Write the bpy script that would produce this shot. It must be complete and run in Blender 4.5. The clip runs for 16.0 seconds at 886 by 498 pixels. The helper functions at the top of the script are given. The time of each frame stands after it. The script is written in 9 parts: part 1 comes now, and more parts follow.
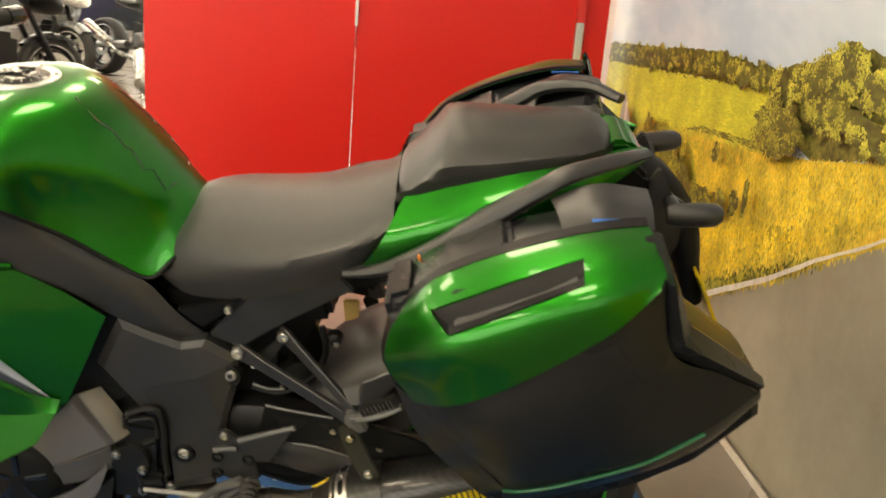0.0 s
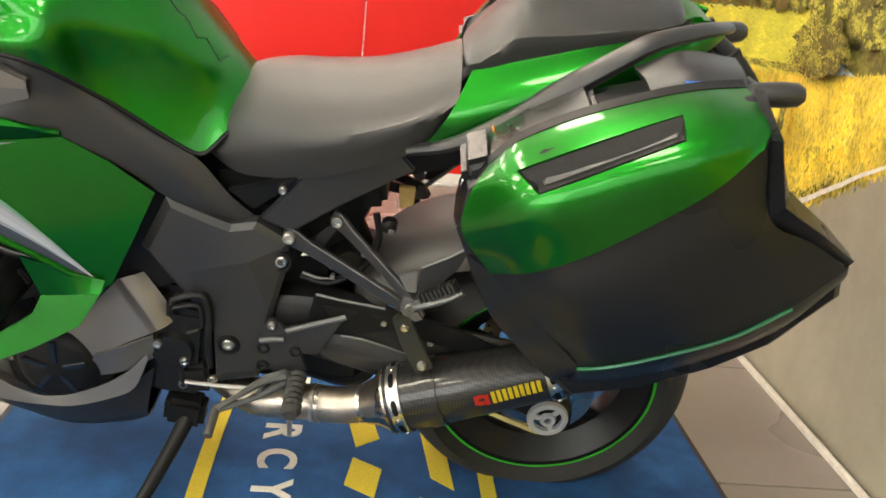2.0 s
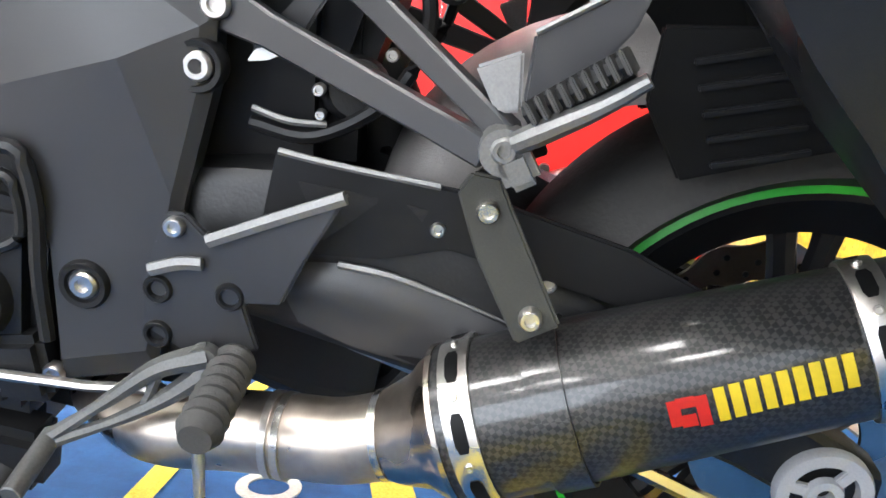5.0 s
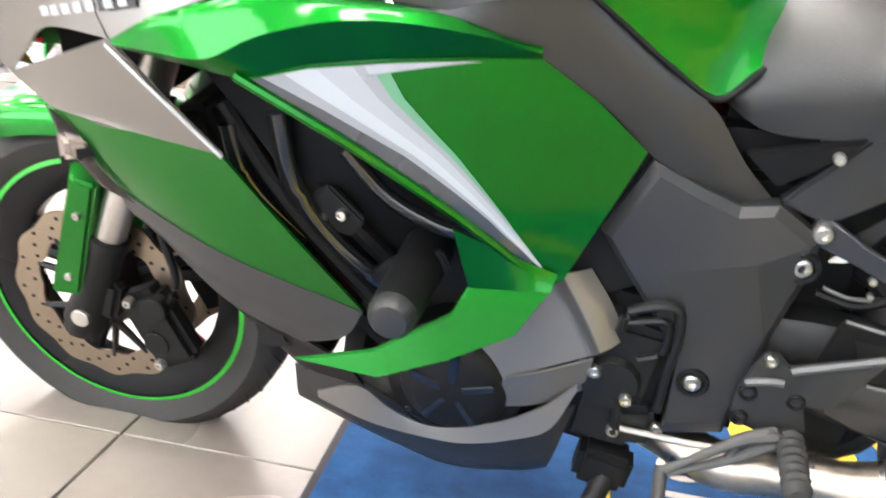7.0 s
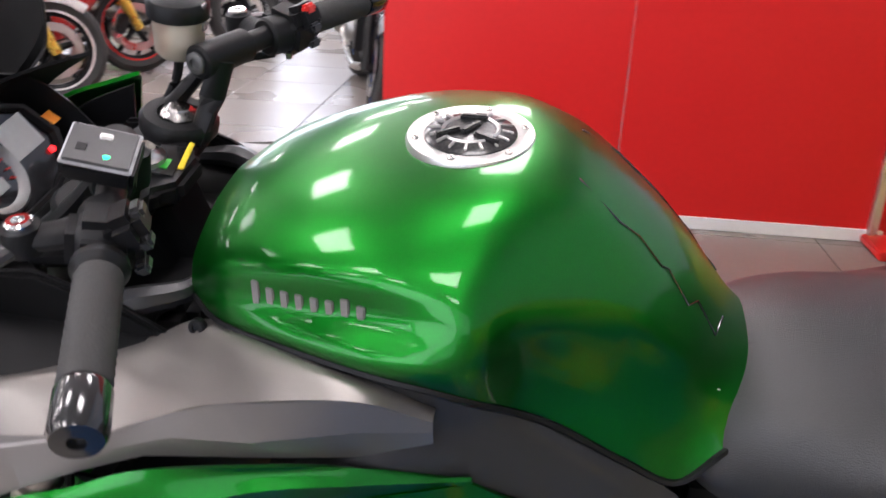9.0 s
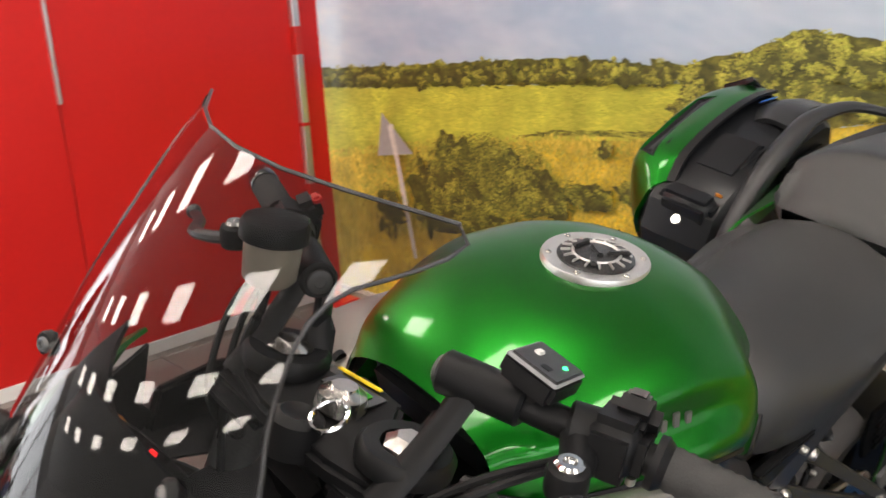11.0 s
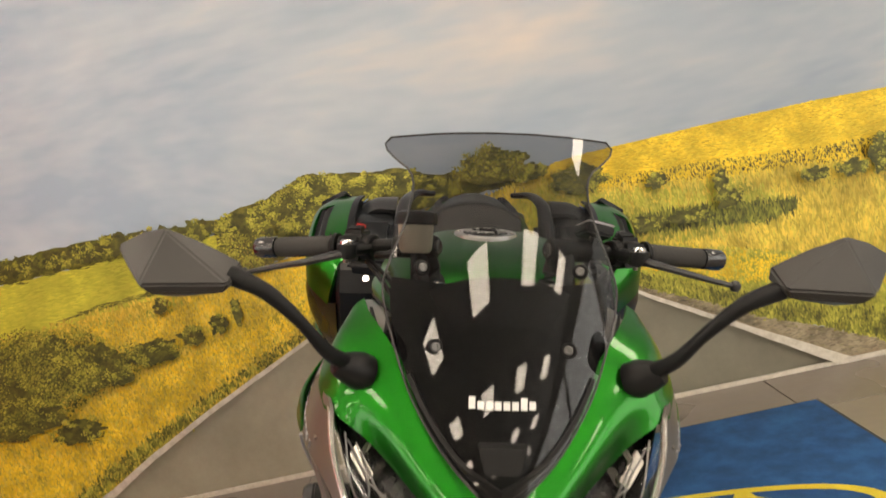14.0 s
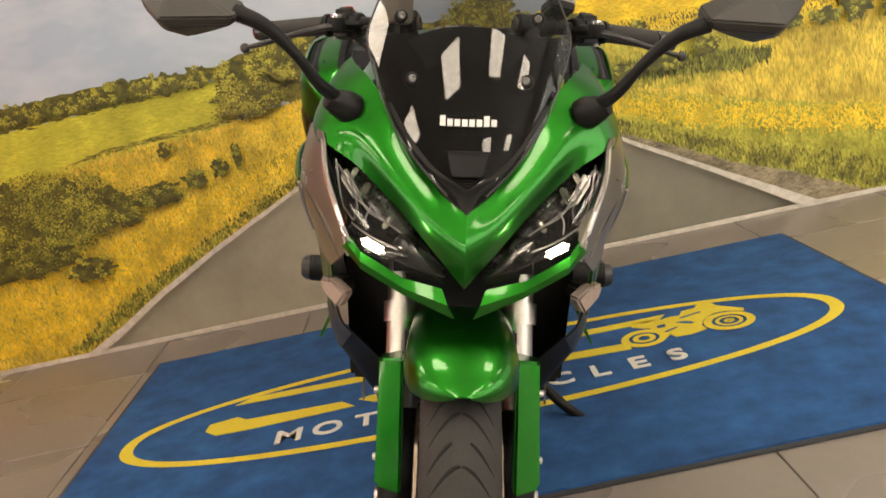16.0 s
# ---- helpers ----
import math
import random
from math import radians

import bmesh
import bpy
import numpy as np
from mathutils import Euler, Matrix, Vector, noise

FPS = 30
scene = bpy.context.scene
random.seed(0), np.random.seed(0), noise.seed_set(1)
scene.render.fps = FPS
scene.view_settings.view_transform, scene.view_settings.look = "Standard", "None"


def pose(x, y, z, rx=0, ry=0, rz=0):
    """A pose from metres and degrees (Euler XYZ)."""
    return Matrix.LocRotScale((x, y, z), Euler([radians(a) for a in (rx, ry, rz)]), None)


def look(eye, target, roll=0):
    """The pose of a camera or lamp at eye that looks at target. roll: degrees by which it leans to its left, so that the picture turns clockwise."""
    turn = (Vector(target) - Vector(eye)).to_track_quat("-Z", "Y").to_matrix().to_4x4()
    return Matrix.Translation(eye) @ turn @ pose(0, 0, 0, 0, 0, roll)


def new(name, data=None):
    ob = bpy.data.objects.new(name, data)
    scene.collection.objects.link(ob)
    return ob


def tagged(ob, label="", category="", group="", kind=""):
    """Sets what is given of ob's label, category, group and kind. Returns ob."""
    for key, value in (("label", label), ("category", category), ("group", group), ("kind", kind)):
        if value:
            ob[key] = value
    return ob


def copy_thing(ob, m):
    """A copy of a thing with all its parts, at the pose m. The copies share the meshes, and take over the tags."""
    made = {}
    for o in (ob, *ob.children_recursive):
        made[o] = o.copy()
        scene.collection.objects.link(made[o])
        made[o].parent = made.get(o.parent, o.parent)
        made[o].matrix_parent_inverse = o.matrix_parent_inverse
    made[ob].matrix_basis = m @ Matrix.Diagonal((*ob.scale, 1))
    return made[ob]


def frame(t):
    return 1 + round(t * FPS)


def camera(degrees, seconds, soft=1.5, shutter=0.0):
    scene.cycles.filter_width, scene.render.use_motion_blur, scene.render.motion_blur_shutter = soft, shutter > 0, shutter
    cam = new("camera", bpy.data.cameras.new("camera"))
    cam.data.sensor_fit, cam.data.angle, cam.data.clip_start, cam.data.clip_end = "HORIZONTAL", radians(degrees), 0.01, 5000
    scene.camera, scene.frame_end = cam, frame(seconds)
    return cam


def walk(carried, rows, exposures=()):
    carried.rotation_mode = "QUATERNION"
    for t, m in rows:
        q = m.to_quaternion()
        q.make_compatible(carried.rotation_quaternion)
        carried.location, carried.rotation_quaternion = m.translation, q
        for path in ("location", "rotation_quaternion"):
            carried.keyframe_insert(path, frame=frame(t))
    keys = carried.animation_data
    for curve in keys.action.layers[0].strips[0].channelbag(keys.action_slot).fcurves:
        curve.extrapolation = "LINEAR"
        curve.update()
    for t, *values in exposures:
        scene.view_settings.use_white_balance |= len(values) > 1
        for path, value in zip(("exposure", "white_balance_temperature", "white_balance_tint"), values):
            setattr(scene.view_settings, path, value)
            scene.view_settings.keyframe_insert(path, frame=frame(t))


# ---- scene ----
cam = camera(53.6, 16.0, 1.6, 0.3)
PATH = [
    (0, (-0.249, -1.678, 1.171), (-0.108, 0.237, 0.613), 4.8),
    (0.5, (-0.019, -1.731, 1.096), (-0.109, 0.19, 0.546), 6.9),
    (1, (-0.023, -1.733, 1.092), (-0.186, 0.179, 0.526), 5.9),
    (1.5, (-0.17, -1.719, 1.059), (-0.211, 0.194, 0.476), 5.9),
    (2, (-0.368, -1.662, 1.012), (-0.177, 0.229, 0.388), 6.4),
    (2.5, (-0.455, -1.388, 0.896), (-0.12, 0.476, 0.253), 6),
    (3, (-0.49, -1.081, 0.686), (-0.027, 0.772, 0.091), 6.1),
    (3.2, (-0.485, -1.0, 0.593), (0.053, 0.846, 0.042), 6.2),
    (5.3, (-0.295, -0.888, 0.482), (-0.344, 1.091, 0.196), 5.7),
    (5.5, (-0.399, -0.998, 0.538), (-0.269, 0.978, 0.257), 7.9),
    (6, (-0.54, -1.126, 0.734), (-0.487, 0.812, 0.244), 7.9),
    (6.5, (-0.687, -1.183, 0.707), (-0.716, 0.736, 0.145), 7.6),
    (7, (-0.791, -1.261, 0.766), (-1.013, 0.64, 0.184), 7.1),
    (7.5, (-0.792, -1.308, 0.965), (-1.208, 0.549, 0.347), 8.3),
    (8, (-0.706, -1.227, 1.107), (-1.204, 0.595, 0.45), 9.4),
    (8.2, (-0.716, -1.161, 1.146), (-1.157, 0.664, 0.458), 8.2),
    (8.5, (-0.695, -1.075, 1.163), (-1.111, 0.751, 0.46), 6.2),
    (9, (-0.801, -0.987, 1.188), (-0.961, 0.862, 0.445), 2.7),
    (9.5, (-0.998, -0.957, 1.193), (-0.704, 0.893, 0.491), 1.2),
    (9.6, (-1.049, -0.963, 1.197), (-0.641, 0.875, 0.512), 1),
    (9.9, (-1.153, -0.936, 1.196), (-0.554, 0.857, 0.538), 0.4),
    (10, (-1.191, -0.921, 1.197), (-0.538, 0.857, 0.554), -0.2),
    (10.2, (-1.276, -0.885, 1.208), (-0.499, 0.852, 0.593), -1),
    (12.3, (-2.073, -0.454, 1.329), (-0.2, 0.066, 0.861), -7.6),
    (12.5, (-2.142, -0.388, 1.335), (-0.239, 0.016, 0.869), -8.3),
    (13, (-2.244, -0.225, 1.314), (-0.3, -0.044, 0.882), -10.6),
    (13.3, (-2.283, -0.14, 1.28), (-0.316, -0.096, 0.919), -12.2),
    (13.5, (-2.336, -0.124, 1.255), (-0.358, -0.108, 0.955), -11.7),
    (13.8, (-2.453, -0.1, 1.213), (-0.467, -0.124, 0.97), -12),
    (14, (-2.533, -0.08, 1.191), (-0.55, -0.114, 0.934), -11.6),
    (14.5, (-2.65, -0.059, 1.132), (-0.676, -0.11, 0.814), -11.9),
    (15, (-2.708, -0.046, 1.057), (-0.744, -0.085, 0.681), -12),
    (15.5, (-2.735, -0.04, 1.022), (-0.781, -0.054, 0.594), -11.8),
    (16, (-2.767, -0.059, 0.983), (-0.822, -0.056, 0.519), -11.9),
]
# the clip's own exposure and white balance along the way
TONE = [(0, 0.18, 8900, 6), (1.0, 0.38, 8200, 6), (1.5, 0.44, 8000, 6), (2.5, 1.0, 6500, 7), (3.0, 1.24, 5900, 8), (5.5, 1.78, 6300, 10), (6.0, 1.95, 6500, 9), (7.0, 1.5, 6400, 10), (7.5, 0.74, 6400, 12),
        (8.5, 0.22, 6100, 20), (10.0, 0.0, 6200, 16), (12.5, -0.06, 7850, 12), (14.0, -0.27, 7900, 12), (16.0, -0.2, 8050, 12)]
walk(cam, [(t, look(eye, target, roll)) for t, eye, target, roll in PATH], TONE)

# ---- light ----
world = bpy.data.worlds.new("world")
scene.world = world
world.use_nodes = True
world.node_tree.nodes["Background"].inputs[0].default_value = (0.75, 0.8, 0.9, 1)
world.node_tree.nodes["Background"].inputs[1].default_value = 0.05

# lamp power of each unseen shop window; south ones are added fill, weakest by the printed wall
WINDOW_FILL_S = (75.0, 75.0, 75.0, 70.0, 24.0)
WINDOW_N = (75.0, 85.0, 88.0, 90.0, 72.0)


# ---- helpers of this scene ----
def V(p):
    return Vector(p)


def bm_new():
    return bmesh.new()


def part(name, bm, mat, parent=None, label="", angle=38, smooth=True):
    """One mesh object under a thing or under a part."""
    bmesh.ops.recalc_face_normals(bm, faces=bm.faces)
    lim = radians(angle)
    for f in bm.faces:
        f.smooth = smooth
    for e in bm.edges:
        if len(e.link_faces) == 2 and e.calc_face_angle(0) > lim:
            e.smooth = False
    me = bpy.data.meshes.new(name)
    bm.to_mesh(me)
    bm.free()
    me.materials.append(mat)
    ob = new(name, me)
    if parent is not None:
        ob.parent = parent
    if label:
        tagged(ob, label)
    return ob


def thing(name, label, category, m=None, group="", kind=""):
    ob = new(name)
    ob.empty_display_size = 0.1
    if m is not None:
        ob.matrix_world = m
    return tagged(ob, label, category, group, kind)


def cr(points, n):
    """A smooth line through the points, in n points."""
    pts = [V(p) for p in points]
    if len(pts) == 2:
        return [pts[0].lerp(pts[1], k / (n - 1)) for k in range(n)]
    lens = [0.0]
    for a, b in zip(pts, pts[1:]):
        lens.append(lens[-1] + max((b - a).length, 1e-6))
    out = []
    for k in range(n):
        d = lens[-1] * k / (n - 1)
        i = 0
        while i < len(pts) - 2 and d > lens[i + 1]:
            i += 1
        u = (d - lens[i]) / (lens[i + 1] - lens[i])
        p1, p2 = pts[i], pts[i + 1]
        p0 = pts[i - 1] if i else p1 * 2 - p2
        p3 = pts[i + 2] if i + 2 < len(pts) else p2 * 2 - p1
        out.append(0.5 * ((2 * p1) + (p2 - p0) * u + (2 * p0 - 5 * p1 + 4 * p2 - p3) * u * u + (3 * p1 - p0 - 3 * p2 + p3) * u ** 3))
    return out


def lin(points, n):
    """Straight pieces through the points, in n points, corners kept near."""
    pts = [V(p) for p in points]
    out, m = [], len(pts) - 1
    per = max(1, (n - 1) // m)
    for a, b in zip(pts, pts[1:]):
        out += [a.lerp(b, k / per) for k in range(per)]
    return out + [pts[-1]]


def mir(p, s):
    return (p[0], p[1] * s, p[2])


def grid_faces(bm, rows, close_u=False, close_v=False, skip=()):
    vs = [[bm.verts.new(p) for p in r] for r in rows]
    nv, nu = len(vs), len(vs[0])
    for j in range(nv if close_v else nv - 1):
        for i in range(nu if close_u else nu - 1):
            if (i, j) in skip:
                continue
            q = [vs[j][i], vs[j][(i + 1) % nu], vs[(j + 1) % nv][(i + 1) % nu], vs[(j + 1) % nv][i]]
            q = list(dict.fromkeys(q))
            if len(q) > 2:
                try:
                    bm.faces.new(q)
                except ValueError:
                    pass
    return vs


def patch(bm, grid, nu=14, nv=8, thick=0.004, s=1, straight=False, skip=(), keep_side=-1):
    """A curved shell through a few rows of points; its thickness goes inwards (towards the middle plane)."""
    f = lin if straight else cr
    rows = [f([mir(p, s) for p in r], nu) for r in grid]
    cols = [f([r[i] for r in rows], nv) for i in range(len(rows[0]))]
    rows = [[c[j] for c in cols] for j in range(len(cols[0]))]
    sub = bm_new()
    grid_faces(sub, rows, skip=skip)
    bmesh.ops.remove_doubles(sub, verts=sub.verts, dist=1e-5)
    bmesh.ops.recalc_face_normals(sub, faces=sub.faces)
    mean = sum((f2.normal * f2.calc_area() for f2 in sub.faces), Vector())
    mid = sum((v.co for v in sub.verts), Vector()) / len(sub.verts)
    want = Vector((0, mid.y, 0.02)) if keep_side < 0 else Vector((-1, 0, 0.3))
    if mean.dot(want) < 0:
        bmesh.ops.reverse_faces(sub, faces=sub.faces)
    if thick:
        bmesh.ops.solidify(sub, geom=sub.faces[:], thickness=thick)
    merge(bm, sub)
    return bm


def merge(bm, sub):
    me = bpy.data.meshes.new("tmp")
    sub.to_mesh(me)
    sub.free()
    bm.from_mesh(me)
    bpy.data.meshes.remove(me)


def plate(bm, outline, depth, bev=0.002, s=1):
    """A flat outlined piece, extruded by the vector depth, with softened edges."""
    sub = bm_new()
    vs = [sub.verts.new(mir(p, s)) for p in outline]
    f = sub.faces.new(vs)
    r = bmesh.ops.extrude_face_region(sub, geom=[f])
    d = V(mir(depth, s))
    bmesh.ops.translate(sub, verts=[v for v in r["geom"] if isinstance(v, bmesh.types.BMVert)], vec=d)
    bmesh.ops.recalc_face_normals(sub, faces=sub.faces)
    if bev:
        bmesh.ops.bevel(sub, geom=sub.edges[:], offset=bev, segments=2, affect="EDGES", clamp_overlap=True)
    bmesh.ops.triangulate(sub, faces=[g for g in sub.faces if len(g.verts) > 4])
    merge(bm, sub)
    return bm


def loft(bm, rings, cap=True, n=0, seg=0):
    """Closed rings of equal count, joined to a skin."""
    rows = [[V(p) for p in r] for r in rings]
    if n:
        cols = [cr([r[i] for r in rows], n) for i in range(len(rows[0]))]
        rows = [[c[j] for c in cols] for j in range(n)]
    vs = grid_faces(bm, rows, close_u=True)
    if cap:
        for r in (vs[0], vs[-1]):
            try:
                bm.faces.new(r)
            except ValueError:
                pass
    return bm


def frame_of(d):
    d = d.normalized()
    a = d.orthogonal().normalized()
    if abs(d.z) < 0.9:
        a = d.cross(Vector((0, 0, 1))).normalized()
    return a, d.cross(a).normalized()


def tube(bm, points, r, seg=12, n=0, cap=True, flat=1.0):
    """A round bar along a line; r a number or one for each point."""
    pts = cr(points, n) if n else [V(p) for p in points]
    rs = [r] * len(pts) if isinstance(r, (int, float)) else [x.x for x in cr([(q, 0, 0) for q in r], len(pts))]
    rings = []
    for k, p in enumerate(pts):
        d = pts[min(k + 1, len(pts) - 1)] - pts[max(k - 1, 0)]
        a, b = frame_of(d)
        rings.append([p + (a * math.cos(t) + b * math.sin(t) * flat) * rs[k] for t in (2 * math.pi * i / seg for i in range(seg))])
    return loft(bm, rings, cap)


def lathe(bm, profile, centre=(0, 0, 0), axis=(0, 1, 0), seg=32, close=False):
    """Turned form: profile of (radius, along the axis)."""
    c, d = V(centre), V(axis).normalized()
    a, b = frame_of(d)
    rows = []
    for r, h in profile:
        rows.append([c + d * h + (a * math.cos(t) + b * math.sin(t)) * r for t in (2 * math.pi * i / seg for i in range(seg))])
    vs = grid_faces(bm, rows, close_u=True, close_v=close)
    if not close:
        for r, k in ((vs[0], 0), (vs[-1], -1)):
            if profile[k][0] > 1e-4:
                bm.faces.new(r)
    bmesh.ops.remove_doubles(bm, verts=bm.verts, dist=1e-6)
    return bm


def cyl(bm, p0, p1, r, r1=None, seg=20, bev=0.001):
    p0, p1 = V(p0), V(p1)
    h = (p1 - p0).length
    r1 = r if r1 is None else r1
    b = min(bev, r * 0.4, r1 * 0.4, h * 0.3)
    return lathe(bm, [(0, 0), (r - b, 0), (r, b), (r1, h - b), (r1 - b, h), (0, h)], p0, p1 - p0, seg)


def box(bm, size, centre, rot=(0, 0, 0), bev=0.003, seg=2):
    sub = bm_new()
    bmesh.ops.create_cube(sub, size=1)
    bmesh.ops.scale(sub, verts=sub.verts, vec=size)
    if bev:
        bmesh.ops.bevel(sub, geom=sub.edges[:], offset=bev, segments=seg, affect="EDGES", clamp_overlap=True)
    bmesh.ops.transform(sub, verts=sub.verts, matrix=pose(*centre, *rot))
    merge(bm, sub)
    return bm


def bolt(bm, p, r=0.008, d=(0, -1, 0), h=0.005):
    """A round screw head with a sunk hexagon."""
    p, d = V(p), V(d).normalized()
    return lathe(bm, [(0, -0.004), (r, -0.004), (r, h * 0.6), (r * 0.8, h), (r * 0.5, h), (r * 0.45, h * 0.4), (0, h * 0.4)], p, d, 14)


# ---- materials ----
def mat_new(name):
    m = bpy.data.materials.new(name)
    m.use_nodes = True
    nt = m.node_tree
    return m, nt, nt.nodes["Principled BSDF"]


def mat(name, col, rough=0.5, metal=0.0, coat=0.0, grain=60.0, var=0.12, bump=0.0, wear=0.0, coarse=4.0, shift=False, **extra):
    """A surface with colour and gloss that vary at two scales, and fine relief."""
    m, nt, bs = mat_new(name)
    n, l = nt.nodes, nt.links
    tc = n.new("ShaderNodeTexCoord")
    fine, big = n.new("ShaderNodeTexNoise"), n.new("ShaderNodeTexNoise")
    fine.inputs["Scale"].default_value, big.inputs["Scale"].default_value = grain, coarse
    fine.inputs["Detail"].default_value, big.inputs["Detail"].default_value = 4, 3
    mix = n.new("ShaderNodeMath")
    mix.operation = "ADD"
    where = tc.outputs["Object"]
    if shift:
        info, far = n.new("ShaderNodeObjectInfo"), n.new("ShaderNodeVectorMath")
        far.operation = "MULTIPLY_ADD"
        far.inputs[1].default_value = (1, 1, 1)
        cmb = n.new("ShaderNodeMath")
        cmb.operation = "MULTIPLY"
        cmb.inputs[1].default_value = 60.0
        l.new(info.outputs["Random"], cmb.inputs[0])
        l.new(where, far.inputs[0]), l.new(cmb.outputs[0], far.inputs[2])
        where = far.outputs[0]
    for t in (fine, big):
        l.new(where, t.inputs["Vector"])
    l.new(fine.outputs["Fac"], mix.inputs[0]), l.new(big.outputs["Fac"], mix.inputs[1])
    ramp = n.new("ShaderNodeMapRange")
    ramp.inputs["From Min"].default_value, ramp.inputs["From Max"].default_value = 0.6, 1.4
    ramp.inputs["To Min"].default_value, ramp.inputs["To Max"].default_value = 1 - var, 1 + var
    l.new(mix.outputs[0], ramp.inputs["Value"])
    mul = n.new("ShaderNodeVectorMath")
    mul.operation = "SCALE"
    mul.inputs[0].default_value = col
    l.new(ramp.outputs[0], mul.inputs["Scale"])
    l.new(mul.outputs[0], bs.inputs["Base Color"])
    rr = n.new("ShaderNodeMapRange")
    rr.inputs["From Min"].default_value, rr.inputs["From Max"].default_value = 0.3, 0.7
    rr.inputs["To Min"].default_value, rr.inputs["To Max"].default_value = max(rough - 0.06 - wear, 0.02), min(rough + 0.06 + wear, 1)
    l.new(big.outputs["Fac"], rr.inputs["Value"])
    l.new(rr.outputs[0], bs.inputs["Roughness"])
    bs.inputs["Metallic"].default_value = metal
    bs.inputs["Coat Weight"].default_value = coat
    bs.inputs["Coat Roughness"].default_value = 0.05
    if bump:
        b = n.new("ShaderNodeBump")
        b.inputs["Strength"].default_value, b.inputs["Distance"].default_value = bump, 0.001
        l.new(fine.outputs["Fac"], b.inputs["Height"])
        l.new(b.outputs[0], bs.inputs["Normal"])
    for k, v in extra.items():
        bs.inputs[k.replace("_", " ")].default_value = v
    return m


def glow(name, col, power):
    m, nt, bs = mat_new(name)
    bs.inputs["Base Color"].default_value = (*col, 1)
    bs.inputs["Emission Color"].default_value = (*col, 1)
    bs.inputs["Emission Strength"].default_value = power
    return m


GREEN = mat("candy_green_paint", (0.0018, 0.150, 0.0085), 0.36, 0.95, 0.50, grain=900, var=0.14, coarse=3, Coat_Roughness=0.075)
BLACK = mat("black_plastic", (0.007, 0.007, 0.0075), 0.46, grain=1200, var=0.2, bump=0.15, coarse=7, Specular_IOR_Level=0.2)
MIRRORPL = mat("mirror_shell_plastic", (0.019, 0.0175, 0.0165), 0.44, grain=900, var=0.15, bump=0.2, coarse=6)
DEEP = mat("deep_black_plastic", (0.004, 0.004, 0.0042), 0.65, grain=900, var=0.2, bump=0.15, coarse=6, Specular_IOR_Level=0.12)
GREYPL = mat("dark_grey_plastic", (0.021, 0.021, 0.0225), 0.36, grain=1500, var=0.16, bump=0.14, coarse=6, Specular_IOR_Level=0.5)
CASE = mat("pannier_black_plastic", (0.010, 0.0105, 0.012), 0.30, grain=900, var=0.15, bump=0.15, coarse=5, Specular_IOR_Level=0.22)
SILVER = mat("matt_silver_paint", (0.215, 0.200, 0.187), 0.43, 0.75, 0.05, grain=1500, var=0.1, coarse=3)
PEARL = mat("white_decal", (0.33, 0.355, 0.40), 0.35, 0.1, 0.35, grain=500, var=0.04)
DECALL = mat("silver_decal", (0.22, 0.235, 0.26), 0.35, 0.2, 0.35, grain=500, var=0.05)
DECALW = mat("pale_grey_decal", (0.28, 0.30, 0.335), 0.35, 0.1, 0.35, grain=500, var=0.04)
DECALM = mat("pale_green_decal", (0.10, 0.27, 0.16), 0.35, 0.3, 0.35, grain=500, var=0.05)
DECALG = mat("slate_decal", (0.045, 0.05, 0.06), 0.3, 0.3, 1.0, grain=500, var=0.05)
VINYL = mat("seat_vinyl", (0.024, 0.0235, 0.023), 0.39, grain=700, var=0.18, bump=0.6, coarse=9, Specular_IOR_Level=0.5)
RUBBER = mat("tyre_rubber", (0.020, 0.0185, 0.0175), 0.75, grain=220, var=0.25, bump=0.4, coarse=14)
GRIP = mat("grip_rubber", (0.042, 0.041, 0.040), 0.75, grain=500, var=0.15, bump=0.5, Specular_IOR_Level=0.2)
GLOSS = mat("gloss_black", (0.010, 0.010, 0.011), 0.14, 0, 0.6, grain=300, var=0.2)
RIM = mat("rim_black", (0.008, 0.008, 0.009), 0.30, 0.0, 0.0, grain=200, var=0.2, Specular_IOR_Level=0.2)
CASTGREY = mat("dull_cast_grey", (0.36, 0.36, 0.37), 0.55, 0.25, grain=500, var=0.12, bump=0.2)
PEGALU = mat("worn_dark_aluminium", (0.17, 0.168, 0.165), 0.5, 0.7, grain=500, var=0.2, bump=0.2)
WORNDARK = mat("worn_grey_casting", (0.10, 0.099, 0.096), 0.5, 0.6, grain=500, var=0.25, bump=0.2)
STRIPE = mat("rim_green_tape", (0.03, 0.36, 0.03), 0.35, grain=200, var=0.1)
STEEL = mat("brushed_steel", (0.52, 0.50, 0.47), 0.3, 1.0, grain=350, var=0.15, wear=0.08)
CHROME = mat("chrome", (0.75, 0.75, 0.74), 0.12, 1.0, grain=200, var=0.06)
TITAN = mat("titanium_pipe", (0.40, 0.35, 0.30), 0.30, 1.0, grain=90, var=0.22, wear=0.1, coarse=14)
ALU = mat("cast_aluminium", (0.30, 0.295, 0.29), 0.42, 0.9, grain=600, var=0.15, bump=0.2)
RINGALU = mat("bright_turned_aluminium", (0.58, 0.57, 0.55), 0.36, 0.85, grain=500, var=0.12, bump=0.1)
ENGINE = mat("engine_black", (0.010, 0.010, 0.0105), 0.42, 0.2, grain=300, var=0.25, bump=0.3, Specular_IOR_Level=0.35)
MIDGREY = mat("mid_grey_plastic", (0.085, 0.078, 0.074), 0.48, grain=700, var=0.2, bump=0.3, coarse=9, Specular_IOR_Level=0.4)
HANGER = mat("dark_olive_coated_steel", (0.020, 0.020, 0.016), 0.45, 0.2, grain=500, var=0.2, bump=0.2)
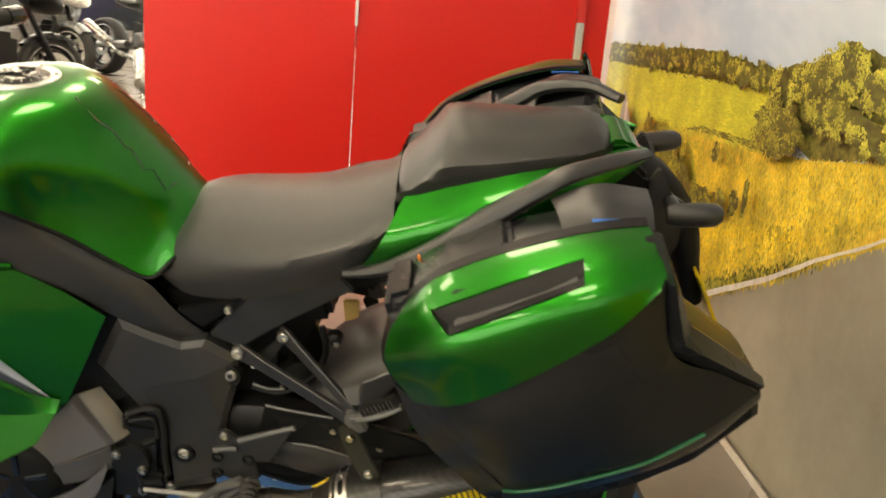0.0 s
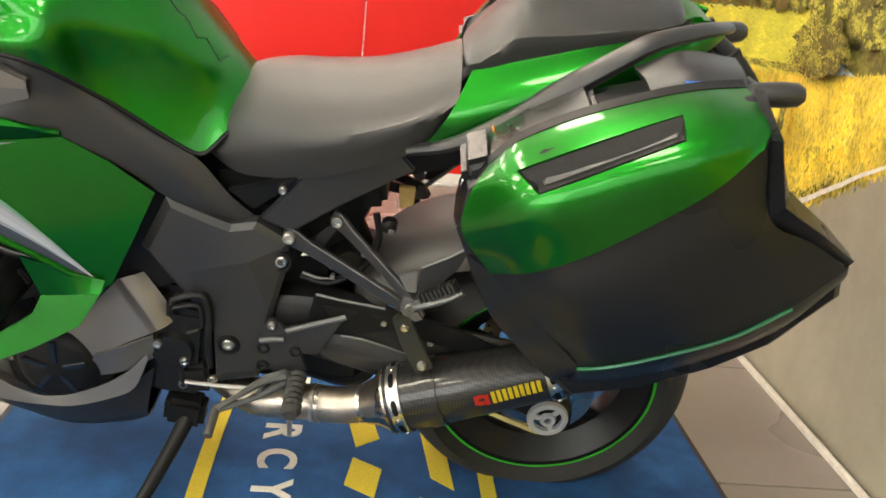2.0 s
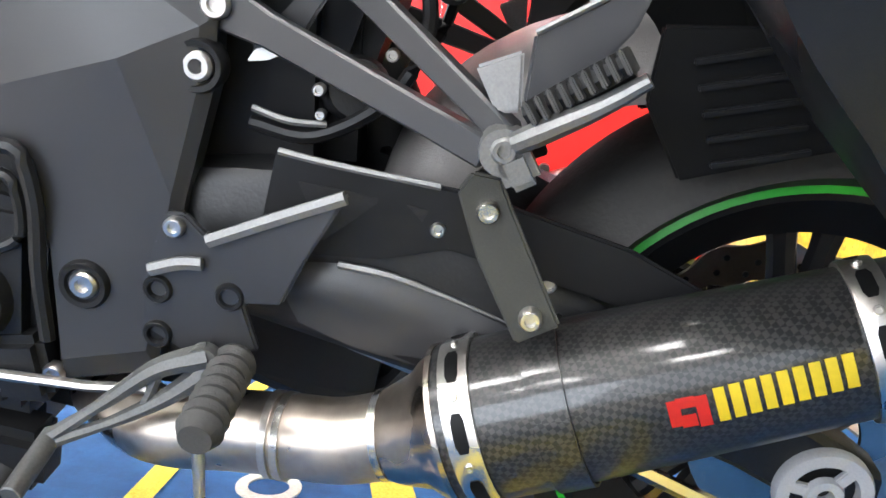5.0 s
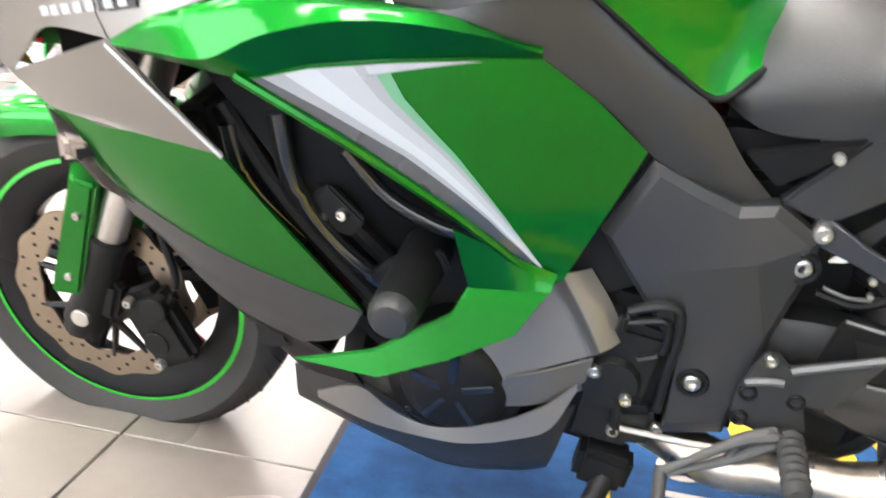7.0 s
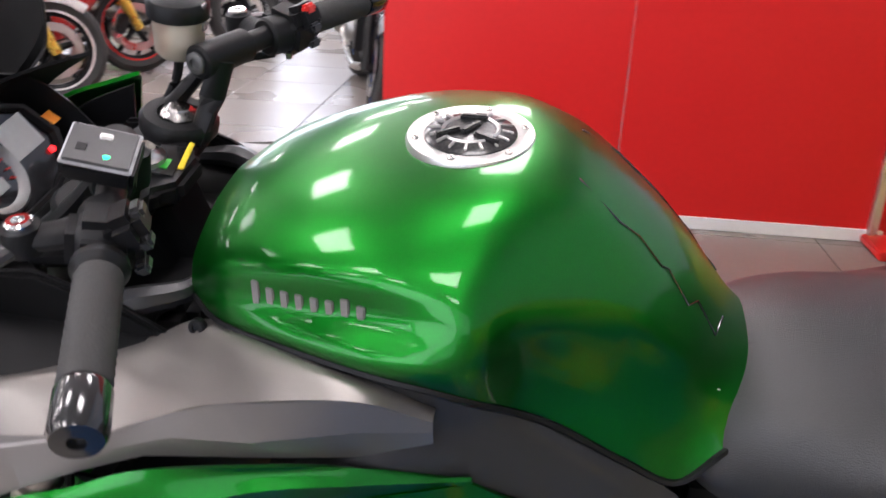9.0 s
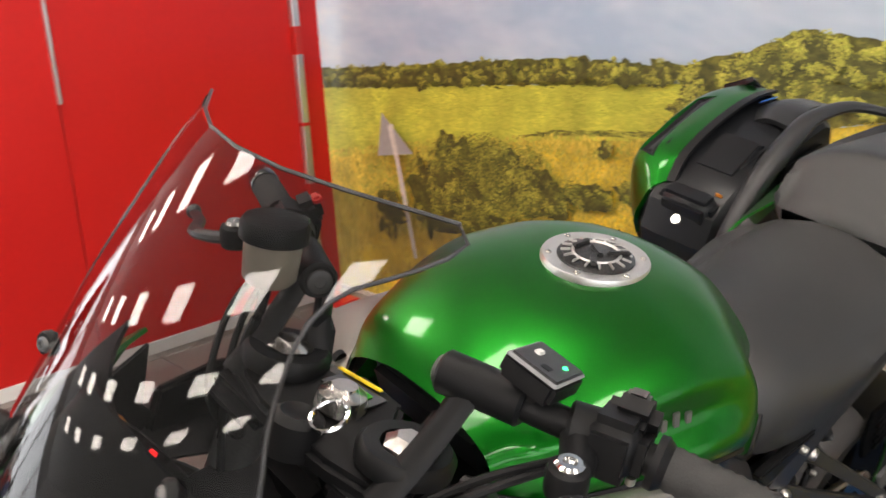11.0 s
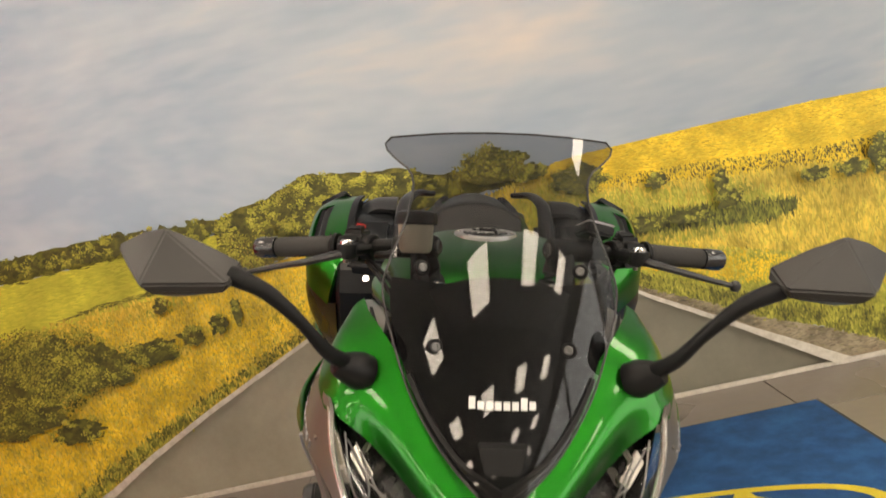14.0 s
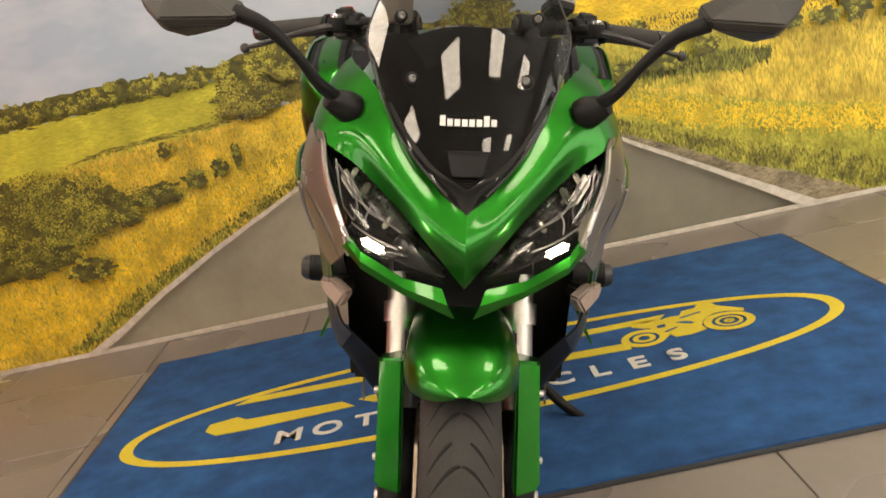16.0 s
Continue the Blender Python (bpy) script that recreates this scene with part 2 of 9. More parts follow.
DISC = mat("brake_disc", (0.30, 0.245, 0.19), 0.32, 1.0, grain=400, var=0.15)
REDPL = mat("red_plastic", (0.55, 0.02, 0.015), 0.35, grain=300, var=0.1)
YELLOW = mat("yellow_print", (0.72, 0.55, 0.02), 0.5, grain=300, var=0.08)
WHITEP = mat("white_print", (0.75, 0.75, 0.73), 0.5, grain=300, var=0.05)
BLUEP = mat("blue_print", (0.03, 0.16, 0.55), 0.4, grain=300, var=0.08)
CONNECT = mat("tan_connector_plastic", (0.34, 0.22, 0.07), 0.5, grain=300, var=0.1)
ORANGEP = mat("orange_sticker", (0.80, 0.25, 0.02), 0.5, grain=300, var=0.08)
RESERV = mat("reservoir_plastic", (0.42, 0.37, 0.29), 0.35, grain=40, var=0.12, Transmission_Weight=0.35)
LCD = mat("lcd_grey", (0.42, 0.42, 0.40), 0.15, grain=90, var=0.08, coat=0.8)
DRL = glow("lamp_white", (1.0, 0.95, 0.85), 40.0)
NEUTRAL = glow("green_indicator", (0.02, 1.0, 0.35), 3.0)
REDLED = glow("red_indicator", (1.0, 0.02, 0.02), 3.0)
PLATE = mat("yellow_plate", (0.75, 0.52, 0.03), 0.3, grain=200, var=0.06)


def screen_glass(name, tint):
    """Clear or smoked plastic."""
    m, nt, bs = mat_new(name)
    n, l = nt.nodes, nt.links
    out = n["Material Output"]
    tr, gl, mx, fr = n.new("ShaderNodeBsdfTransparent"), n.new("ShaderNodeBsdfGlossy"), n.new("ShaderNodeMixShader"), n.new("ShaderNodeFresnel")
    tr.inputs[0].default_value = (*tint, 1)
    gl.inputs["Roughness"].default_value = 0.02
    gl.inputs["Color"].default_value = (0.95, 0.95, 0.95, 1)
    fr.inputs[0].default_value = 1.42
    l.new(fr.outputs[0], mx.inputs[0]), l.new(tr.outputs[0], mx.inputs[1]), l.new(gl.outputs[0], mx.inputs[2])
    l.new(mx.outputs[0], out.inputs["Surface"])
    return m


SCREEN = screen_glass("smoked_screen", (0.43, 0.43, 0.44))
CLEAR = screen_glass("clear_lamp_cover", (0.93, 0.93, 0.93))


def carbon():
    m, nt, bs = mat_new("carbon_weave")
    n, l = nt.nodes, nt.links
    tc, ch, mp = n.new("ShaderNodeTexCoord"), n.new("ShaderNodeTexChecker"), n.new("ShaderNodeMapping")
    mp.inputs["Rotation"].default_value = (0.3, 0.78, 0.2)
    ch.inputs["Scale"].default_value = 260
    ch.inputs["Color1"].default_value, ch.inputs["Color2"].default_value = (0.006, 0.006, 0.0065, 1), (0.024, 0.023, 0.022, 1)
    l.new(tc.outputs["Object"], mp.inputs[0]), l.new(mp.outputs[0], ch.inputs[0]), l.new(ch.outputs[0], bs.inputs["Base Color"])
    bs.inputs["Roughness"].default_value, bs.inputs["Coat Weight"].default_value, bs.inputs["Coat Roughness"].default_value = 0.34, 0.45, 0.10
    bs.inputs["Specular IOR Level"].default_value = 0.25
    return m


CARBON = carbon()


def ramped(name, stops, scale, stretch=(1, 1, 1), detail=6, rough=0.5, warp=0.0, bump=0.0, turn=0.0, lacun=2.2, second=None):
    """A printed or woven surface: noise through a row of colours."""
    m, nt, bs = mat_new(name)
    n, l = nt.nodes, nt.links
    tc, mp, nz, rp = n.new("ShaderNodeTexCoord"), n.new("ShaderNodeMapping"), n.new("ShaderNodeTexNoise"), n.new("ShaderNodeValToRGB")
    mp.inputs["Scale"].default_value = stretch
    mp.inputs["Rotation"].default_value = (turn, 0, 0)
    nz.inputs["Scale"].default_value, nz.inputs["Detail"].default_value, nz.inputs["Distortion"].default_value = scale, detail, warp
    nz.inputs["Roughness"].default_value, nz.inputs["Lacunarity"].default_value = 0.66, lacun
    e = rp.color_ramp.elements
    while len(e) < len(stops):
        e.new(0.5)
    for el, (p, c) in zip(e, stops):
        el.position, el.color = p, (*c, 1)
    l.new(tc.outputs["Object"], mp.inputs[0]), l.new(mp.outputs[0], nz.inputs["Vector"]), l.new(nz.outputs["Fac"], rp.inputs[0])
    col = rp.outputs[0]
    if second:
        sc, c2, lo, hi = second
        n2, mr, mx = n.new("ShaderNodeTexNoise"), n.new("ShaderNodeMapRange"), n.new("ShaderNodeMix")
        n2.inputs["Scale"].default_value, n2.inputs["Detail"].default_value = sc, 5
        mr.inputs["From Min"].default_value, mr.inputs["From Max"].default_value = lo, hi
        mx.data_type = "RGBA"
        l.new(mp.outputs[0], n2.inputs["Vector"]), l.new(n2.outputs["Fac"], mr.inputs["Value"])
        l.new(mr.outputs[0], mx.inputs["Factor"]), l.new(col, mx.inputs["A"])
        mx.inputs["B"].default_value = (*c2, 1)
        col = mx.outputs["Result"]
    l.new(col, bs.inputs["Base Color"])
    bs.inputs["Roughness"].default_value = rough
    if bump:
        b = n.new("ShaderNodeBump")
        b.inputs["Strength"].default_value, b.inputs["Distance"].default_value = bump, 0.004
        l.new(nz.outputs["Fac"], b.inputs["Height"]), l.new(b.outputs[0], bs.inputs["Normal"])
    return m


TILE = mat("floor_tile", (0.215, 0.189, 0.169), 0.29, grain=30, var=0.06, coarse=0.9, wear=0.03, shift=True, Specular_IOR_Level=0.42)
GROUT = mat("tile_grout", (0.14, 0.125, 0.115), 0.8, grain=200, var=0.15)
MATBLUE = ramped("mat_blue_carpet", [(0.30, (0.002, 0.034, 0.110)), (0.5, (0.005, 0.066, 0.200)), (0.72, (0.012, 0.108, 0.290))], 9, rough=0.95, detail=10, bump=0.6, second=(600, (0.008, 0.062, 0.21), 0.5, 0.75))
MATYEL = ramped("mat_yellow_carpet", [(0.3, (0.50, 0.38, 0.02)), (0.6, (0.70, 0.56, 0.06))], 300, rough=0.95, bump=0.5)
MATWHT = ramped("mat_white_carpet", [(0.3, (0.50, 0.48, 0.42)), (0.6, (0.68, 0.66, 0.60))], 300, rough=0.95, bump=0.5)
MATEDGE = mat("mat_rubber_edge", (0.035, 0.035, 0.04), 0.8, grain=300, var=0.2, bump=0.4)
REDWALL = mat("red_panel_paint", (0.58, 0.014, 0.012), 0.38, grain=40, var=0.05, coarse=1.5, Specular_IOR_Level=0.3)
WALL = mat("wall_paint", (0.62, 0.60, 0.58), 0.8, grain=120, var=0.05, bump=0.1, coarse=0.8)
CEIL = mat("ceiling_white", (0.64, 0.63, 0.61), 0.9, grain=60, var=0.04)
SKIRT = mat("white_skirting", (0.72, 0.70, 0.68), 0.4, grain=100, var=0.05)
POST = mat("aluminium_strip", (0.65, 0.64, 0.63), 0.3, 0.9, grain=200, var=0.08)
PANEL_LIGHT = glow("light_diffuser", (1.0, 0.95, 0.88), 20.0)
PALELENS = mat("pale_indicator_lens", (0.52, 0.42, 0.37), 0.12, grain=100, var=0.1, Transmission_Weight=0.4)
TEAL = mat("dark_green_trim", (0.008, 0.10, 0.045), 0.35, grain=300, var=0.1)
GROOVE = mat("tread_groove_black", (0.004, 0.004, 0.004), 0.9, grain=300, var=0.1)
HOUSING = mat("headlight_housing", (0.018, 0.017, 0.018), 0.25, 0.3, grain=200, var=0.3)

# ---- the room ----
MUR = 0.79      # plane of the printed wall
bm = bm_new()
box(bm, (14.0, 14.5, 0.2), (-5.1, 2.25, -0.106), bev=0)
floor = tagged(part("floor", bm, GROUT, smooth=False), "large beige-grey floor tiles with thin grey joints", "floor", kind="structure")


def wall(name, x0, x1, y0, y1, h, material, label):
    b = bm_new()
    box(b, (x1 - x0, y1 - y0, h), ((x0 + x1) / 2, (y0 + y1) / 2, h / 2), bev=0)
    return tagged(part(name, b, material, smooth=False), label, "wall", kind="structure")


wall_east = wall("wall_east", MUR + 0.006, MUR + 0.2, -5.0, 9.5, 3.2, WALL, "wall that carries the printed landscape")
wall("wall_west", -12.1, -11.9, -5.0, 9.5, 3.2, WALL, "plain pale showroom wall")
# glazed shop fronts at both ends, out of view; the south one is added for fill light
GLASS = screen_glass("shop_glass", (0.95, 0.97, 0.97))
number = 0
for side, y, into, energies in (("south", -5.1, 1, WINDOW_FILL_S), ("north", 9.6, -1, WINDOW_N)):
    wall("wall_%s" % side, -12.1, MUR + 0.2, y - 0.1, y + 0.1, 0.35, WALL, "low sill wall under the shop windows")
    b = bm_new()
    box(b, (MUR + 12.3, 0.2, 0.4), ((MUR - 11.9) / 2, y, 3.0), bev=0)
    tagged(part("wall_%s_head" % side, b, WALL, smooth=False), "plain pale wall above the shop windows", "wall", kind="structure")
    for k in range(5):
        number += 1
        x0, x1 = -12.1 + k * 2.624, -12.1 + (k + 1) * 2.624
        w = thing("window_%d" % number, "unseen tall shop window with pale metal frame", "window", pose((x0 + x1) / 2, y, 0), kind="structure")
        for s in (-1, 1):
            b = bm_new()
            box(b, (0.08, 0.14, 2.45), (s * (x1 - x0 - 0.08) / 2, 0, 1.575), bev=0.004)
            part("window_frame", b, POST, w)
            b = bm_new()
            box(b, (x1 - x0 - 0.164, 0.14, 0.07), (0, 0, 1.575 + s * 1.19), bev=0.004)
            part("window_frame", b, POST, w)
        b = bm_new()
        box(b, (x1 - x0 - 0.17, 0.008, 2.30), (0, 0, 1.575), bev=0)
        part("pane", b, GLASS, w).visible_shadow = False
        lt = bpy.data.lights.new("window_daylight", "AREA")
        lt.shape, lt.size, lt.size_y, lt.energy, lt.color = "RECTANGLE", x1 - x0 - 0.2, 2.25, energies[k], (0.90, 0.95, 1.0)
        new("window_daylight", lt).matrix_world = pose((x0 + x1) / 2, y + 0.12 * into, 1.575, 90 * into, 0, 0)
bm = bm_new()
box(bm, (13.2, 15.0, 0.1), (-5.5, 2.2, 3.25), bev=0)
tagged(part("ceiling", bm, CEIL, smooth=False), "white showroom ceiling", "ceiling", kind="structure")


def ceiling_light():
    t = thing("ceiling_light", "square white ceiling light panel", "ceiling light", group="ceiling lights")
    b = bm_new()
    for s in (-1, 1):
        box(b, (0.03, 0.66, 0.04), (0.315 * s, 0, -0.02), bev=0.003)
        box(b, (0.60, 0.03, 0.04), (0, 0.315 * s, -0.02), bev=0.003)
    part("frame", b, SKIRT, t)
    b = bm_new()
    box(b, (0.60, 0.60, 0.012), (0, 0, -0.018), bev=0.003)
    part("diffuser", b, PANEL_LIGHT, t)
    return t


lamp = ceiling_light()
spots = [(x, y) for x in (-8.1, -6.3, -4.5, -2.7, -0.9) for y in (-3.6, -1.8, 0.0, 1.8, 3.6, 5.4, 7.2)]
lamp.matrix_world = pose(spots[0][0], spots[0][1], 3.2)
for x, y in spots[1:]:
    copy_thing(lamp, pose(x, y, 3.2))

# red display board with its stand
board = thing("display_board", "glossy red display board with a vertical joint and pale skirting", "display board", pose(0, 2.40, 0))
for x0, x1 in ((-1.36, -0.424), (-0.420, 0.715)):
    b = bm_new()
    box(b, (x1 - x0, 0.04, 2.30), ((x0 + x1) / 2, 0.02, 1.165), bev=0.003)
    part("panel", b, REDWALL, board)
b = bm_new()
box(b, (1.98, 0.012, 0.05), (-0.36, -0.007, 0.028), bev=0.002)
part("skirting", b, SKIRT, board, "off-white skirting strip")
b = bm_new()
box(b, (0.035, 0.03, 2.2), (0.585, -0.016, 1.12), bev=0.004)
part("post", b, POST, board, "bright metal post with red bands")
for z, h in ((0.52, 0.05), (0.80, 0.02), (1.15, 0.12)):
    b = bm_new()
    box(b, (0.037, 0.033, h), (0.585, -0.016, z), bev=0.003)
    part("band", b, REDPL, board, "red band on the post")
b = bm_new()
box(b, (0.10, 0.26, 0.035), (0.60, -0.09, 0.02), bev=0.006)
part("foot", b, REDPL, board, "red metal foot")
b = bm_new()
box(b, (0.012, 0.02, 1.5), (-0.422, -0.008, 1.75), bev=0.002)
part("joint_strip", b, POST, board)

# ---- printed landscape on the wall ----
from mathutils.geometry import tessellate_polygon

mural = thing("mural", "wall-sized colour print of a country road between fields under a cloudy sky", "mural", pose(MUR, 0, 0), kind="structure")
rnd = random.Random(5)


def leaf_mat(name, dark, mid, light, scale=22, stretch=(1, 1, 1.3)):
    return ramped(name, [(0.34, dark), (0.50, mid), (0.66, light)], scale, stretch, detail=9, rough=0.55, warp=0.6)


SKY = ramped("print_sky", [(0.36, (0.370, 0.475, 0.606)), (0.52, (0.523, 0.599, 0.687)), (0.68, (0.800, 0.734, 0.699))], 0.9, (1, 0.55, 1.6), detail=4, rough=0.55, warp=0.3)
HEDGE = leaf_mat("print_hedge", (0.035, 0.04, 0.008), (0.12, 0.12, 0.015), (0.27, 0.25, 0.035), 26)
HILLS = leaf_mat("print_hill_trees", (0.03, 0.03, 0.007), (0.12, 0.11, 0.018), (0.27, 0.23, 0.04), 17)
BUSH = leaf_mat("print_bush", (0.034, 0.035, 0.007), (0.080, 0.080, 0.014), (0.15, 0.145, 0.025), 24)
FIELDG = ramped("print_green_field", [(0.32, (0.414, 0.425, 0.046)), (0.52, (0.517, 0.506, 0.057)), (0.7, (0.621, 0.564, 0.081))], 9, (1, 0.5, 3.5), rough=0.55, second=(50, (0.391, 0.414, 0.040), 0.52, 0.75))
FIELDY = ramped("print_yellow_field", [(0.30, (0.503, 0.306, 0.022)), (0.50, (0.721, 0.481, 0.032)), (0.70, (0.807, 0.600, 0.066))], 20, (1, 0.6, 3.0), rough=0.55, second=(60, (0.414, 0.299, 0.034), 0.55, 0.8))
VERGE = ramped("print_verge_grass", [(0.30, (0.258, 0.220, 0.026)), (0.45, (0.541, 0.412, 0.045)), (0.58, (0.799, 0.515, 0.052)), (0.72, (0.850, 0.644, 0.103))], 13, (1, 1, 0.8), rough=0.55, detail=10, warp=0.5, second=(45, (0.230, 0.230, 0.029), 0.50, 0.78))
GRASSG = ramped("print_short_grass", [(0.30, (0.161, 0.172, 0.023)), (0.5, (0.345, 0.345, 0.046)), (0.7, (0.575, 0.494, 0.069))], 24, (1, 1, 0.6), rough=0.55, detail=9)
REEDS = ramped("print_tall_grass", [(0.30, (0.115, 0.115, 0.017)), (0.48, (0.345, 0.276, 0.046)), (0.62, (0.575, 0.414, 0.081)), (0.75, (0.713, 0.540, 0.138))], 30, (1, 1, 0.35), rough=0.55, detail=8)
ROAD = ramped("print_asphalt", [(0.30, (0.27, 0.25, 0.19)), (0.55, (0.35, 0.325, 0.25)), (0.75, (0.41, 0.385, 0.30))], 3, (1, 1.0, 1.0), rough=0.45, second=(400, (0.30, 0.28, 0.215), 0.5, 0.8))


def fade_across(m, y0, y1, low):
    """Darkens a print towards one side of the picture; this also paints in light falloff."""
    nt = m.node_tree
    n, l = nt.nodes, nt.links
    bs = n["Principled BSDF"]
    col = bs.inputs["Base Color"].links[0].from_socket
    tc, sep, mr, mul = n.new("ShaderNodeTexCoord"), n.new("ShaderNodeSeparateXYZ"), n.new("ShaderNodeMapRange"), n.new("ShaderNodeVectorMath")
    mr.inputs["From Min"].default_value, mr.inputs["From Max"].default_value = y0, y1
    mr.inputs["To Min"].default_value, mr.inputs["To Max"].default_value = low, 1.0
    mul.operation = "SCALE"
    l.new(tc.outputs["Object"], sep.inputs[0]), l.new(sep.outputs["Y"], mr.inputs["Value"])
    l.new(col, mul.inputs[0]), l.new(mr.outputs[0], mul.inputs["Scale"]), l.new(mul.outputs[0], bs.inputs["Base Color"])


# road and sky darken towards -y: printed tone plus the wall's light falloff
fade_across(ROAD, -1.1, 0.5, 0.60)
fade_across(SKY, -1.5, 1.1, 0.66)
LINE = ramped("print_road_line", [(0.3, (0.48, 0.44, 0.38)), (0.6, (0.66, 0.62, 0.55))], 40, rough=0.55)
SOIL = ramped("print_gravel_edge", [(0.3, (0.20, 0.15, 0.10)), (0.6, (0.38, 0.30, 0.20))], 60, rough=0.55)
SIGNG = mat("print_sign_back", (0.33, 0.32, 0.30), 0.55, grain=60, var=0.12)
LAYER = [0]


def printed(name, outline, material, jag=0.0, step=0.03, label="", jag_below=99, fan=None):
    """A piece of the print, as a thin flat sheet; jag roughens its outline."""
    LAYER[0] += 1
    x = -0.00018 * LAYER[0]
    pts = []
    for (y0, z0), (y1, z1) in zip(outline, outline[1:] + outline[:1]):
        d = math.hypot(y1 - y0, z1 - z0)
        k = max(1, int(d / step)) if jag else 1
        for i in range(k):
            u = i / k
            y, z = y0 + (y1 - y0) * u, z0 + (z1 - z0) * u
            if jag and max(z0, z1) < jag_below + 9 and i:
                a = noise.noise((y * 14, z * 14, LAYER[0])) * jag + rnd.uniform(-0.5, 0.5) * jag
                y, z = y + rnd.uniform(-0.3, 0.3) * jag, z + a
            pts.append((x, y, max(z, 0.001)))
    b = bm_new()
    vs = [b.verts.new(p) for p in pts]
    if fan:
        mid = b.verts.new((x, fan[0], fan[1]))
        for v0, v1 in zip(vs, vs[1:] + vs[:1]):
            b.faces.new((mid, v0, v1))
    else:
        for tri in tessellate_polygon([[Vector((p[1], p[2], 0)) for p in pts]]):
            b.faces.new([vs[i] for i in tri])
    sheet = part(name, b, material, mural, label, smooth=False)
    return sheet


def blob(cy, cz, w, h, n=60, rough=0.6):
    """Outline of a leafy clump."""
    o = rnd.uniform(0, 99)
    out = []
    for i in range(n):
        t = 2 * math.pi * i / n
        k = 1 + rough * noise.noise((math.cos(t) * 2.2 + o, math.sin(t) * 2.2, 3)) + rnd.uniform(-0.10, 0.10)
        out.append((cy + math.cos(t) * w * k, max(cz + math.sin(t) * h * k, 0.003)))
    return out


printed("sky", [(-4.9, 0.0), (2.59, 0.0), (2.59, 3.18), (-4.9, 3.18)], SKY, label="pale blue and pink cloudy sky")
HEDGE_P = [(2.59, 0.925), (2.13, 0.935), (1.60, 0.957), (1.12, 0.971), (0.72, 0.985), (0.66, 1.045), (0.88, 1.050), (1.10, 1.062), (1.33, 1.060), (1.58, 1.048), (1.83, 1.036), (2.10, 1.028), (2.59, 1.012)]
HILL_P = [(0.70, 0.90), (0.69, 1.040), (0.578, 1.072), (0.474, 1.082), (0.366, 1.127), (0.285, 1.142), (0.20, 1.124), (0.114, 1.108), (-0.054, 1.090), (-0.142, 1.050), (-0.196, 1.038), (-0.30, 1.040), (-0.555, 1.005), (-0.62, 0.985), (-0.57, 0.955), (-0.386, 0.944), (-0.168, 0.936), (0.12, 0.897), (0.40, 0.850)]
FIELD_P = [(2.59, 0.60), (2.59, 0.93), (2.13, 0.938), (1.60, 0.960), (1.12, 0.974), (0.66, 0.99), (0.64, 0.835), (0.70, 0.815), (0.93, 0.800), (1.20, 0.785), (1.45, 0.755), (1.75, 0.735), (2.10, 0.675)]
SCRUB_P = [(2.59, 0.0), (2.59, 0.63), (2.10, 0.70), (1.75, 0.755), (1.45, 0.775), (1.20, 0.800), (0.93, 0.808), (0.70, 0.822), (0.40, 0.850), (0.10, 0.90), (-0.19, 0.935), (-0.23, 0.88), (0.0, 0.75), (0.42, 0.53), (0.82, 0.35), (1.10, 0.21), (1.50, 0.0)]
MEADOW_P = [(1.24, 0.735), (0.957, 0.722), (0.72, 0.790), (0.55, 0.815), (0.366, 0.845), (0.12, 0.895), (-0.19, 0.930), (-0.21, 0.885), (0.0, 0.800), (0.20, 0.745), (0.42, 0.680), (0.76, 0.600), (1.01, 0.600), (1.16, 0.650)]
YELLOW_P = [(-0.55, 0.93), (-0.60, 0.995), (-0.715, 1.008), (-0.97, 1.016), (-1.20, 1.024), (-1.66, 1.030), (-2.03, 1.023), (-4.9, 0.97), (-4.9, 0.66), (-2.60, 0.72), (-1.81, 0.767), (-1.46, 0.794), (-1.045, 0.824), (-0.795, 0.849)]
REED_P = [(-0.30, 0.915), (-0.42, 0.945), (-0.56, 0.955), (-0.80, 0.862), (-1.045, 0.835), (-1.46, 0.800), (-1.81, 0.775), (-2.60, 0.73), (-4.9, 0.67), (-4.9, 0.20), (-1.97, 0.33), (-1.58, 0.424), (-1.24, 0.519), (-0.80, 0.632), (-0.40, 0.76)]
BAND_P = [(-0.33, 0.82), (-0.80, 0.650), (-1.24, 0.535), (-1.58, 0.440), (-1.97, 0.345), (-4.9, 0.22), (-4.9, 0.0), (-1.90, 0.0), (-1.55, 0.155), (-1.318, 0.238), (-1.098, 0.345), (-0.895, 0.440), (-0.746, 0.525), (-0.50, 0.680)]
printed("field", FIELD_P, FIELDG, label="yellow-green sloping field")
printed("hedge", HEDGE_P, HEDGE, 0.010, 0.02, "line of dark trees behind the field")
printed("hill", HILL_P, HILLS, 0.008, 0.02, "wooded hill")
printed("field", YELLOW_P, FIELDY, label="bright yellow field")
printed("scrub", SCRUB_P, VERGE, label="yellow and ochre grass verge")
printed("meadow", MEADOW_P, FIELDY, 0.006, 0.03, label="ochre flowering strip")
printed("reeds", REED_P, REEDS, label="tall ochre grass beyond the road")
printed("grass", BAND_P, GRASSG, label="yellow-green grass beside the road")
printed("gravel", [(-0.746, 0.520), (-0.895, 0.446), (-1.098, 0.352), (-1.318, 0.240), (-1.55, 0.152), (-1.84, 0.02), (-1.86, 0.0), (-1.55, 0.0), (-1.20, 0.235), (-0.88, 0.410)], SOIL, 0.008, 0.03, label="brown gravel edge")
